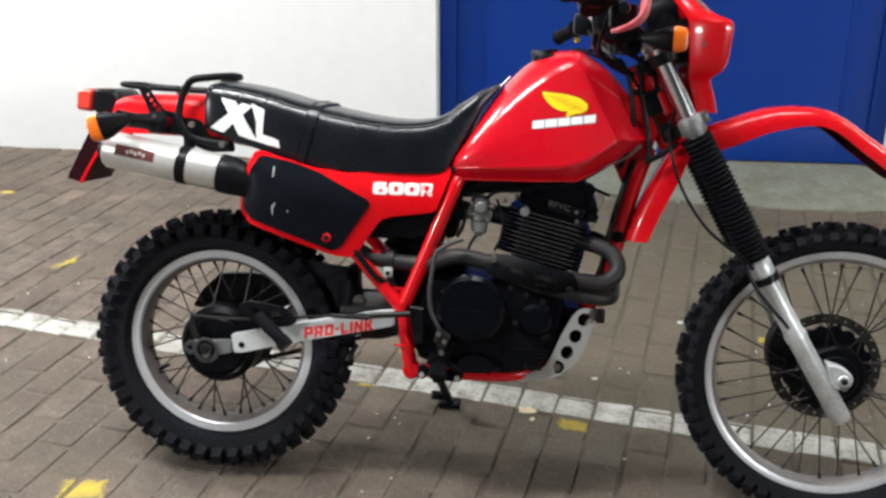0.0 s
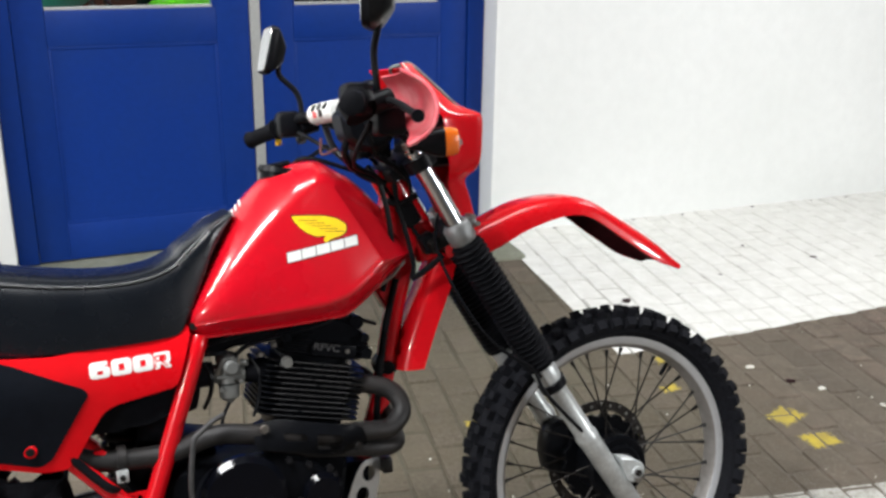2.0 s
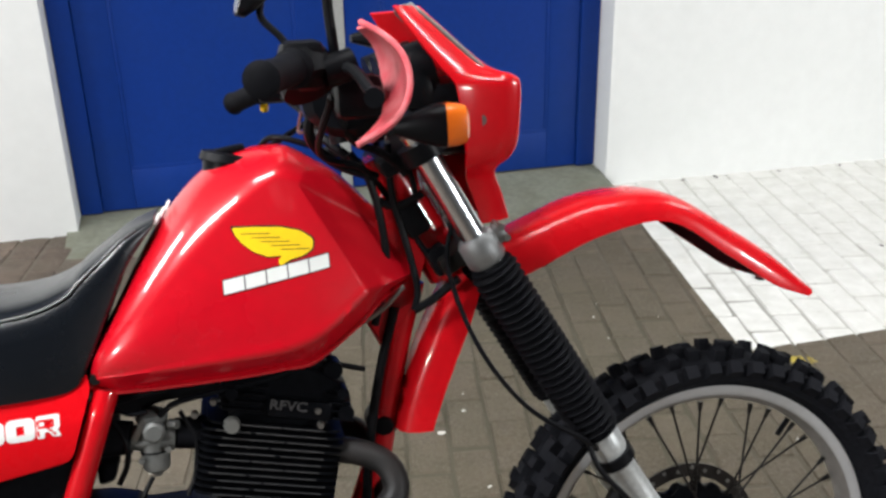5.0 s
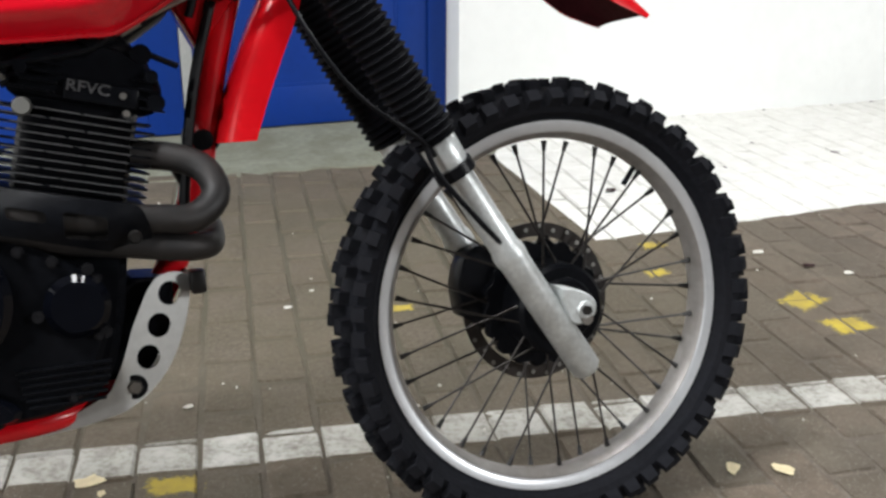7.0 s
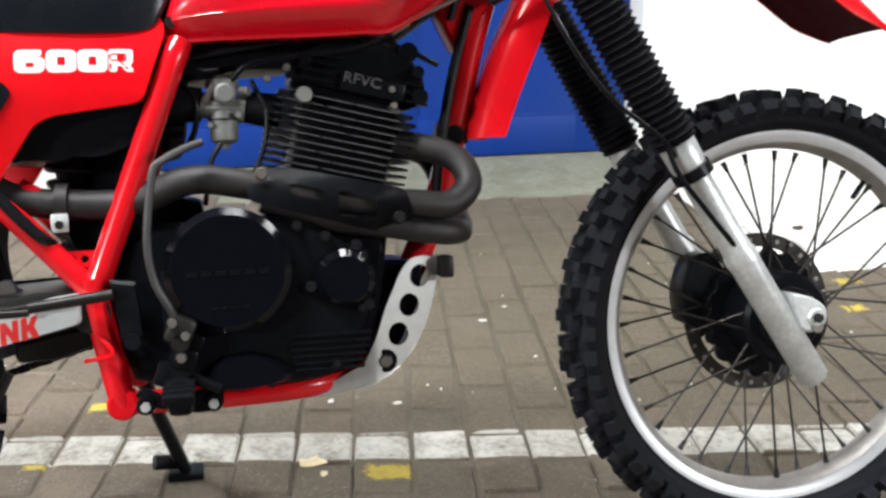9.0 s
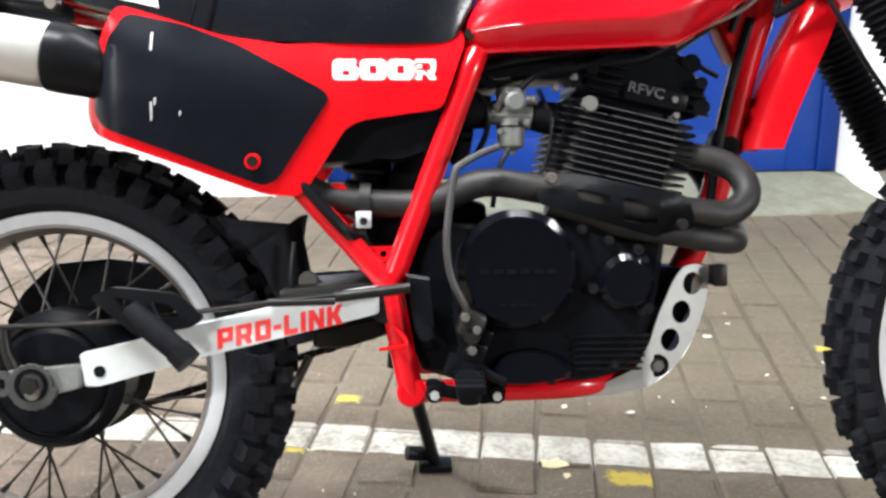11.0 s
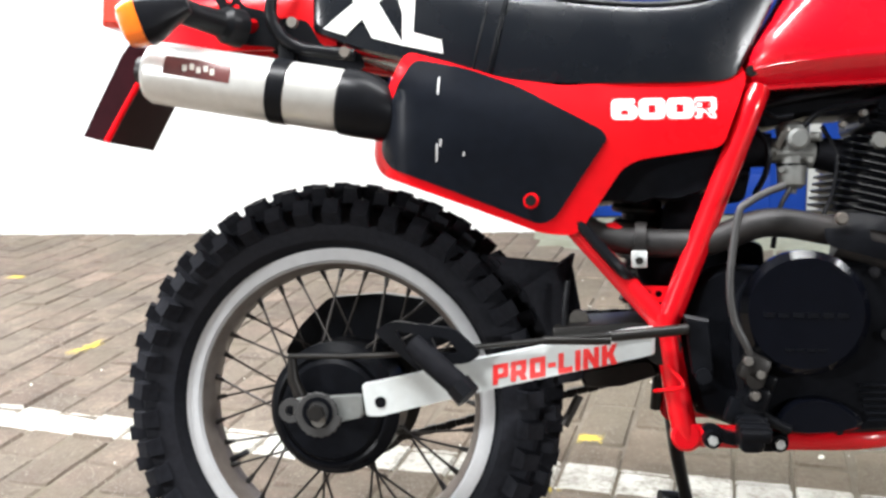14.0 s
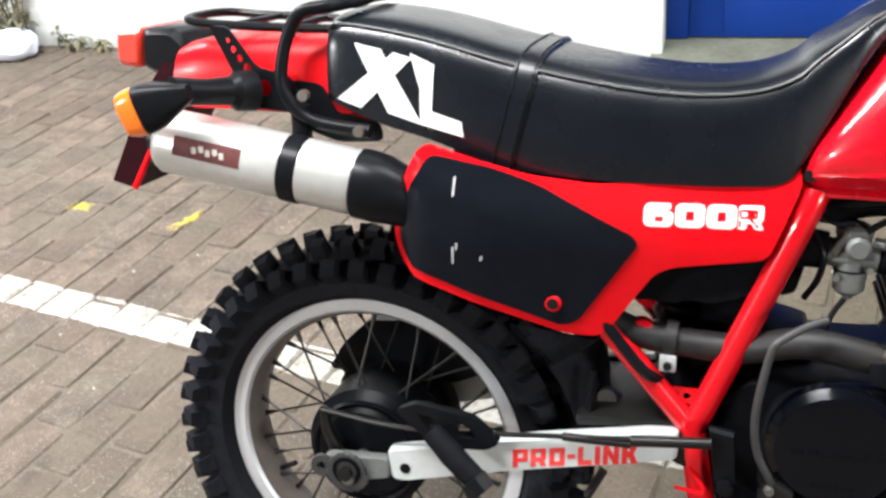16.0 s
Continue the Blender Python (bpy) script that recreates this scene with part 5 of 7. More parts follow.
bm = B()
skin(bm, [seat_ring(*r) for r in lerp_rows(SEAT, 60)])
seat_tree = BVHTree.FromBMesh(bm)
part("seat_cover", bm, VINYL, seat, sharp=60)


def on_seat(x, z, lift=0.0008):
    hit = seat_tree.ray_cast(Vector((x, -0.5, z)), Vector((0, 1, 0)))[0]
    return (hit.y if hit else -0.11) - lift


bm = B()
rings = []
for f, h in SEAT_SEC[1:] + [(-f, h) for f, h in SEAT_SEC[-2:0:-1]]:
    xc = 0.215 + 0.032 * h
    ring = []
    for dx, lift in ((-0.014, 0.0), (-0.013, 0.0035), (0.013, 0.0035), (0.014, 0.0)):
        z0, z1, w = seat_at(xc + dx)
        ring.append((xc + dx, -(w + lift) * f, z0 + (z1 - z0) * h + lift * h))
    rings.append(ring)
skin(bm, rings)
part("seat_strap", bm, VINYL, seat, "black stitched strap across the seat")
for dx in (-0.010, 0.010):
    bm = B()
    pts = []
    for f, h in SEAT_SEC[2:] + [(-f, h) for f, h in SEAT_SEC[-2:1:-1]]:
        xc = 0.215 + 0.032 * h + dx
        z0, z1, w = seat_at(xc)
        pts.append((xc, -(w + 0.004) * f, z0 + (z1 - z0) * h + 0.004 * h))
    tube(bm, pts, 0.0012, 5)
    part("strap_stitching", bm, BLACK_PLASTIC, seat)
for s in (-1, 1):
    bm = B()
    pts = []
    for r in lerp_rows(SEAT, 40)[2:-2]:
        pts.append((r[0], s * r[3] * 0.905, r[1] + (r[2] - r[1]) * 0.885))
    tube(bm, pts, 0.0022, 6)
    part("piping", bm, surface("grey_piping", (0.014, 0.015, 0.017), 0.4), seat, "dark piping along the top edge")
# big white shapes on the flank: two crossing strokes and an angled one
for quad in ([(0.030, 0.903), (0.0634, 0.8964), (0.1165, 0.8085), (0.0728, 0.8206)], [(0.0056, 0.8356), (0.0367, 0.8253), (0.1035, 0.887), (0.0800, 0.893)],
             [(0.1015, 0.8925), (0.1317, 0.8800), (0.1287, 0.8256), (0.1662, 0.8143), (0.1686, 0.7967), (0.1140, 0.8092), (0.114, 0.852)]):
    bm = B()
    plate(bm, quad, lambda x, z: on_seat(x, z, 0.0008 + 0.0001 * len(seat.children)), 0.003, 0.012)
    part("seat_lettering", bm, WHITE_DECAL, seat, "white printed letter stroke")

# ---- side panels ----
def panel_y(x, z):
    """The bulge of a side panel: widest behind, running in towards the tank, the upper and rear edges rolled inward."""
    top = 0.757 + 0.33 * max(0.0, 0.235 - x)
    return -0.166 + 0.2 * min(max(x - 0.19, 0.0), 0.19) + 0.09 * max(0.0, x - 0.38) + 0.15 * max(0.0, 0.68 - z) + 0.3 * max(0.0, z - top + 0.042) + 1.3 * max(0.0, 0.118 - x)


OUT = eased([(0.127, 0.795), (0.107, 0.761), (0.079, 0.706), (0.073, 0.660), (0.088, 0.638), (0.19, 0.602), (0.298, 0.562), (0.337, 0.559), (0.350, 0.570), (0.400, 0.646), (0.421, 0.656), (0.524, 0.671), (0.554, 0.757), (0.550, 0.778), (0.480, 0.762), (0.420, 0.756), (0.325, 0.750), (0.250, 0.759), (0.189, 0.777)], 0.012)
INNER = eased([(0.137, 0.784), (0.119, 0.752), (0.093, 0.705), (0.088, 0.665), (0.104, 0.646), (0.191, 0.614), (0.296, 0.573), (0.314, 0.581), (0.3805, 0.6825), (0.373, 0.693), (0.265, 0.750), (0.205, 0.771)], 0.012)
for s in (-1, 1):
    root = group_part("side_panel", bike, "red plastic side panel with a black insert")
    bm = B()
    plate(bm, OUT, panel_y, 0.010, 0.016)
    if s > 0:
        bmesh.ops.scale(bm, vec=(1, -1, 1), verts=bm.verts)
    part("panel_shell", bm, RED_PLASTIC, root, sharp=50)
    bm = B()
    plate(bm, INNER, lambda x, z: panel_y(x, z) - 0.0025, 0.004, 0.016)
    if s > 0:
        bmesh.ops.scale(bm, vec=(1, -1, 1), verts=bm.verts)
    part("panel_insert", bm, PANEL_BLACK, root, "matt black insert", 50)
    if s < 0:
        bm = B()
        y = panel_y(0.284, 0.604)
        tube(bm, [(0.284, y - 0.003, 0.604), (0.284, y - 0.005, 0.604)], [0.0105, 0.0090], 20)
        part("screw_rim", bm, RED_PLASTIC, root, "red rim round the screw")
        bm = B()
        tube(bm, [(0.284, y - 0.0045, 0.604), (0.284, y - 0.007, 0.604)], [0.0075, 0.0065], 14)
        part("panel_screw", bm, DARK_STEEL, root)
        block_word("panel_lettering", "600R", lambda u, v: (0.3845 + 0.1325 * u, 0.7055 + 0.0015 * u + 0.0270 * v), lambda x, z: panel_y(x, z) - 0.0006, WHITE_DECAL, root, "white panel letter", 0.06)
        for stroke in ([(0.4905, 0.710), (0.4905, 0.728)], [(0.4905, 0.728), (0.508, 0.728)], [(0.508, 0.728), (0.508, 0.7205)], [(0.508, 0.7205), (0.4905, 0.7205)], [(0.500, 0.7205), (0.5105, 0.710)]):
            (ax, az), (bx, bz) = stroke
            nx, nz = (az - bz), (bx - ax)
            f = 0.0012 / math.hypot(nx, nz)
            bm = B()
            plate(bm, [(ax + nx * f, az + nz * f), (bx + nx * f, bz + nz * f), (bx - nx * f, bz - nz * f), (ax - nx * f, az - nz * f)], lambda x, z: panel_y(x, z) - 0.0011, 0.001, 0.01)
            part("letter_inline", bm, RED_PLASTIC, root, "red inner line of the letter")
        for x, z, l in ((0.169, 0.748, 0.024), (0.167, 0.664, 0.024), (0.172, 0.676, 0.010), (0.201, 0.662, 0.006)):
            bm = B()
            plate(bm, [(x - 0.0012, z - l / 2), (x + 0.0012, z - l / 2 * 0.8), (x + 0.0022, z + l / 2), (x - 0.0006, z + l / 2 * 0.9)], lambda a, b: panel_y(a, b) - 0.0029, 0.001, 0.01)
            part("scratch", bm, surface("scratched_plastic", (0.45, 0.45, 0.45), 0.6), root)

# ---- tail, rear mudguard, lamp, rack ----
bm = B()
channel(bm, [(0.02, 0.905, 0.02, 0.815, 0.098), (-0.06, 0.905, -0.055, 0.812, 0.095), (-0.15, 0.902, -0.15, 0.813, 0.090), (-0.20, 0.899, -0.205, 0.812, 0.086), (-0.235, 0.890, -0.246, 0.816, 0.080)], 0.004, 30, 20, 5.0)
part("rear_mudguard", bm, RED_PLASTIC, bike, "red plastic tail and rear mudguard")
bm = B()
skin(bm, [[(xf, -w, zf), (xf, w, zf), (xr, w, zr), (xr, -w, zr)] for xf, zf, xr, zr, w in
          ((-0.225, 0.858, -0.262, 0.868, 0.066), (-0.262, 0.795, -0.300, 0.815, 0.071), (-0.301, 0.727, -0.336, 0.743, 0.074), (-0.3205, 0.691, -0.357, 0.7005, 0.075))])
part("mudguard_flap", bm, FLAP_DARK, bike, "dark lower flap of the rear mudguard", 20)
bm = B()
tube(bm, [(-0.262, -0.0725, 0.794), (-0.301, -0.0755, 0.727), (-0.321, -0.0765, 0.692)], 0.0045, 8, 10)
part("flap_edge", bm, RED_PLASTIC, bike, "bright red edge of the flap")
bm = B()
prism(bm, eased([(-0.295, 0.911), (-0.245, 0.910), (-0.218, 0.884), (-0.240, 0.838), (-0.285, 0.852), (-0.299, 0.860)], 0.01), -0.065, 0.065, 0.010)
lamp_base = part("tail_lamp", bm, BLACK_PLASTIC, bike, "black tail lamp housing with a red lens")
bm = B()
prism(bm, eased([(-0.337, 0.908), (-0.297, 0.911), (-0.301, 0.856), (-0.339, 0.860)], 0.008), -0.062, 0.062, 0.008)
part("tail_lens", bm, RED_LENS, lamp_base, "red and amber tail lens")
indicator("rear_indicator", (-0.12, -0.100, 0.847), (-0.184, -0.204, 0.839), 0, (-1, -0.18, -0.36), (0.058, 0.062, 0.066), AMBER, "black rear turn signal with an amber lens")
bm = B()
tube(bm, [(-0.112, -0.104, 0.840), (-0.126, -0.124, 0.842), (-0.132, -0.130, 0.843), (-0.150, -0.160, 0.846), (-0.172, -0.196, 0.852)], [0.026, 0.025, 0.018, 0.0165, 0.018], 14)
part("indicator_arm", bm, BLACK_PLASTIC, bike)
indicator("rear_indicator", (-0.12, 0.085, 0.847), (-0.184, 0.204, 0.839), 0, (-1, 0.18, -0.36), (0.058, 0.062, 0.066), AMBER, "black rear turn signal with an amber lens")
rack = group_part("luggage_rack", bike, "black tubular luggage rack and grab rail")
bm = B()
tube(bm, [(-0.01, -0.062, 0.914), (-0.08, -0.065, 0.915), (-0.18, -0.068, 0.918), (-0.225, -0.055, 0.922), (-0.235, 0, 0.923), (-0.225, 0.055, 0.922), (-0.18, 0.068, 0.918), (-0.08, 0.065, 0.915), (-0.01, 0.062, 0.914)], 0.006, 8, 50)
tube(bm, [(-0.15, -0.067, 0.917), (-0.15, 0.067, 0.917)], 0.005, 8)
tube(bm, [(-0.08, -0.065, 0.915), (-0.08, 0.065, 0.915)], 0.005, 8)
part("rack_loop", bm, BLACK_PLASTIC, rack)
for s in (-1, 1):
    bm = B()
    tube(bm, [(0.050, s * 0.118, 0.798), (0.0, s * 0.122, 0.804), (-0.028, s * 0.122, 0.811), (-0.050, s * 0.122, 0.827), (-0.0635, s * 0.121, 0.852), (-0.061, s * 0.118, 0.886), (-0.052, s * 0.114, 0.916), (-0.036, s * 0.11, 0.939), (0.0, s * 0.10, 0.946), (0.015, s * 0.06, 0.949), (0.018, 0, 0.951)], 0.0085, 10, 50)
    part("grab_rail", bm, BLACK_PLASTIC, rack)
    bm = B()
    y = s * 0.104
    holes = [rounded([(x + r * math.cos(a), z + r * math.sin(a)) for a in (2 * math.pi * k / 8 for k in range(8))], 12) for x, z, r in ((-0.096, 0.844, 0.0105), (-0.119, 0.868, 0.0065), (-0.128, 0.880, 0.005), (-0.136, 0.891, 0.0042), (-0.143, 0.902, 0.0036))]
    plate(bm, eased([(-0.168, 0.920), (-0.142, 0.919), (-0.106, 0.870), (-0.062, 0.860), (-0.048, 0.838), (-0.060, 0.814), (-0.122, 0.820), (-0.132, 0.850)], 0.008), lambda x, z: y, 0.004, 0.012, holes)
    part("rack_bracket", bm, BLACK_PLASTIC, rack, "drilled black bracket")
    for x, z in ((-0.031, 0.841), (0.040, 0.800)):
        bm = B()
        tube(bm, [(x, s * 0.124, z), (x, s * 0.134, z)], 0.007, 10)
        part("rack_bolt", bm, STEEL, rack)
bm = B()
plate(bm, eased([(-0.060, 0.855), (-0.020, 0.850), (0.0, 0.815), (0.055, 0.805), (0.060, 0.782), (0.0, 0.778), (-0.05, 0.795), (-0.075, 0.822)], 0.01), lambda x, z: -0.098, 0.004, 0.02)
part("rail_bracket", bm, BLACK_PLASTIC, rack)

# ---- exhaust ----
exhaust = group_part("exhaust", bike, "exhaust with rusty header pipes and a silver silencer")
A0, A1 = Vector((-0.246, -0.140, 0.783)), Vector((0.040, -0.130, 0.7355))


def along(t):
    return A0 + (A1 - A0) * t


bm = B()
tube(bm, [along(0.066), along(0.078), along(0.105), along(0.97), along(0.99), along(1.0)], [0.031, 0.037, 0.0415, 0.0415, 0.040, 0.038], 36)
can = part("silencer", bm, MUFFLER_ALLOY, exhaust, "silver brushed silencer can")
bm = B()
tube(bm, [along(0.02), along(0.072)], [0.018, 0.022], 20)
part("tail_pipe", bm, DARK_STEEL, can)
bm = B()
tube(bm, [along(0.665), along(0.67), along(0.742), along(0.747)], [0.0418, 0.0432, 0.0432, 0.0418], 36)
part("silencer_band", bm, BLACK_PLASTIC, can, "black clamp band")
bm = B()
block(bm, along(0.71) + Vector((0, 0.02, 0.055)), (0.022, 0.02, 0.045), 0.004)
part("silencer_bracket", bm, BLACK_PLASTIC, can)
bm = B()
tube(bm, [along(0.985), along(0.995), along(1.02), (0.064, -0.129, 0.730), (0.098, -0.122, 0.717), (0.132, -0.110, 0.702), (0.17, -0.09, 0.686), (0.22, -0.08, 0.665)], [0.040, 0.0435, 0.0440, 0.0435, 0.036, 0.029, 0.023, 0.021], 32)
part("silencer_cone", bm, BLACK_PLASTIC, can, "black front cone of the silencer")
bm = B()
way = (A1 - A0).normalized()
upv = Vector((0, 0, 1)) - way * way.z
upv.normalize()
outv = way.cross(upv)
if outv.y > 0:
    outv = -outv
rings = []
for k in range(9):
    a = radians(-5 + 34 * k / 8)
    d0 = outv * math.cos(a) + upv * math.sin(a)
    rings.append([along(0.19) + d0 * 0.0416, along(0.19) + d0 * 0.0421, along(0.50) + d0 * 0.0421, along(0.50) + d0 * 0.0416])
skin(bm, rings)
part("sticker", bm, STICKER, can, "worn maroon sticker")
for k in range(5):
    a = radians(10 + 4 * (k % 2))
    d0 = outv * math.cos(a) + upv * math.sin(a)
    bm = B()
    block(bm, along(0.29 + 0.032 * k) + d0 * 0.0423, (0.006, 0.0012, 0.008), 0.0)
    part("sticker_bar", bm, LITTER, can)
bm = B()
tube(bm, [(0.20, -0.08, 0.68), (0.28, -0.085, 0.63), (0.345, -0.088, 0.572), (0.40, -0.088, 0.553), (0.50, -0.092, 0.550), (0.575, -0.115, 0.575), (0.65, -0.120, 0.566), (0.75, -0.118, 0.546), (0.855, -0.112, 0.536), (0.900, -0.104, 0.533), (0.931, -0.090, 0.556), (0.924, -0.072, 0.588), (0.890, -0.058, 0.606), (0.84, -0.045, 0.614)], 0.0182, 16, 90)
part("header_pipe", bm, PIPE, exhaust, "dull brown header pipe")
bm = B()
tube(bm, [(0.84, 0.05, 0.615), (0.90, 0.04, 0.60), (0.922, 0.0, 0.540), (0.925, -0.062, 0.500), (0.905, -0.096, 0.496), (0.87, -0.106, 0.500), (0.82, -0.107, 0.509), (0.74, -0.108, 0.522), (0.66, -0.112, 0.548)], 0.0168, 16, 60)
part("header_pipe", bm, PIPE, exhaust, "dull brown header pipe")
bm = B()
slots = [eased([(0.692, 0.568), (0.735, 0.558), (0.735, 0.545), (0.694, 0.553)], 0.006), eased([(0.752, 0.557), (0.800, 0.546), (0.798, 0.518), (0.752, 0.526)], 0.006)]
plate(bm, eased([(0.640, 0.585), (0.690, 0.588), (0.838, 0.556), (0.850, 0.52), (0.842, 0.500), (0.80, 0.503), (0.70, 0.532), (0.642, 0.548)], 0.010), lambda x, z: -0.146 + 14 * (z - 0.545) ** 2 + 0.25 * max(0, x - 0.80), 0.003, 0.012, slots)
shield = part("heat_shield", bm, ENGINE_BLACK, exhaust, "black perforated heat shield")
for x, z in ((0.660, 0.580), (0.828, 0.520)):
    bm = B()
    tube(bm, [(x, -0.142, z), (x, -0.148, z)], [0.0085, 0.006], 14)
    part("shield_screw", bm, STEEL if x < 0.7 else DARK_STEEL, shield)
for x in (0.415,):
    bm = B()
    tube(bm, [(x, -0.088, 0.5535), (x + 0.014, -0.088, 0.5525)], 0.0235, 16)
    part("pipe_clamp", bm, PIPE, exhaust, "rusty pipe clamp")
    bm = B()
    block(bm, (x + 0.006, -0.110, 0.529), (0.020, 0.004, 0.022), 0.0018)
    part("clamp_tab", bm, ALLOY, exhaust, "pale steel clamp tab")
    bm = B()
    tube(bm, [(x + 0.006, -0.111, 0.527), (x + 0.006, -0.118, 0.527)], 0.0055, 6)
    part("clamp_nut", bm, DARK_STEEL, exhaust)
bm = B()
tube(bm, [(0.386, -0.082, 0.559), (0.387, -0.096, 0.559), (0.387, -0.099, 0.559)], [0.0175, 0.0175, 0.013], 18)
part("pipe_gasket", bm, RED_FRAME, exhaust, "red painted pipe joint")

# ---- frame ----
frame_part = group_part("frame", bike, "red tubular steel frame")
for s in (-1, 1):
    y = s * 0.10
    for pts, r in (([(0.570, s * 0.085, 0.745), (0.553, s * 0.095, 0.70), (0.455, y * 1.04, 0.442)], 0.0155), ([(0.335, y * 0.98, 0.575), (0.449, y * 1.02, 0.448)], 0.0145),
                   ([(0.452, y * 1.03, 0.46), (0.462, y * 1.03, 0.40), (0.476, y * 1.02, 0.325), (0.482, y, 0.300)], 0.0165), ([(0.470, y, 0.303), (0.60, y, 0.302), (0.70, y * 0.92, 0.304), (0.76, y * 0.6, 0.309), (0.80, s * 0.03, 0.33)], 0.0150)):
        bm = B()
        tube(bm, pts, r, 16, 24 if len(pts) > 2 else 0)
        part("frame_tube", bm, RED_FRAME, frame_part)
    bm = B()
    disc(bm, (0.481, 0, 0.303), 0.0195, y - 0.016, y + 0.016, 24, 0.004)
    part("frame_boss", bm, RED_FRAME, frame_part)
    bm = B()
    holes = [[(x + 0.0045 * math.cos(a), 0.484 + 0.0045 * math.sin(a)) for a in (2 * math.pi * k / 10 for k in range(10))] for x in (0.432, 0.446, 0.460)]
    plate(bm, [(0.412, 0.494), (0.474, 0.494), (0.466, 0.474), (0.428, 0.474)], lambda x, z: y * 1.02, 0.004, 0.008, holes)
    part("frame_gusset", bm, RED_FRAME, frame_part, "drilled red gusset plate")
    bm = B()
    tube(bm, [(0.56, s * 0.07, 0.755), (0.30, s * 0.080, 0.775), (0.05, s * 0.080, 0.812), (-0.10, s * 0.075, 0.840)], 0.012, 10, 20)
    part("seat_rail", bm, RED_FRAME, frame_part)
for pts, r in (([(0.985, 0, 0.83), (0.955, 0, 0.73), (0.916, 0, 0.56), (0.875, 0, 0.46), (0.84, 0, 0.40)], 0.0205), ([(0.98, 0, 0.92), (0.85, 0, 0.80), (0.62, 0, 0.745)], 0.022)):
    bm = B()
    tube(bm, pts, r, 18, 30)
    part("frame_tube", bm, RED_FRAME, frame_part)
bm = B()
prism(bm, [(0.905, 0.80), (0.935, 0.74), (0.985, 0.80), (1.015, 0.90), (1.00, 0.99), (0.955, 0.985)], -0.028, 0.028, 0.006)
part("head_gusset", bm, RED_FRAME, frame_part, "red steering head gusset")
bm = B()
tube(bm, [(0.930, -0.024, 0.625), (0.937, 0.024, 0.633)], 0.014, 10)
lathe(bm, [(0.0195, -0.012), (0.0245, -0.012), (0.0245, 0.012), (0.0195, 0.012)], (0.931, 0, 0.63), 20)
part("cable_strap", bm, BLACK_PLASTIC, frame_part)
bm = B()
tube(bm, [(0.955, -0.03, 0.80), (0.925, -0.034, 0.70), (0.905, -0.036, 0.60), (0.895, -0.036, 0.52)], 0.007, 8, 20)
part("loom", bm, BLACK_PLASTIC, frame_part)

for pts, r in (([(0.905, -0.052, 1.02), (0.928, -0.050, 0.985), (0.942, -0.048, 0.92), (0.945, -0.042, 0.85), (0.925, -0.036, 0.78)], 0.0055), ([(0.955, -0.058, 1.03), (0.958, -0.052, 0.96), (0.972, -0.050, 0.90), (0.985, -0.052, 0.83), (0.978, -0.056, 0.80)], 0.0050),
               ([(0.975, -0.060, 1.02), (0.990, -0.050, 0.96), (0.985, -0.046, 0.91), (1.005, -0.052, 0.87)], 0.0042), ([(0.935, -0.044, 0.955), (0.965, -0.050, 0.945), (1.000, -0.054, 0.960)], 0.0060),
               ([(0.978, -0.056, 0.800), (1.005, -0.062, 0.815), (1.040, -0.070, 0.842)], 0.0062)):
    bm = B()
    tube(bm, pts, r, 8, 24)
    part("cable", bm, BLACK_PLASTIC, frame_part)
# Dark blocks added to give the gusset its shade.
bm = B()
block(bm, (0.985, -0.040, 0.925), (0.034, 0.026, 0.050), 0.006, Matrix.Rotation(radians(-28), 3, "Y"))
block(bm, (1.020, -0.045, 0.865), (0.030, 0.028, 0.040), 0.006, Matrix.Rotation(radians(-28), 3, "Y"))
part("dark_head_filler", bm, BLACK_PLASTIC, frame_part, "dark blocks added over the shaded steering head gusset")

# ---- engine ----
HEAD_SCREWS = ((0.700, 0.714), (0.834, 0.684), (0.836, 0.663), (0.675, 0.700))
engine = group_part("engine", bike, "black single-cylinder engine with cooling fins")
bm = B()
prism(bm, rounded([(0.495, 0.33), (0.56, 0.312), (0.70, 0.312), (0.765, 0.325), (0.795, 0.37), (0.815, 0.46), (0.815, 0.545), (0.74, 0.548), (0.68, 0.522), (0.60, 0.518), (0.525, 0.520), (0.475, 0.48), (0.474, 0.40)], 44), -0.100, 0.115, 0.012)
part("crankcase", bm, ENGINE_BLACK, engine)
bm = B()
plate_out = rounded([(0.535, 0.40), (0.555, 0.335), (0.62, 0.318), (0.70, 0.318), (0.748, 0.332), (0.775, 0.375), (0.79, 0.42), (0.79, 0.465), (0.745, 0.50), (0.69, 0.525), (0.62, 0.528), (0.555, 0.505), (0.535, 0.46)], 52)
prism(bm, plate_out, -0.135, -0.098, 0.008)
part("crankcase_cover", bm, ENGINE_BLACK, engine)
bm = B()
disc(bm, (0.615, 0, 0.466), 0.076, -0.164, -0.13, 64, 0.009)
part("clutch_cover", bm, COVER_BLACK, engine, "glossy black round clutch cover", 30)
for z, w in ((0.464, 0.030), (0.422, 0.015)):
    for k in range(6 if w > 0.02 else 4):
        n = 6 if w > 0.02 else 4
        bm = B()
        u = -w + 2 * w * (k + 0.5) / n
        block(bm, (0.615 + u * 1.7, -0.1643, z), (2 * w / n * 1.3, 0.0014, 0.006 if n == 6 else 0.003), 0.0)
        part("cover_bar", bm, ENGINE_BLACK, engine, "small raised bar on the cover")
bm = B()
disc(bm, (0.757, 0, 0.447), 0.037, -0.150, -0.13, 40, 0.008)
part("oil_filter_cover", bm, COVER_BLACK, engine, "round black oil filter cover", 30)
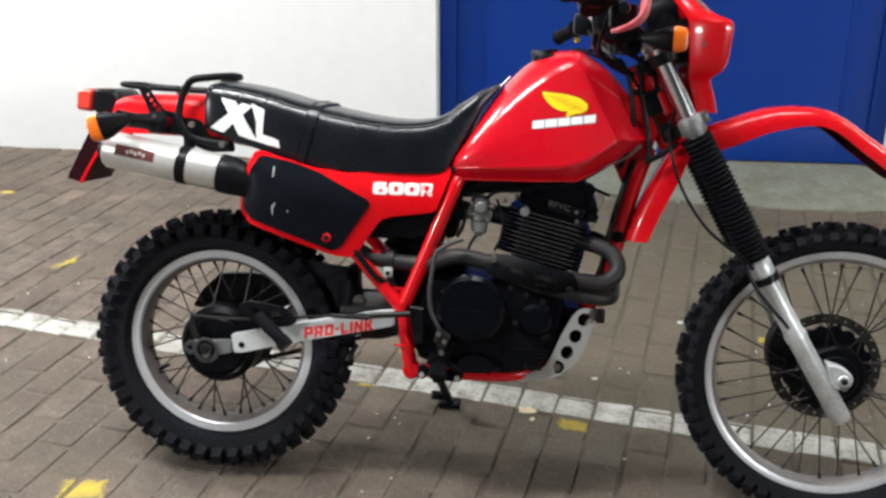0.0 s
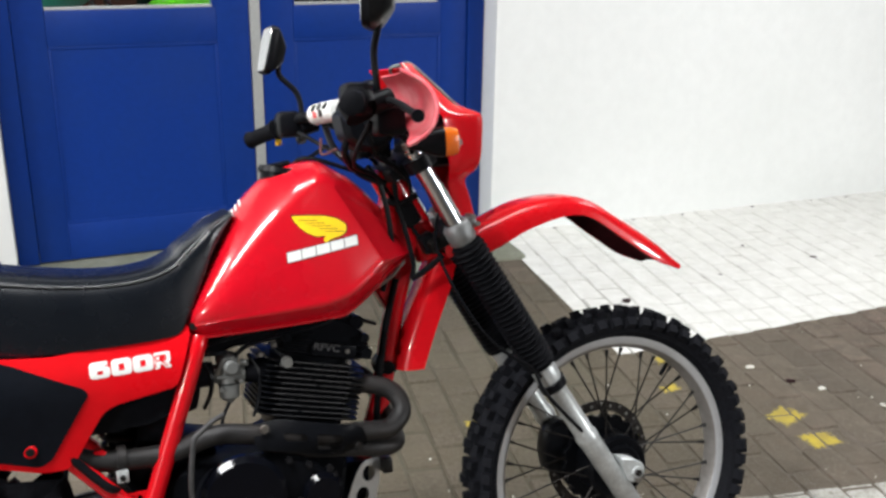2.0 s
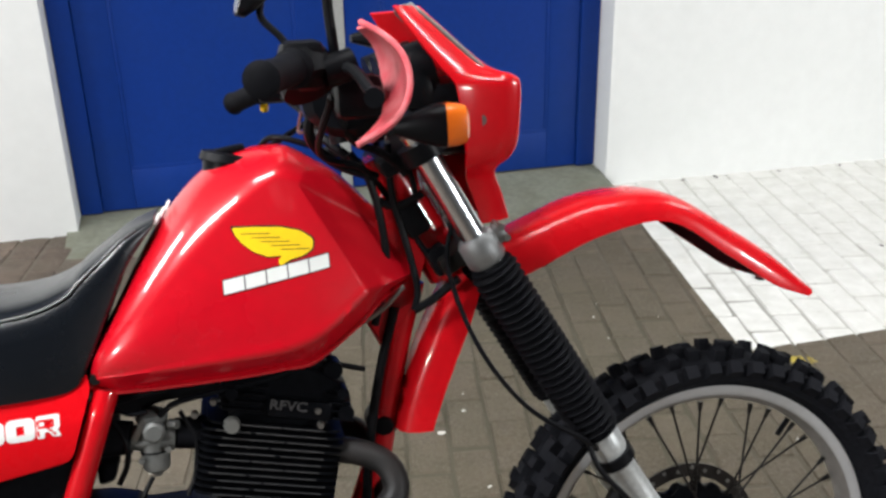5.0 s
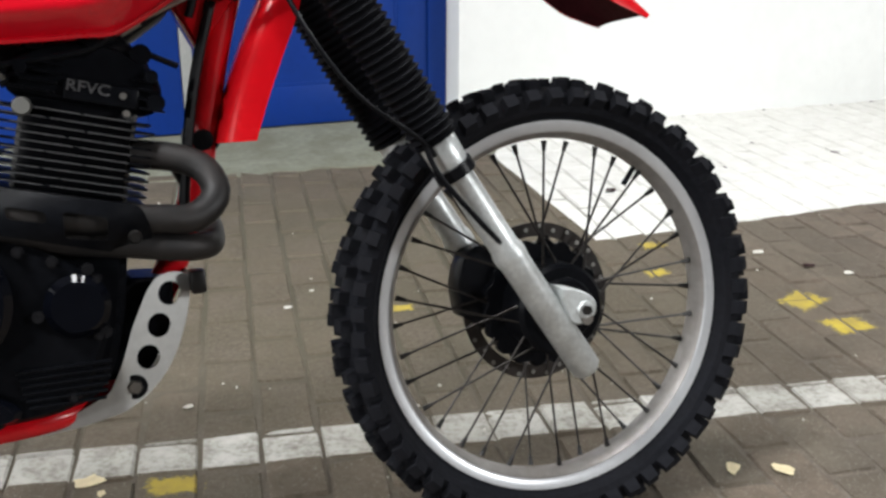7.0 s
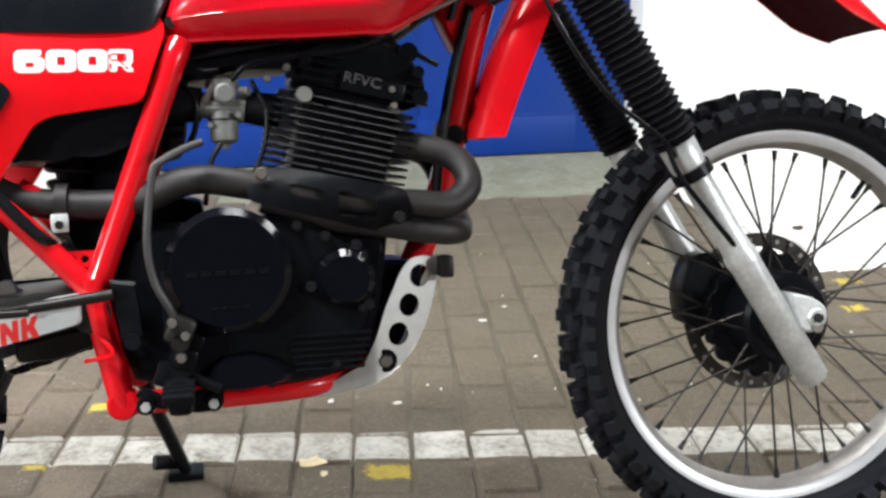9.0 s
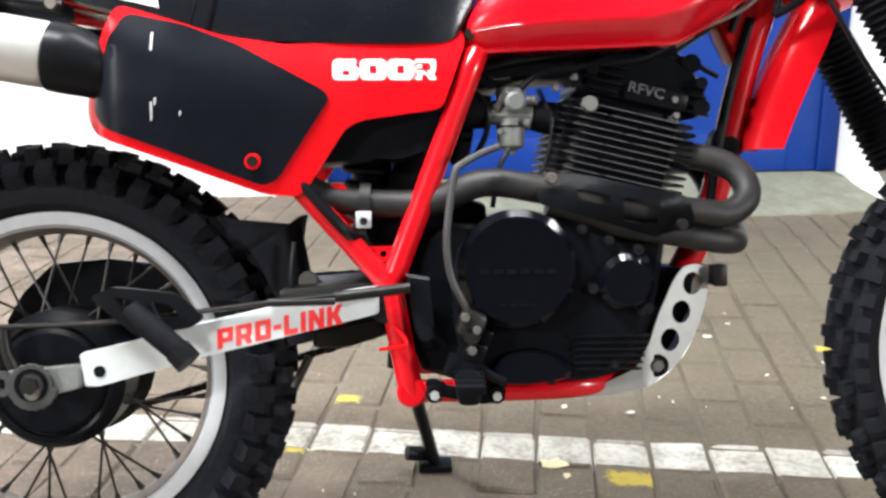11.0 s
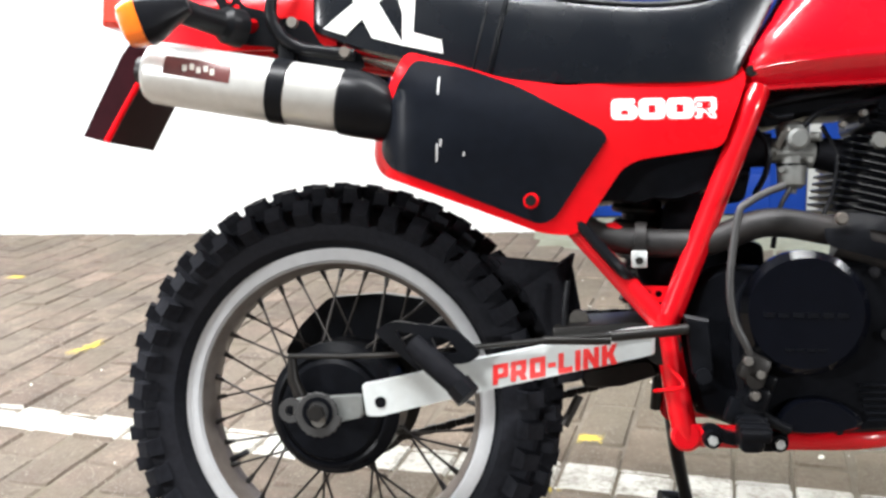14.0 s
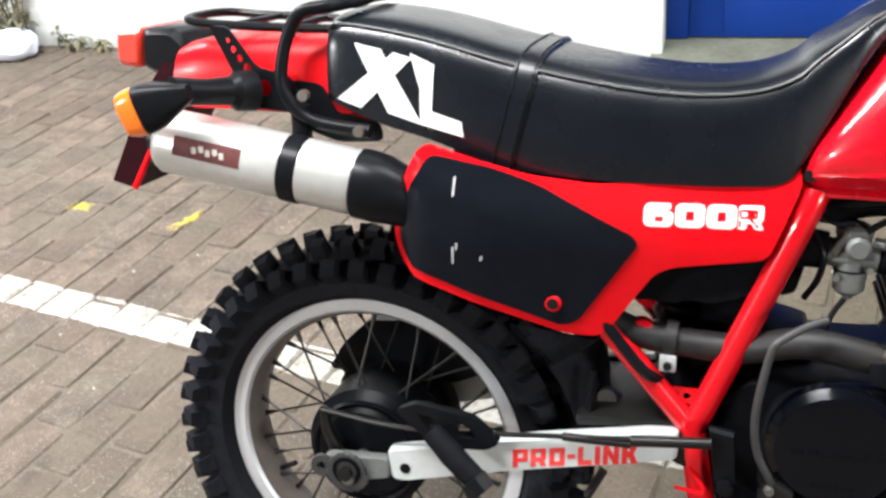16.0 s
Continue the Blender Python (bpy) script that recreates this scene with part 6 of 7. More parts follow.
for k in range(3):
    a = radians(70 + 120 * k)
    bm = B()
    tube(bm, [(0.757 + 0.044 * math.cos(a), -0.134, 0.447 + 0.044 * math.sin(a)), (0.757 + 0.044 * math.cos(a), -0.143, 0.447 + 0.044 * math.sin(a))], 0.007, 10)
    part("cover_bolt", bm, CASE_BOLT, engine)
bm = B()
prism(bm, rounded([(0.575, 0.325), (0.60, 0.355), (0.635, 0.363), (0.67, 0.350), (0.685, 0.328), (0.64, 0.318), (0.60, 0.318)], 30), -0.152, -0.13, 0.008)
part("lower_cover", bm, COVER_BLACK, engine)
for k in range(6):
    bm = B()
    z = 0.335 + 0.0085 * k
    block(bm, (0.735, -0.1375, z), (0.085 + 0.004 * k, 0.007, 0.0035), 0.001)
    part("case_rib", bm, ENGINE_BLACK, engine)
for x, z in ((0.55, 0.345), (0.56, 0.50), (0.70, 0.515), (0.78, 0.475), (0.777, 0.41), (0.742, 0.340), (0.66, 0.322), (0.735, 0.50)):
    bm = B()
    tube(bm, [(x, -0.133, z), (x, -0.139, z)], [0.0075, 0.0068], 12)
    tube(bm, [(x, -0.138, z), (x, -0.145, z)], [0.0048, 0.0042], 6)
    part("case_bolt", bm, CASE_BOLT, engine)
# cylinder leaning forward with its fins
TILT_M = Matrix.Translation((0.772, 0, 0.62)) @ Matrix.Rotation(radians(13), 4, "Y")
bm = B()
block(bm, (0, 0, 0), (0.135, 0.135, 0.20), 0.02)
bmesh.ops.transform(bm, matrix=TILT_M, verts=bm.verts)
part("cylinder", bm, ENGINE_BLACK, engine)
for k in range(11):
    z = -0.052 + 0.0099 * k
    wide = 0.090 if k < 10 else 0.084
    bm = B()
    outline = eased([(-wide - 0.012, -0.082), (wide, -0.082), (wide, 0.082), (-wide - 0.012, 0.082)], 0.02)
    skin(bm, [[(x, y, z - 0.0013) for x, y in outline], [(x, y, z + 0.0013) for x, y in outline]])
    bmesh.ops.transform(bm, matrix=TILT_M, verts=bm.verts)
    part("cooling_fin", bm, ENGINE_BLACK, engine)
    bm = B()
    rng_fin = random.Random(40 + k)
    x0, x1 = -wide + 0.005 + 0.02 * rng_fin.random(), wide - 0.018 - 0.02 * rng_fin.random()
    cut = x0 + (x1 - x0) * (0.3 + 0.4 * rng_fin.random())
    for a, b in ((x0, cut - 0.006 * rng_fin.random()), (cut + 0.002, x1)):
        block(bm, ((a + b) / 2, -0.0822, z + 0.0003), (b - a, 0.0012, 0.0013), 0.0)
    bmesh.ops.transform(bm, matrix=TILT_M, verts=bm.verts)
    part("fin_edge", bm, FIN_EDGE, engine, "bare worn edge of the fin")
bm = B()
prof = eased([(-0.085, 0.058), (0.085, 0.058), (0.094, 0.085), (0.080, 0.115), (0.03, 0.135), (-0.045, 0.13), (-0.085, 0.10)], 0.015)
prism(bm, prof, -0.075, 0.075, 0.012)
bmesh.ops.transform(bm, matrix=TILT_M, verts=bm.verts)
head = part("cylinder_head", bm, ENGINE_BLACK, engine)
bm = B()
block(bm, (0.022, -0.078, 0.075), (0.085, 0.012, 0.026), 0.004)
bmesh.ops.transform(bm, matrix=TILT_M, verts=bm.verts)
part("head_plate", bm, ENGINE_BLACK, engine)
bm = B()
prism(bm, eased([(-0.080, 0.112), (-0.05, 0.118), (0.045, 0.122), (0.075, 0.108), (0.070, 0.128), (0.035, 0.148), (-0.04, 0.146), (-0.075, 0.132)], 0.010), -0.064, 0.06, 0.010)
bmesh.ops.transform(bm, matrix=TILT_M, verts=bm.verts)
part("rocker_cover", bm, ENGINE_BLACK, engine)
for k in range(4):
    bm = B()
    block(bm, (-0.055 + 0.006 * k, -0.079, 0.068 + 0.011 * k), (0.05 - 0.008 * k, 0.010, 0.003), 0.001)
    bmesh.ops.transform(bm, matrix=TILT_M, verts=bm.verts)
    part("head_fin", bm, ENGINE_BLACK, engine)
    bm = B()
    block(bm, (0.082 - 0.004 * k, -0.076, 0.066 + 0.011 * k), (0.030, 0.012, 0.003), 0.001)
    bmesh.ops.transform(bm, matrix=TILT_M, verts=bm.verts)
    part("head_fin", bm, ENGINE_BLACK, engine)
for x, z in HEAD_SCREWS:
    bm = B()
    tube(bm, [(x, -0.078, z), (x, -0.0875, z)], [0.0052, 0.0042], 8)
    part("head_screw", bm, STEEL, engine, "small steel screw")
for pts, r, m in (([(0.838, -0.062, 0.760), (0.862, -0.064, 0.774)], 0.0065, STEEL), ([(0.870, -0.064, 0.778), (0.93, -0.062, 0.806), (0.965, -0.055, 0.835)], 0.0035, STEEL),
                  ([(0.56, -0.062, 0.722), (0.62, -0.075, 0.735), (0.70, -0.070, 0.748)], 0.0045, BLACK_PLASTIC), ([(0.70, -0.060, 0.705), (0.76, -0.072, 0.728), (0.84, -0.062, 0.742), (0.905, -0.040, 0.720)], 0.004, BLACK_PLASTIC)):
    bm = B()
    tube(bm, pts, r, 8, 12 if len(pts) > 2 else 0)
    part("cable", bm, m, engine)
letters("head_lettering", "RFVC", 0.0185, FIN_EDGE, engine, TILT_M @ pose(0.006, -0.0845, 0.079, 90, 0, 0), 0.0006, 0, 1.15, 0.0003, "bare cast lettering")
bm = B()
tube(bm, [(0.7205, -0.078, 0.679), (0.7205, -0.090, 0.679)], [0.0115, 0.0095], 18)
part("head_bolt", bm, CARB, engine, "round silver head plug")
for x, y, z, r in ((-0.06, -0.07, 0.125, 0.012), (0.0, -0.068, 0.14, 0.012), (0.06, -0.06, 0.13, 0.013), (0.085, -0.07, 0.075, 0.011), (-0.07, -0.078, 0.09, 0.008), (0.075, -0.078, 0.105, 0.008)):
    bm = B()
    tube(bm, [TILT_M @ Vector((x, y + 0.02, z)), TILT_M @ Vector((x, y - 0.012, z))], r, 12)
    part("valve_cap", bm, ENGINE_BLACK, engine)
# carburettor and inlet
carb = group_part("carburettor", engine, "grey alloy carburettor")
bm = B()
tube(bm, [(0.618, -0.055, 0.665), (0.618, -0.055, 0.70)], [0.020, 0.024], 20)
tube(bm, [(0.618, -0.055, 0.612), (0.618, -0.055, 0.618), (0.618, -0.055, 0.65), (0.618, -0.055, 0.668)], [0.014, 0.021, 0.023, 0.020], 20)
tube(bm, [(0.585, -0.055, 0.672), (0.65, -0.055, 0.662)], 0.020, 18)
part("carburettor_body", bm, CARB, carb)
for pts, r, sides in (([(0.622, -0.072, 0.686), (0.622, -0.088, 0.686), (0.622, -0.092, 0.686)], [0.0165, 0.0165, 0.012], 18), ([(0.618, -0.055, 0.604), (0.618, -0.055, 0.613)], [0.007, 0.009], 6),
                      ([(0.618, -0.055, 0.698), (0.618, -0.055, 0.708), (0.618, -0.055, 0.716)], [0.025, 0.025, 0.012], 18), ([(0.640, -0.078, 0.655), (0.640, -0.084, 0.655)], [0.005, 0.005], 8),
                      ([(0.598, -0.074, 0.640), (0.598, -0.082, 0.640)], [0.0045, 0.0045], 8), ([(0.645, -0.066, 0.690), (0.657, -0.074, 0.690)], [0.009, 0.007], 10)):
    bm = B()
    tube(bm, pts, r, sides)
    part("carburettor_cap", bm, CARB, carb)
bm = B()
block(bm, (0.600, -0.076, 0.690), (0.010, 0.006, 0.036), 0.002, Matrix.Rotation(0.5, 3, "Y"))
part("throttle_arm", bm, STEEL, carb)
bm = B()
block(bm, (0.618, -0.055, 0.6655), (0.056, 0.044, 0.006), 0.002)
part("bowl_flange", bm, CARB, carb)
bm = B()
lathe(bm, [(0.018, 0), (0.018, 0.003), (0.024, 0.003), (0.024, 0)], (0, 0, 0), 20)
bmesh.ops.transform(bm, matrix=Matrix.Translation((0.618, -0.055, 0.647)) @ Matrix.Rotation(radians(90), 4, "X"), verts=bm.verts)
part("bowl_gasket", bm, BLACK_PLASTIC, carb)
bm = B()
tube(bm, [(0.65, -0.05, 0.668), (0.70, -0.04, 0.66)], [0.024, 0.028], 16)
part("inlet_rubber", bm, SOFT_RUBBER, carb)
bm = B()
tube(bm, [(0.585, -0.055, 0.672), (0.54, -0.05, 0.675), (0.50, -0.04, 0.67)], [0.026, 0.03, 0.034], 16)
part("inlet_rubber", bm, SOFT_RUBBER, carb)
bm = B()
tube(bm, [(0.63, -0.07, 0.705), (0.66, -0.085, 0.73), (0.74, -0.085, 0.742), (0.83, -0.08, 0.755), (0.90, -0.06, 0.79)], 0.005, 8, 20)
part("throttle_cable", bm, BLACK_PLASTIC, carb)
bm = B()
tube(bm, [(0.612, -0.08, 0.612), (0.595, -0.085, 0.58), (0.585, -0.085, 0.52)], 0.004, 8, 12)
part("overflow_hose", bm, BLACK_PLASTIC, carb)
CARB_AT = Vector((0.621, -0.06, 0.662))
carb.matrix_local = Matrix.Translation(CARB_AT) @ Matrix.Scale(0.84, 4) @ Matrix.Translation(-CARB_AT)
# dark filler blocks added to close gaps inside the frame and behind the carburettor
bm = B()
prism(bm, eased([(0.455, 0.590), (0.505, 0.690), (0.515, 0.610), (0.485, 0.510), (0.462, 0.455), (0.448, 0.455), (0.420, 0.505), (0.420, 0.540), (0.450, 0.555)], 0.008), -0.050, 0.060, 0.006)
part("dark_frame_filler", bm, ENGINE_BLACK, engine)
bm = B()
prism(bm, eased([(0.470, 0.490), (0.470, 0.548), (0.500, 0.562), (0.548, 0.558), (0.585, 0.548), (0.590, 0.500)], 0.008), -0.045, 0.06, 0.006)
part("dark_case_filler", bm, ENGINE_BLACK, engine)
bm = B()
prism(bm, eased([(0.540, 0.600), (0.538, 0.700), (0.572, 0.705), (0.570, 0.640), (0.562, 0.605)], 0.008), -0.040, 0.02, 0.006)
part("dark_intake_filler", bm, SOFT_RUBBER, engine)
for pts, r in (([(0.565, -0.060, 0.705), (0.585, -0.075, 0.672), (0.583, -0.072, 0.640), (0.570, -0.066, 0.612)], 0.004), ([(0.655, -0.060, 0.700), (0.672, -0.066, 0.660), (0.668, -0.066, 0.615), (0.655, -0.070, 0.585)], 0.0032), ([(0.560, -0.07, 0.735), (0.590, -0.08, 0.712), (0.615, -0.082, 0.712)], 0.0032)):
    bm = B()
    tube(bm, pts, r, 8, 16)
    part("cable", bm, BLACK_PLASTIC, engine)
# airbox under the seat, in a darker black that puts its shade into the colour
bm = B()
prism(bm, eased([(0.16, 0.75), (0.545, 0.755), (0.535, 0.665), (0.515, 0.618), (0.470, 0.604), (0.440, 0.607), (0.425, 0.600), (0.395, 0.603), (0.345, 0.598), (0.30, 0.62), (0.18, 0.66)], 0.02), -0.098, 0.098, 0.012)
part("airbox", bm, ENGINE_BLACK, bike, "black plastic airbox under the seat")
# Plain dark block added for the black clutter under the tank.
bm = B()
prism(bm, eased([(0.555, 0.705), (0.585, 0.698), (0.63, 0.712), (0.70, 0.716), (0.78, 0.735), (0.845, 0.748), (0.90, 0.785), (0.93, 0.83), (0.80, 0.80), (0.57, 0.775)], 0.01), -0.052, 0.06, 0.008)
part("dark_tank_filler", bm, BLACK_PLASTIC, bike, "dark filler block standing in for the clutter under the tank")
# kick start lever
bm = B()
tube(bm, [(0.592, -0.150, 0.620), (0.57, -0.156, 0.612), (0.545, -0.168, 0.598), (0.535, -0.172, 0.585), (0.525, -0.174, 0.51), (0.530, -0.172, 0.46), (0.546, -0.168, 0.425), (0.553, -0.160, 0.408)], 0.0047, 12, 40)
kick = part("kick_starter", bm, KICK, bike, "grey steel kick-start lever")
bm = B()
block(bm, (0.556, -0.155, 0.398), (0.034, 0.03, 0.036), 0.008, Matrix.Rotation(0.4, 3, "Y"))
tube(bm, [(0.556, -0.125, 0.385), (0.556, -0.170, 0.385)], 0.011, 14)
part("kick_boss", bm, DARK_STEEL, kick)
for c, size, r in (((0.560, -0.152, 0.362), (0.030, 0.022, 0.028), 0.006), ((0.535, -0.150, 0.345), (0.022, 0.020, 0.030), 0.005), ((0.575, -0.148, 0.380), (0.016, 0.016, 0.02), 0.004)):
    bm = B()
    block(bm, c, size, r, Matrix.Rotation(0.3, 3, "Y"))
    part("kick_casting", bm, ENGINE_BLACK, kick)
for x, z in ((0.548, 0.408), (0.562, 0.392), (0.556, 0.366)):
    bm = B()
    tube(bm, [(x, -0.166, z), (x, -0.173, z)], [0.007, 0.005], 8)
    part("kick_bolt", bm, STEEL, kick)
# footrest and brake pedal
rest_part = group_part("footrest", bike, "black footrest bracket with two steel bolts")
bm = B()
plate(bm, eased([(0.495, 0.318), (0.52, 0.300), (0.57, 0.290), (0.60, 0.292), (0.604, 0.312), (0.57, 0.316), (0.53, 0.312), (0.51, 0.325)], 0.008), lambda x, z: -0.130, 0.012, 0.015)
part("footrest_bracket", bm, BLACK_PLASTIC, rest_part)
for x, z in ((0.510, 0.305), (0.590, 0.303)):
    bm = B()
    tube(bm, [(x, -0.128, z), (x, -0.141, z)], [0.0125, 0.0105], 16)
    collar = part("footrest_collar", bm, ENGINE_BLACK, rest_part)
    bm = B()
    tube(bm, [(x, -0.14, z), (x, -0.147, z)], 0.0062, 6)
    part("footrest_bolt", bm, ALLOY, collar, "bright steel bolt")
bm = B()
block(bm, (0.552, -0.175, 0.330), (0.036, 0.065, 0.014), 0.004, Matrix.Rotation(0.25, 3, "X"))
peg_body = part("footpeg", bm, ENGINE_BLACK, rest_part, "serrated steel footpeg")
bm = B()
block(bm, (0.552, -0.155, 0.320), (0.03, 0.05, 0.045), 0.008)
part("peg_hinge", bm, ENGINE_BLACK, rest_part)
for k in range(4):
    bm = B()
    block(bm, (0.552, -0.153 - 0.015 * k, 0.340 - 0.0035 * k), (0.037, 0.004, 0.008), 0.001)
    part("peg_tooth", bm, ENGINE_BLACK, peg_body)
bm = B()
tube(bm, [(0.555, -0.145, 0.355), (0.575, -0.150, 0.335), (0.60, -0.15, 0.322)], 0.007, 10, 10)
tube(bm, [(0.555, -0.12, 0.355), (0.555, -0.16, 0.355)], 0.016, 14)
part("brake_pedal", bm, BLACK_PLASTIC, bike, "dark steel rear brake pedal")
bm = B()
prism(bm, [(0.475, 0.46), (0.505, 0.455), (0.512, 0.39), (0.50, 0.372), (0.486, 0.385)], -0.132, -0.118, 0.004)
tube(bm, [(0.499, -0.13, 0.384), (0.499, -0.14, 0.384)], 0.010, 12)
part("brake_link", bm, BLACK_PLASTIC, bike)
# skid plate
bm = B()
holes = [[(x + 0.0145 * math.cos(a), z + 0.0155 * math.sin(a)) for a in (2 * math.pi * k / 18 for k in range(18))] for x, z in ((0.866, 0.437), (0.849, 0.399), (0.832, 0.362))]
plate(bm, eased([(0.692, 0.296), (0.735, 0.304), (0.783, 0.327), (0.800, 0.360), (0.815, 0.400), (0.838, 0.445), (0.852, 0.461), (0.872, 0.464), (0.894, 0.458), (0.889, 0.416), (0.870, 0.364), (0.842, 0.326), (0.800, 0.301), (0.745, 0.290), (0.696, 0.287)], 0.008),
      lambda x, z: -0.090 + 0.42 * max(0, x - 0.80), 0.003, 0.009, holes)
skid = part("skid_plate", bm, SKID, bike, "bare alloy skid plate with round holes")
bm = B()
rings = []
for k, (x, z) in enumerate([(v.x, v.z) for v in spline([(0.692, 0, 0.290), (0.745, 0, 0.291), (0.800, 0, 0.302), (0.842, 0, 0.327), (0.870, 0, 0.365), (0.889, 0, 0.416), (0.894, 0, 0.458)], 20)]):
    w = 0.089 - 0.42 * max(0, x - 0.80)
    rings.append([(x, -w, z), (x, w, z), (x - 0.002, w, z + 0.003), (x - 0.002, -w, z + 0.003)])
skin(bm, rings)
part("skid_pan", bm, SKID, skid)
bm = B()
tube(bm, [(0.812, -0.0860, 0.329), (0.812, -0.0872, 0.329)], 0.0155, 20)
part("skid_recess", bm, BLACK_PLASTIC, skid)
bm = B()
tube(bm, [(0.812, -0.0865, 0.329), (0.812, -0.092, 0.329)], [0.010, 0.008], 6)
part("skid_bolt", bm, STEEL, skid)
bm = B()
prism(bm, eased([(0.76, 0.305), (0.80, 0.312), (0.84, 0.345), (0.868, 0.40), (0.874, 0.455), (0.82, 0.46), (0.78, 0.40)], 0.01), -0.050, 0.050, 0.006)
part("crankcase_nose", bm, ENGINE_BLACK, engine)
bm = B()
block(bm, (0.902, -0.06, 0.448), (0.02, 0.03, 0.03), 0.004)
part("skid_tab", bm, DARK_STEEL, skid)

# ---- swinging arm, chain, brake rod ----
swing = group_part("swinging_arm", bike, "silver painted swinging arm")
for s in (-1, 1):
    bm = B()
    lo, hi = (-0.128, -0.104) if s < 0 else (0.104, 0.128)
    prism(bm, eased([(0.060, 0.362), (0.128, 0.377), (0.190, 0.394), (0.300, 0.418), (0.407, 0.440), (0.44, 0.444), (0.44, 0.409), (0.425, 0.405), (0.225, 0.358), (0.083, 0.320), (0.066, 0.320)], 0.004), lo, hi, 0.004)
    part("arm", bm, SILVER_PAINT, swing)
    bm = B()
    prism(bm, eased([(-0.035, 0.340), (0.01, 0.344), (0.060, 0.348), (0.062, 0.318), (0.0, 0.304), (-0.035, 0.310)], 0.006), lo + 0.003, hi - 0.003, 0.003)
    part("axle_slot_plate", bm, CARB, swing, "beige worn axle plate")
    bm = B()
    pts = [(r * math.cos(a), r * math.sin(a)) for a, r in ((2 * math.pi * k / 40, 0.026 + 0.006 * (k / 40) + (0.0018 if k % 2 else 0)) for k in range(40))]
    y = lo if s < 0 else hi
    prism(bm, [(x + 0.002, z + 0.323) for x, z in pts], y - 0.005, y + 0.001 if s < 0 else y + 0.005, 0.001)
    part("chain_adjuster", bm, KICK, swing, "snail-cam chain adjuster")
    bm = B()
    lathe(bm, [(0.007, y - 0.004), (0.007, y + 0.004), (0.016, y + 0.004), (0.016, y - 0.004)], (-0.036, 0, 0.326), 20)
    part("adjuster_stop", bm, KICK, swing)
    bm = B()
    lathe(bm, [(0.015, y - 0.006 if s < 0 else y + 0.004), (0.015, y - 0.004 if s < 0 else y + 0.006), (0.021, y - 0.004 if s < 0 else y + 0.006), (0.021, y - 0.006 if s < 0 else y + 0.004)], (0.002, 0, 0.325), 24)
    part("axle_washer", bm, ENGINE_BLACK, swing)
    bm = B()
    tube(bm, [(0.002, y - 0.008 * (1 if s < 0 else -1), 0.325), (0.002, y + s * 0.016, 0.325)], 0.0115, 6)
    part("axle_nut", bm, DARK_STEEL, swing)
bm = B()
tube(bm, [(0.086, -0.126, 0.340), (0.086, -0.1295, 0.340)], 0.0075, 14)
part("arm_hole", bm, BLACK_PLASTIC, swing)
bm = B()
tube(bm, [(0.45, -0.115, 0.418), (0.45, 0.115, 0.418)], 0.024, 18)
tube(bm, [(0.38, -0.105, 0.415), (0.36, 0.0, 0.405), (0.38, 0.105, 0.415)], 0.022, 14, 16)
part("arm_pivot", bm, DARK_STEEL, swing)
bm = B()
block(bm, (0.375, 0, 0.436), (0.13, 0.205, 0.016), 0.005, Matrix.Rotation(radians(-4), 3, "Y"))
part("arm_bridge", bm, DARK_STEEL, swing, "dark cast bridge of the swinging arm")
block_word("arm_lettering", "PRO-LINK", lambda u, v: (0.2345 + 0.1590 * u, 0.3655 + 0.1590 * u * 0.196 + 0.0262 * v), lambda x, z: -0.1286, RED_DECAL, swing, "red printed letter", 0.165)
peg = group_part("passenger_peg", bike, "black passenger peg bracket")
bm = B()
plate(bm, eased([(0.080, 0.436), (0.108, 0.449), (0.186, 0.440), (0.222, 0.408), (0.205, 0.396), (0.150, 0.390), (0.140, 0.384)], 0.008), lambda x, z: -0.146, 0.012, 0.012,
      [eased([(0.108, 0.437), (0.135, 0.432), (0.145, 0.408), (0.132, 0.402)], 0.006), eased([(0.155, 0.430), (0.178, 0.427), (0.192, 0.410), (0.165, 0.408)], 0.006)])
part("peg_bracket", bm, BLACK_PLASTIC, peg)
bm = B()
tube(bm, [(0.135, -0.162, 0.422), (0.165, -0.172, 0.398), (0.202, -0.180, 0.368)], [0.014, 0.016, 0.015], 12)
part("peg_rubber", bm, SOFT_RUBBER, peg)
bm = B()
tube(bm, [(0.196, -0.182, 0.374), (0.210, -0.186, 0.360)], 0.018, 8)
part("peg_end", bm, BLACK_PLASTIC, peg)
bm = B()
tube(bm, [(-0.048, -0.095, 0.394), (0.10, -0.13, 0.403), (0.30, -0.138, 0.426), (0.42, -0.138, 0.438)], 0.0035, 8, 20)
rod = part("brake_rod", bm, DARK_STEEL, bike, "thin steel rear brake rod")
bm = B()
tube(bm, [(0.300, -0.138, 0.426), (0.385, -0.137, 0.427)], 0.0055, 12)
part("rod_sleeve", bm, DARK_STEEL, rod)
bm = B()
tube(bm, [(0.385, -0.137, 0.432), (0.480, -0.138, 0.443)], 0.0070, 12)
part("rod_sleeve", bm, DARK_STEEL, rod)
bm = B()
tube(bm, [(0.05, 0.085, 0.44), (0.12, 0.075, 0.415), (0.3, 0.05, 0.40)], 0.006, 8, 12)
part("brake_hose", bm, BLACK_PLASTIC, bike)
bm = B()
plate(bm, eased([(-0.107, 0.375), (-0.081, 0.420), (-0.037, 0.463), (0.045, 0.470), (0.11, 0.462), (0.24, 0.455), (0.24, 0.425), (0.155, 0.40), (0.10, 0.375), (0.0, 0.365)], 0.01), lambda x, z: 0.070, 0.03, 0.02)
part("chain_guard", bm, BLACK_PLASTIC, bike, "black chain guard")
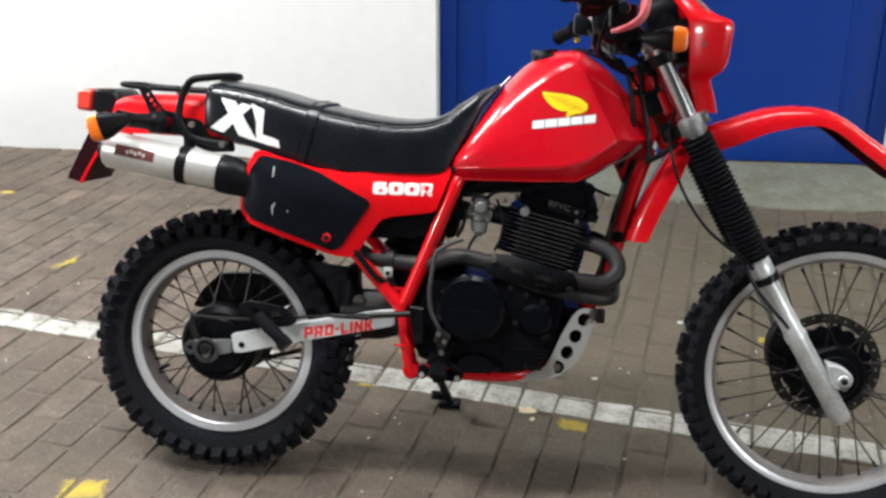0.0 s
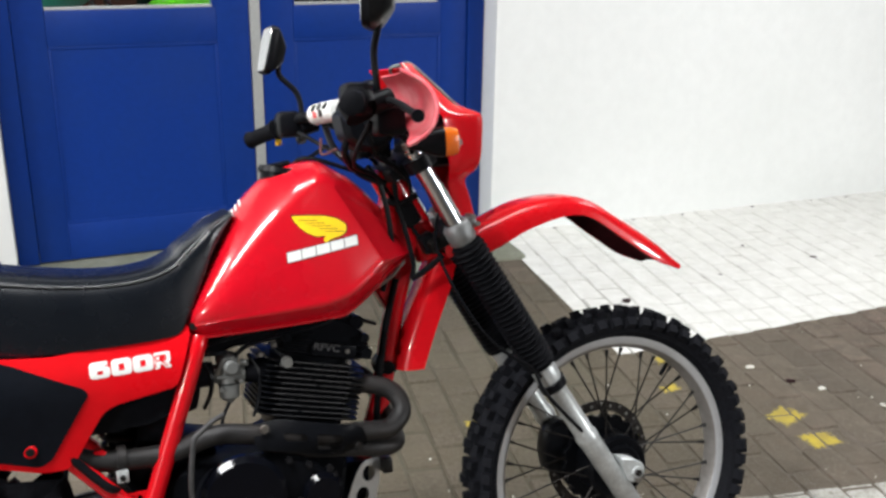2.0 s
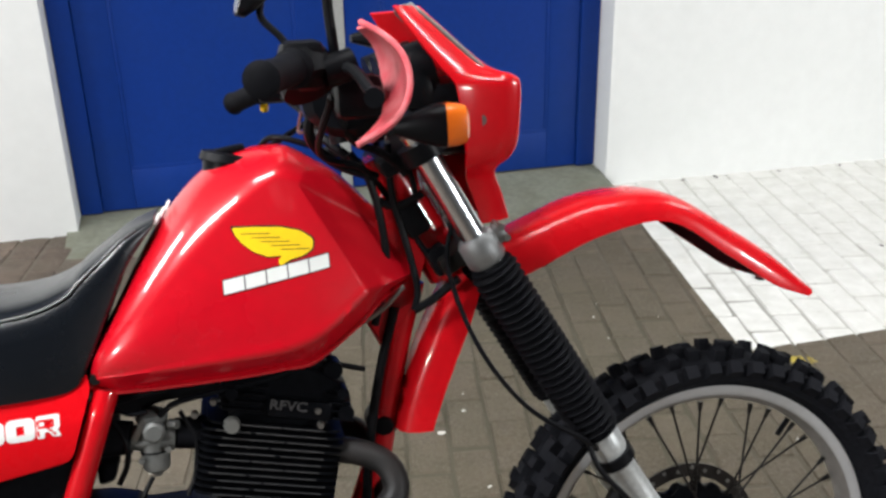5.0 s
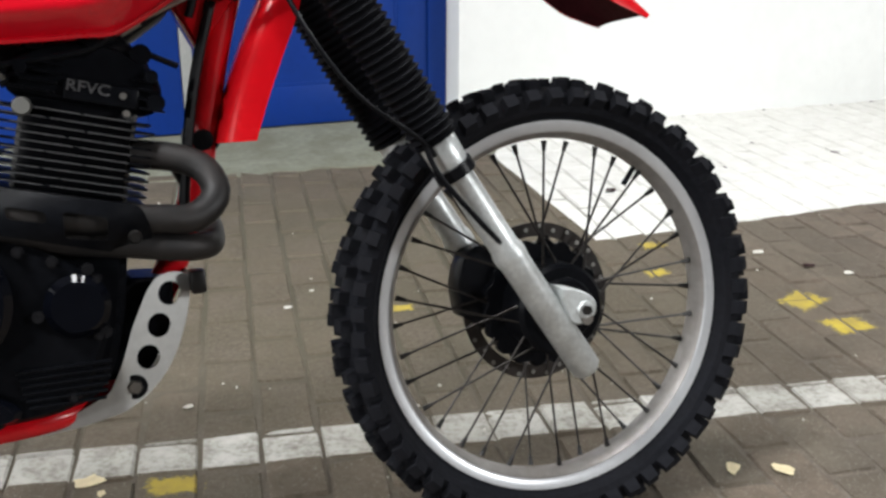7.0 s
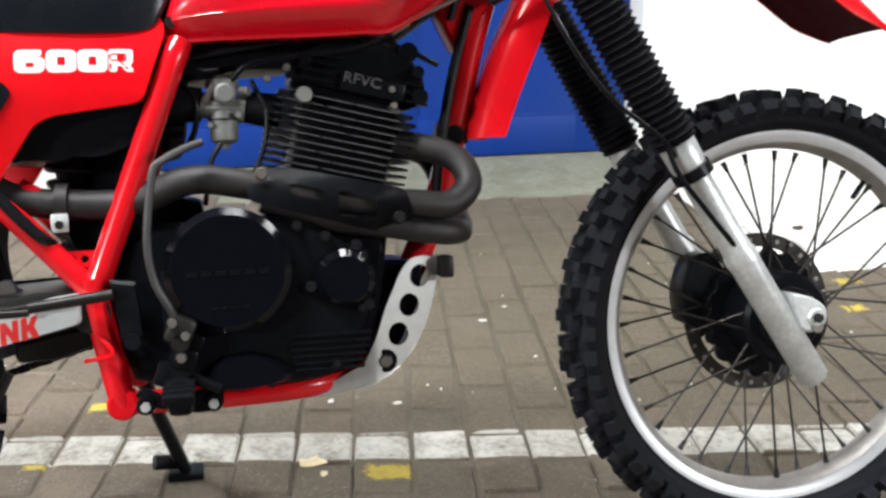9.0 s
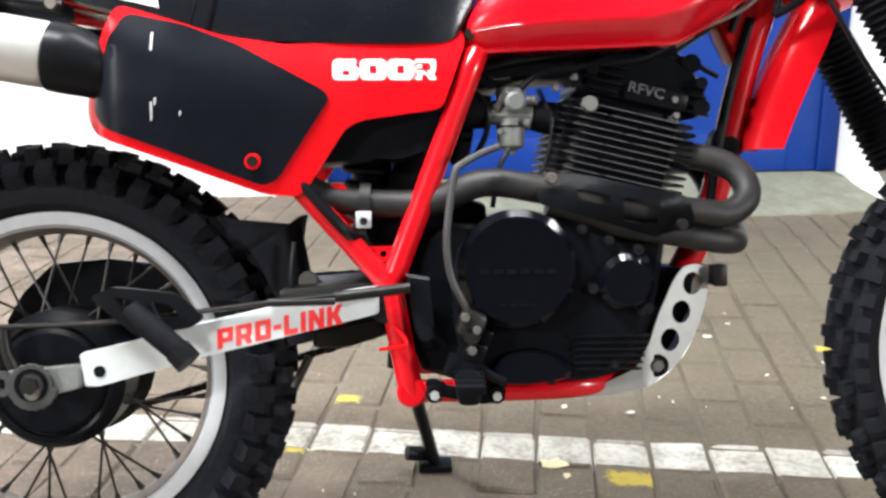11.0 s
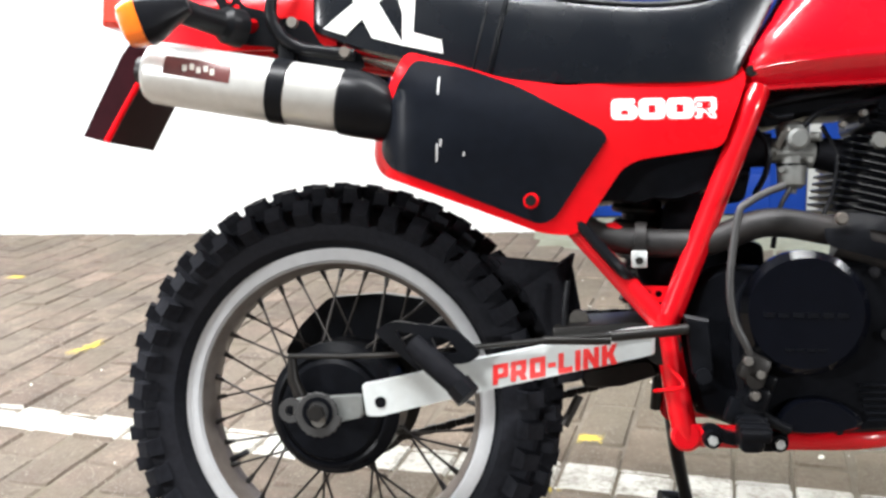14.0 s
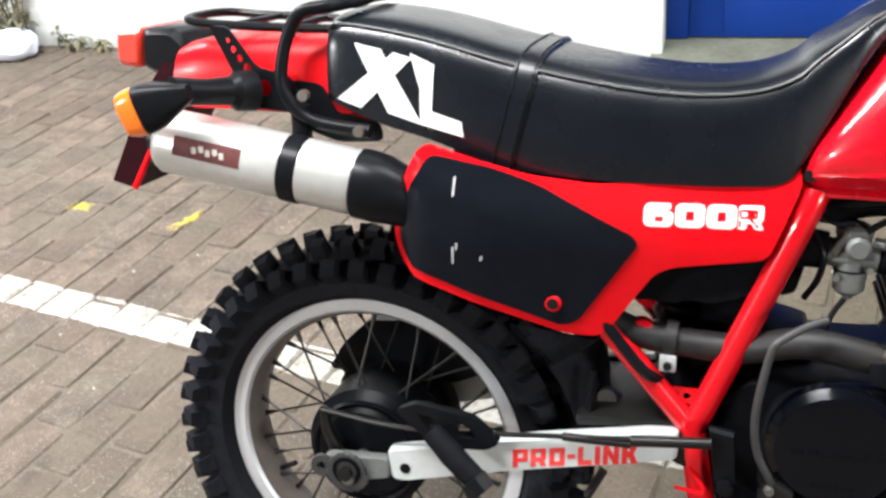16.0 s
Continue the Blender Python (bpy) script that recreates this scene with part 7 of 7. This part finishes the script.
for z0, z1 in ((0.425, 0.448), (0.228, 0.372)):
    for k in range(34):
        t = k / 33
        bm = B()
        c = Vector((0.0, 0.078, z0)).lerp(Vector((0.50, 0.078, z1)), t)
        block(bm, c, (0.0160, 0.010 if k % 2 else 0.014, 0.0105 if k % 2 else 0.012), 0.002, Matrix.Rotation(-math.atan2(z1 - z0, 0.5), 3, "Y"))
        if k == 0:
            chain = part("drive_chain", bm, DARK_STEEL, bike, "dark oily drive chain")
        else:
            part("chain_link", bm, DARK_STEEL, chain)
# inner mudguard and linkage in front of the rear wheel
bm = B()
rows = []
for k in range(8):
    a = radians(8 + 25 * k / 7)
    wide = 0.352 + 0.046 * (k / 7) ** 4
    rows.append((REAR.x + wide * math.cos(a), REAR.z + wide * math.sin(a), REAR.x + 0.317 * math.cos(a), REAR.z + 0.317 * math.sin(a), 0.072))
channel(bm, rows, 0.004, 24, 12, 4.0)
guard = part("inner_mudguard", bm, RUBBER, bike, "black inner rear mudguard")
bm = B()
prism(bm, eased([(0.205, 0.533), (0.335, 0.521), (0.350, 0.44), (0.360, 0.365), (0.30, 0.37), (0.275, 0.46)], 0.008), -0.048, -0.042, 0.002)
part("guard_side", bm, RUBBER, guard)
bm = B()
tube(bm, [(0.425, 0, 0.66), (0.440, 0, 0.46)], 0.028, 16)
shock = part("shock_absorber", bm, BLACK_PLASTIC, bike, "dark rear shock absorber with its spring")
bm = B()
tube(bm, [Vector((0.425, 0, 0.65)).lerp(Vector((0.440, 0, 0.47)), k / 120) + Vector((0.036 * math.cos(k * math.pi / 7), 0.036 * math.sin(k * math.pi / 7), 0)) for k in range(121)], 0.0055, 8)
part("coil_spring", bm, DARK_STEEL, shock)
bm = B()
prism(bm, eased([(0.325, 0.44), (0.345, 0.455), (0.375, 0.435), (0.40, 0.41), (0.34, 0.405)], 0.008), -0.050, -0.034, 0.003)
tube(bm, [(0.344, -0.048, 0.446), (0.344, -0.060, 0.446)], 0.013, 14)
part("linkage_lug", bm, STEEL, bike, "grey cast linkage lug")
bm = B()
prism(bm, eased([(0.345, 0.374), (0.44, 0.392), (0.455, 0.372), (0.40, 0.354), (0.35, 0.352)], 0.008), -0.05, 0.05, 0.005)
tube(bm, [(0.345, -0.07, 0.345), (0.325, -0.075, 0.305)], 0.006, 8)
part("linkage", bm, DARK_STEEL, bike, "dark suspension linkage")
for pts, r in (([(0.340, -0.112, 0.580), (0.368, -0.118, 0.548), (0.395, -0.118, 0.518), (0.412, -0.100, 0.500), (0.430, -0.070, 0.470)], 0.0075), ([(0.33, -0.09, 0.50), (0.325, -0.09, 0.44), (0.34, -0.085, 0.40)], 0.004), ([(0.455, -0.118, 0.395), (0.475, -0.13, 0.37), (0.44, -0.11, 0.36)], 0.0025)):
    bm = B()
    tube(bm, pts, r, 8, 16)
    part("hose", bm, BLACK_PLASTIC if r > 0.003 else RED_PLASTIC, bike)

# ---- side stand, on the ground beyond the bike ----
foot_world = bike.matrix_world.inverted() @ Vector((FOOT[0], FOOT[1], 0.0))
stand = group_part("side_stand", bike, "black steel side stand resting on the paving")
bm = B()
up = bike.matrix_world.inverted().to_3x3() @ Vector((0, 0, 1))
top = Vector((0.475, 0.10, 0.33))
tube(bm, [top, top.lerp(foot_world + up * 0.012, 0.5) + Vector((-0.004, 0.004, 0)), foot_world + up * 0.012], [0.012, 0.0115, 0.011], 12)
part("stand_leg", bm, BLACK_PLASTIC, stand)
bm = B()
block(bm, foot_world + up * 0.0085, (0.06, 0.045, 0.012), 0.004, (bike.matrix_world.inverted() @ pose(0, 0, 0, 0, 0, 8.9)).to_3x3())
tube(bm, [foot_world + up * 0.03 + Vector((-0.015, 0, 0)), foot_world + up * 0.035 + Vector((-0.05, -0.01, 0.0))], 0.013, 10)
part("stand_foot", bm, BLACK_PLASTIC, stand)
bm = B()
tube(bm, [(0.462, 0.085, 0.40), (0.455, 0.09, 0.30)], 0.008, 8)
part("stand_spring", bm, DARK_STEEL, stand)

# pale sliver added for the bright gap behind the frame, over the exhaust
bm = B()
block(bm, (0.471, -0.040, 0.603), (0.008, 0.008, 0.026), 0.002, Matrix.Rotation(radians(18), 3, "Y"))
part("pale_sliver", bm, ALLOY, bike, "pale sliver standing in for a bright gap behind the frame")


# ---- small things on the ground ----
def leaf(x, y, size, turn, seed, material=LEAF, name="fallen_leaf", label="dry yellow fallen leaf on the paving", category="leaf"):
    rng = random.Random(seed)
    bm = B()
    outline = [(math.cos(a) * size * rng.uniform(0.6, 1.1), math.sin(a) * size * 0.62 * rng.uniform(0.6, 1.15)) for a in (2 * math.pi * k / 11 for k in range(11))]
    lift = [rng.uniform(0.001, size * 0.18) for _ in outline]
    skin(bm, [[(px, py, h) for (px, py), h in zip(outline, lift)], [(px * 0.98, py * 0.98, h + 0.0008) for (px, py), h in zip(outline, lift)]])
    ob = new(name, mesh_of(bm, name, material))
    ob.matrix_world = pose(x, y, 0.0022, 0, 0, turn)
    return tagged(ob, label, category, "litter on the paving")


LEAVES = ((-0.135, 3.201, 0.032, 15), (0.937, 3.043, 0.022, 60), (1.02, 3.02, 0.026, 130), (-0.11, 3.165, 0.012, 80))
for k, (x, y, size, turn) in enumerate(LEAVES):
    leaf(x, y, size, turn, 40 + k)
BITS = ((0.235, 3.884, 0.014, 20), (1.544, 4.051, 0.022, 10), (-0.111, 3.447, 0.010, 70), (0.019, 3.435, 0.011, 30), (0.30, 3.98, 0.008, 0), (1.70, 3.86, 0.02, 40), (1.83, 3.72, 0.016, 90),
        (0.42, 3.55, 0.007, 10), (0.33, 3.66, 0.007, 50), (-0.3, 3.62, 0.008, 30), (1.95, 3.4, 0.018, 110), (0.15, 3.05, 0.006, 10), (-0.5, 2.95, 0.006, 80))
for k, (x, y, size, turn) in enumerate(BITS):
    leaf(x, y, size, turn, 60 + k, LITTER, "litter_scrap", "pale scrap of litter on the paving", "litter")
def dry_plant(x, y, height, stems, seed, label):
    """A weed at the foot of the wall: thin leaning stalks with curled leaves."""
    rng = random.Random(seed)
    root = thing("dry_weed", label, "plant", pose(x, y, 0), "weeds at the foot of the wall")
    stalks, leaves = B(), B()
    for k in range(stems):
        a, h = rng.uniform(0, 2 * math.pi), height * rng.uniform(0.55, 1.0)
        out = h * rng.uniform(0.15, 0.45)
        way = Vector((math.cos(a), 0.45 * math.sin(a) - 0.2, 0))
        base = way * rng.uniform(0.0, 0.04)
        pts = [base, base + way * out * 0.3 + Vector((0, 0, h * 0.5)), base + way * out + Vector((0, 0, h))]
        tube(stalks, pts, [0.006, 0.004, 0.0018], 6)
        for j in range(9):
            t = rng.uniform(0.2, 1.0)
            p = pts[0].lerp(pts[1], t * 2) if t < 0.5 else pts[1].lerp(pts[2], t * 2 - 1)
            l, w = rng.uniform(0.03, 0.075), rng.uniform(0.006, 0.016)
            turn = Matrix.Rotation(rng.uniform(0, 6.28), 3, "Z") @ Matrix.Rotation(rng.uniform(-0.5, 1.1), 3, "Y")
            rows = [(0.0, 0.15, 0.0), (0.35, 1.0, 0.12), (0.7, 0.8, 0.05), (1.0, 0.08, -0.2)]
            ring = [[leaves.verts.new(p + turn @ Vector((u * l, s * v * w, d * l + abs(s) * 0.25 * w))) for s in (-1, 0, 1)] for u, v, d in rows]
            for a4, b4 in zip(ring, ring[1:]):
                for i in range(2):
                    leaves.faces.new((a4[i], a4[i + 1], b4[i + 1], b4[i]))
    part("stalk", stalks, STALK, root)
    foliage = part("foliage", leaves, WEED, root)
    tagged(foliage, kind="stuff")
    return root


dry_plant(-3.66, 4.77, 0.50, 9, 3, "half-dry grey-green weed at the foot of the white wall")
dry_plant(-3.78, 4.75, 0.38, 7, 4, "half-dry grey-green weed at the foot of the white wall")
dry_plant(-3.42, 4.83, 0.10, 3, 5, "small dry weed sprouting at the foot of the white wall")
dry_plant(-3.30, 4.85, 0.05, 2, 6, "small dry weed sprouting at the foot of the white wall")
bm = B()
bmesh.ops.create_icosphere(bm, subdivisions=4, radius=0.09)
rng = random.Random(8)
waves = [(Vector((rng.uniform(-1, 1), rng.uniform(-1, 1), rng.uniform(-1, 1))) * rng.uniform(20, 70), rng.uniform(0, 6)) for _ in range(9)]
for v in bm.verts:
    d = sum(abs(math.sin(w.dot(v.co) + p)) for w, p in waves) / 9
    v.co *= 0.72 + 0.45 * d
    v.co.z = max(v.co.z * 0.75 + 0.05, 0.002)
    v.co.x *= 1.25
ob = new("plastic_bag", mesh_of(bm, "plastic_bag", BAG, 30))
ob.matrix_world = pose(-3.64, 4.68, 0.0, 0, 0, 25)
tagged(ob, "crumpled white plastic bag lying by the weeds", "bag")

rng = random.Random(31)
bm = B()
for _ in range(150):
    gx, gy, gs = rng.uniform(-2.0, 2.4), rng.uniform(2.2, 4.8), rng.uniform(0.0012, 0.0038)
    ring = [(gx + gs * rng.uniform(0.6, 1.3) * math.cos(a), gy + gs * rng.uniform(0.6, 1.3) * math.sin(a)) for a in (2 * math.pi * k / 6 for k in range(6))]
    skin(bm, [[(px, py, 0.001) for px, py in ring], [(gx + (px - gx) * 0.6, gy + (py - gy) * 0.6, 0.002 + gs * 0.8) for px, py in ring]])
grit = new("grit", mesh_of(bm, "grit", LITTER))
tagged(grit, "pale grit scattered over the paving", "grit", kind="stuff")

DIRT = ((2.15, 5.80, 0.012), (2.6, 5.90, 0.016), (3.0, 5.98, 0.010), (1.55, 5.68, 0.016), (1.85, 5.745, 0.010), (3.25, 6.03, 0.016), (1.367, 4.725, 0.03), (2.2, 5.3, 0.015), (1.9, 4.95, 0.012), (2.45, 5.1, 0.02),
        (-2.71, 4.79, 0.01), (-2.94, 4.74, 0.01), (-2.47, 4.84, 0.01), (-2.1, 4.92, 0.012), (1.63, 3.95, 0.02), (1.4, 5.63, 0.012))
for k, (x, y, size) in enumerate(DIRT):
    if y > 5.3 + 0.2 * x or y > 4.6 and x < 0:
        y = 5.452 + 0.1765 * x
    leaf(x, y - 0.02, size, 37 * k, 90 + k, FLAP_DARK, "dirt_crumb", "dark crumb of dirt on the paving", "dirt")


# ---- pavers, laid on end in staggered columns ----
PITCH, LENGTH = 0.1045, 0.207


def paver_verts(rng, w, l):
    """A worn block: a ten-cornered, slightly chipped outline with rounded arrises and a tilted top."""
    top, low = rng.uniform(-0.0010, 0.0026), -0.014
    tx, ty = rng.uniform(-0.0018, 0.0018), rng.uniform(-0.0018, 0.0018)
    k = rng.uniform(0.80, 0.95)
    ring = [(-w * k, -l), (w * k, -l), (w, -l * 0.95), (w, rng.uniform(-0.3, 0.3) * l), (w, l * 0.95), (w * k, l), (-w * k, l), (-w, l * 0.95), (-w, rng.uniform(-0.3, 0.3) * l), (-w, -l * 0.95)]
    ring = [(x - math.copysign(rng.uniform(0, 0.0022), x), y - math.copysign(rng.uniform(0, 0.0022), y)) for x, y in ring]
    wear = [rng.uniform(0.0022, 0.0062) if rng.random() < 0.85 else rng.uniform(0.006, 0.011) for _ in ring]
    pts = [(x, y, low) for x, y in ring]
    pts += [(x, y, top - 0.0048) for x, y in ring]
    pts += [(x - math.copysign(min(e, abs(x)), x) * min(1, abs(x) / w * 1.1), y - math.copysign(min(e, abs(y)), y) * min(1, abs(y) / l * 1.1), top + x / w * tx + y / l * ty) for (x, y), e in zip(ring, wear)]
    return pts


PAVER_FACES = [(r + i, r + (i + 1) % 10, r + 10 + (i + 1) % 10, r + 10 + i) for r in (0, 10) for i in range(10)] + [tuple(range(20, 30))]
pavement = thing("pavement", "brown-grey concrete block paving with a worn white line and a white-painted bay", "paving", kind="structure")
rng = random.Random(5)
shapes = []
for k in range(24):
    me = bpy.data.meshes.new("paver")
    me.from_pydata(paver_verts(rng, PITCH / 2 - rng.uniform(0.0008, 0.0036), LENGTH / 2 - rng.uniform(0.0012, 0.0050)), [], PAVER_FACES)
    me.materials.append(PAVER)
    shapes.append(me)
far_v, far_f = [], []
near_count = 0
for col in range(-70, 78):
    x = -0.061 + PITCH * (col + 0.5)
    for row in range(-26, 18):
        y = 3.10 + (0 if col % 2 == 0 else -LENGTH / 2) + LENGTH * (row + 0.5) + rng.uniform(-0.002, 0.002)
        if y > 5.47 + 0.1765 * x + 0.11:
            continue
        if y > 5.20 + 0.17 * x and -1.05 < x < 1.02:
            continue
        if -1.12 < x < 0.98 and 2.25 < y < 5.1 and near_count < 300:
            share("paver", shapes[rng.randrange(24)], pavement, pose(x + rng.uniform(-0.0022, 0.0022), y, rng.uniform(-0.001, 0.001), 0, 0, rng.choice((0, 180)) + rng.uniform(-0.9, 0.9)))
            near_count += 1
        else:
            n = len(far_v)
            dx = rng.uniform(-0.0022, 0.0022)
            far_v += [(x + dx + px, y + py, pz) for px, py, pz in paver_verts(rng, PITCH / 2 - rng.uniform(0.0008, 0.0036), LENGTH / 2 - rng.uniform(0.0012, 0.0050))]
            far_f += [tuple(n + i for i in f) for f in PAVER_FACES]
me = bpy.data.meshes.new("far_pavers")
me.from_pydata(far_v, [], far_f)
me.materials.append(PAVER_FAR)
rest = tagged(new("far_pavers", me), kind="stuff")
rest.parent = pavement
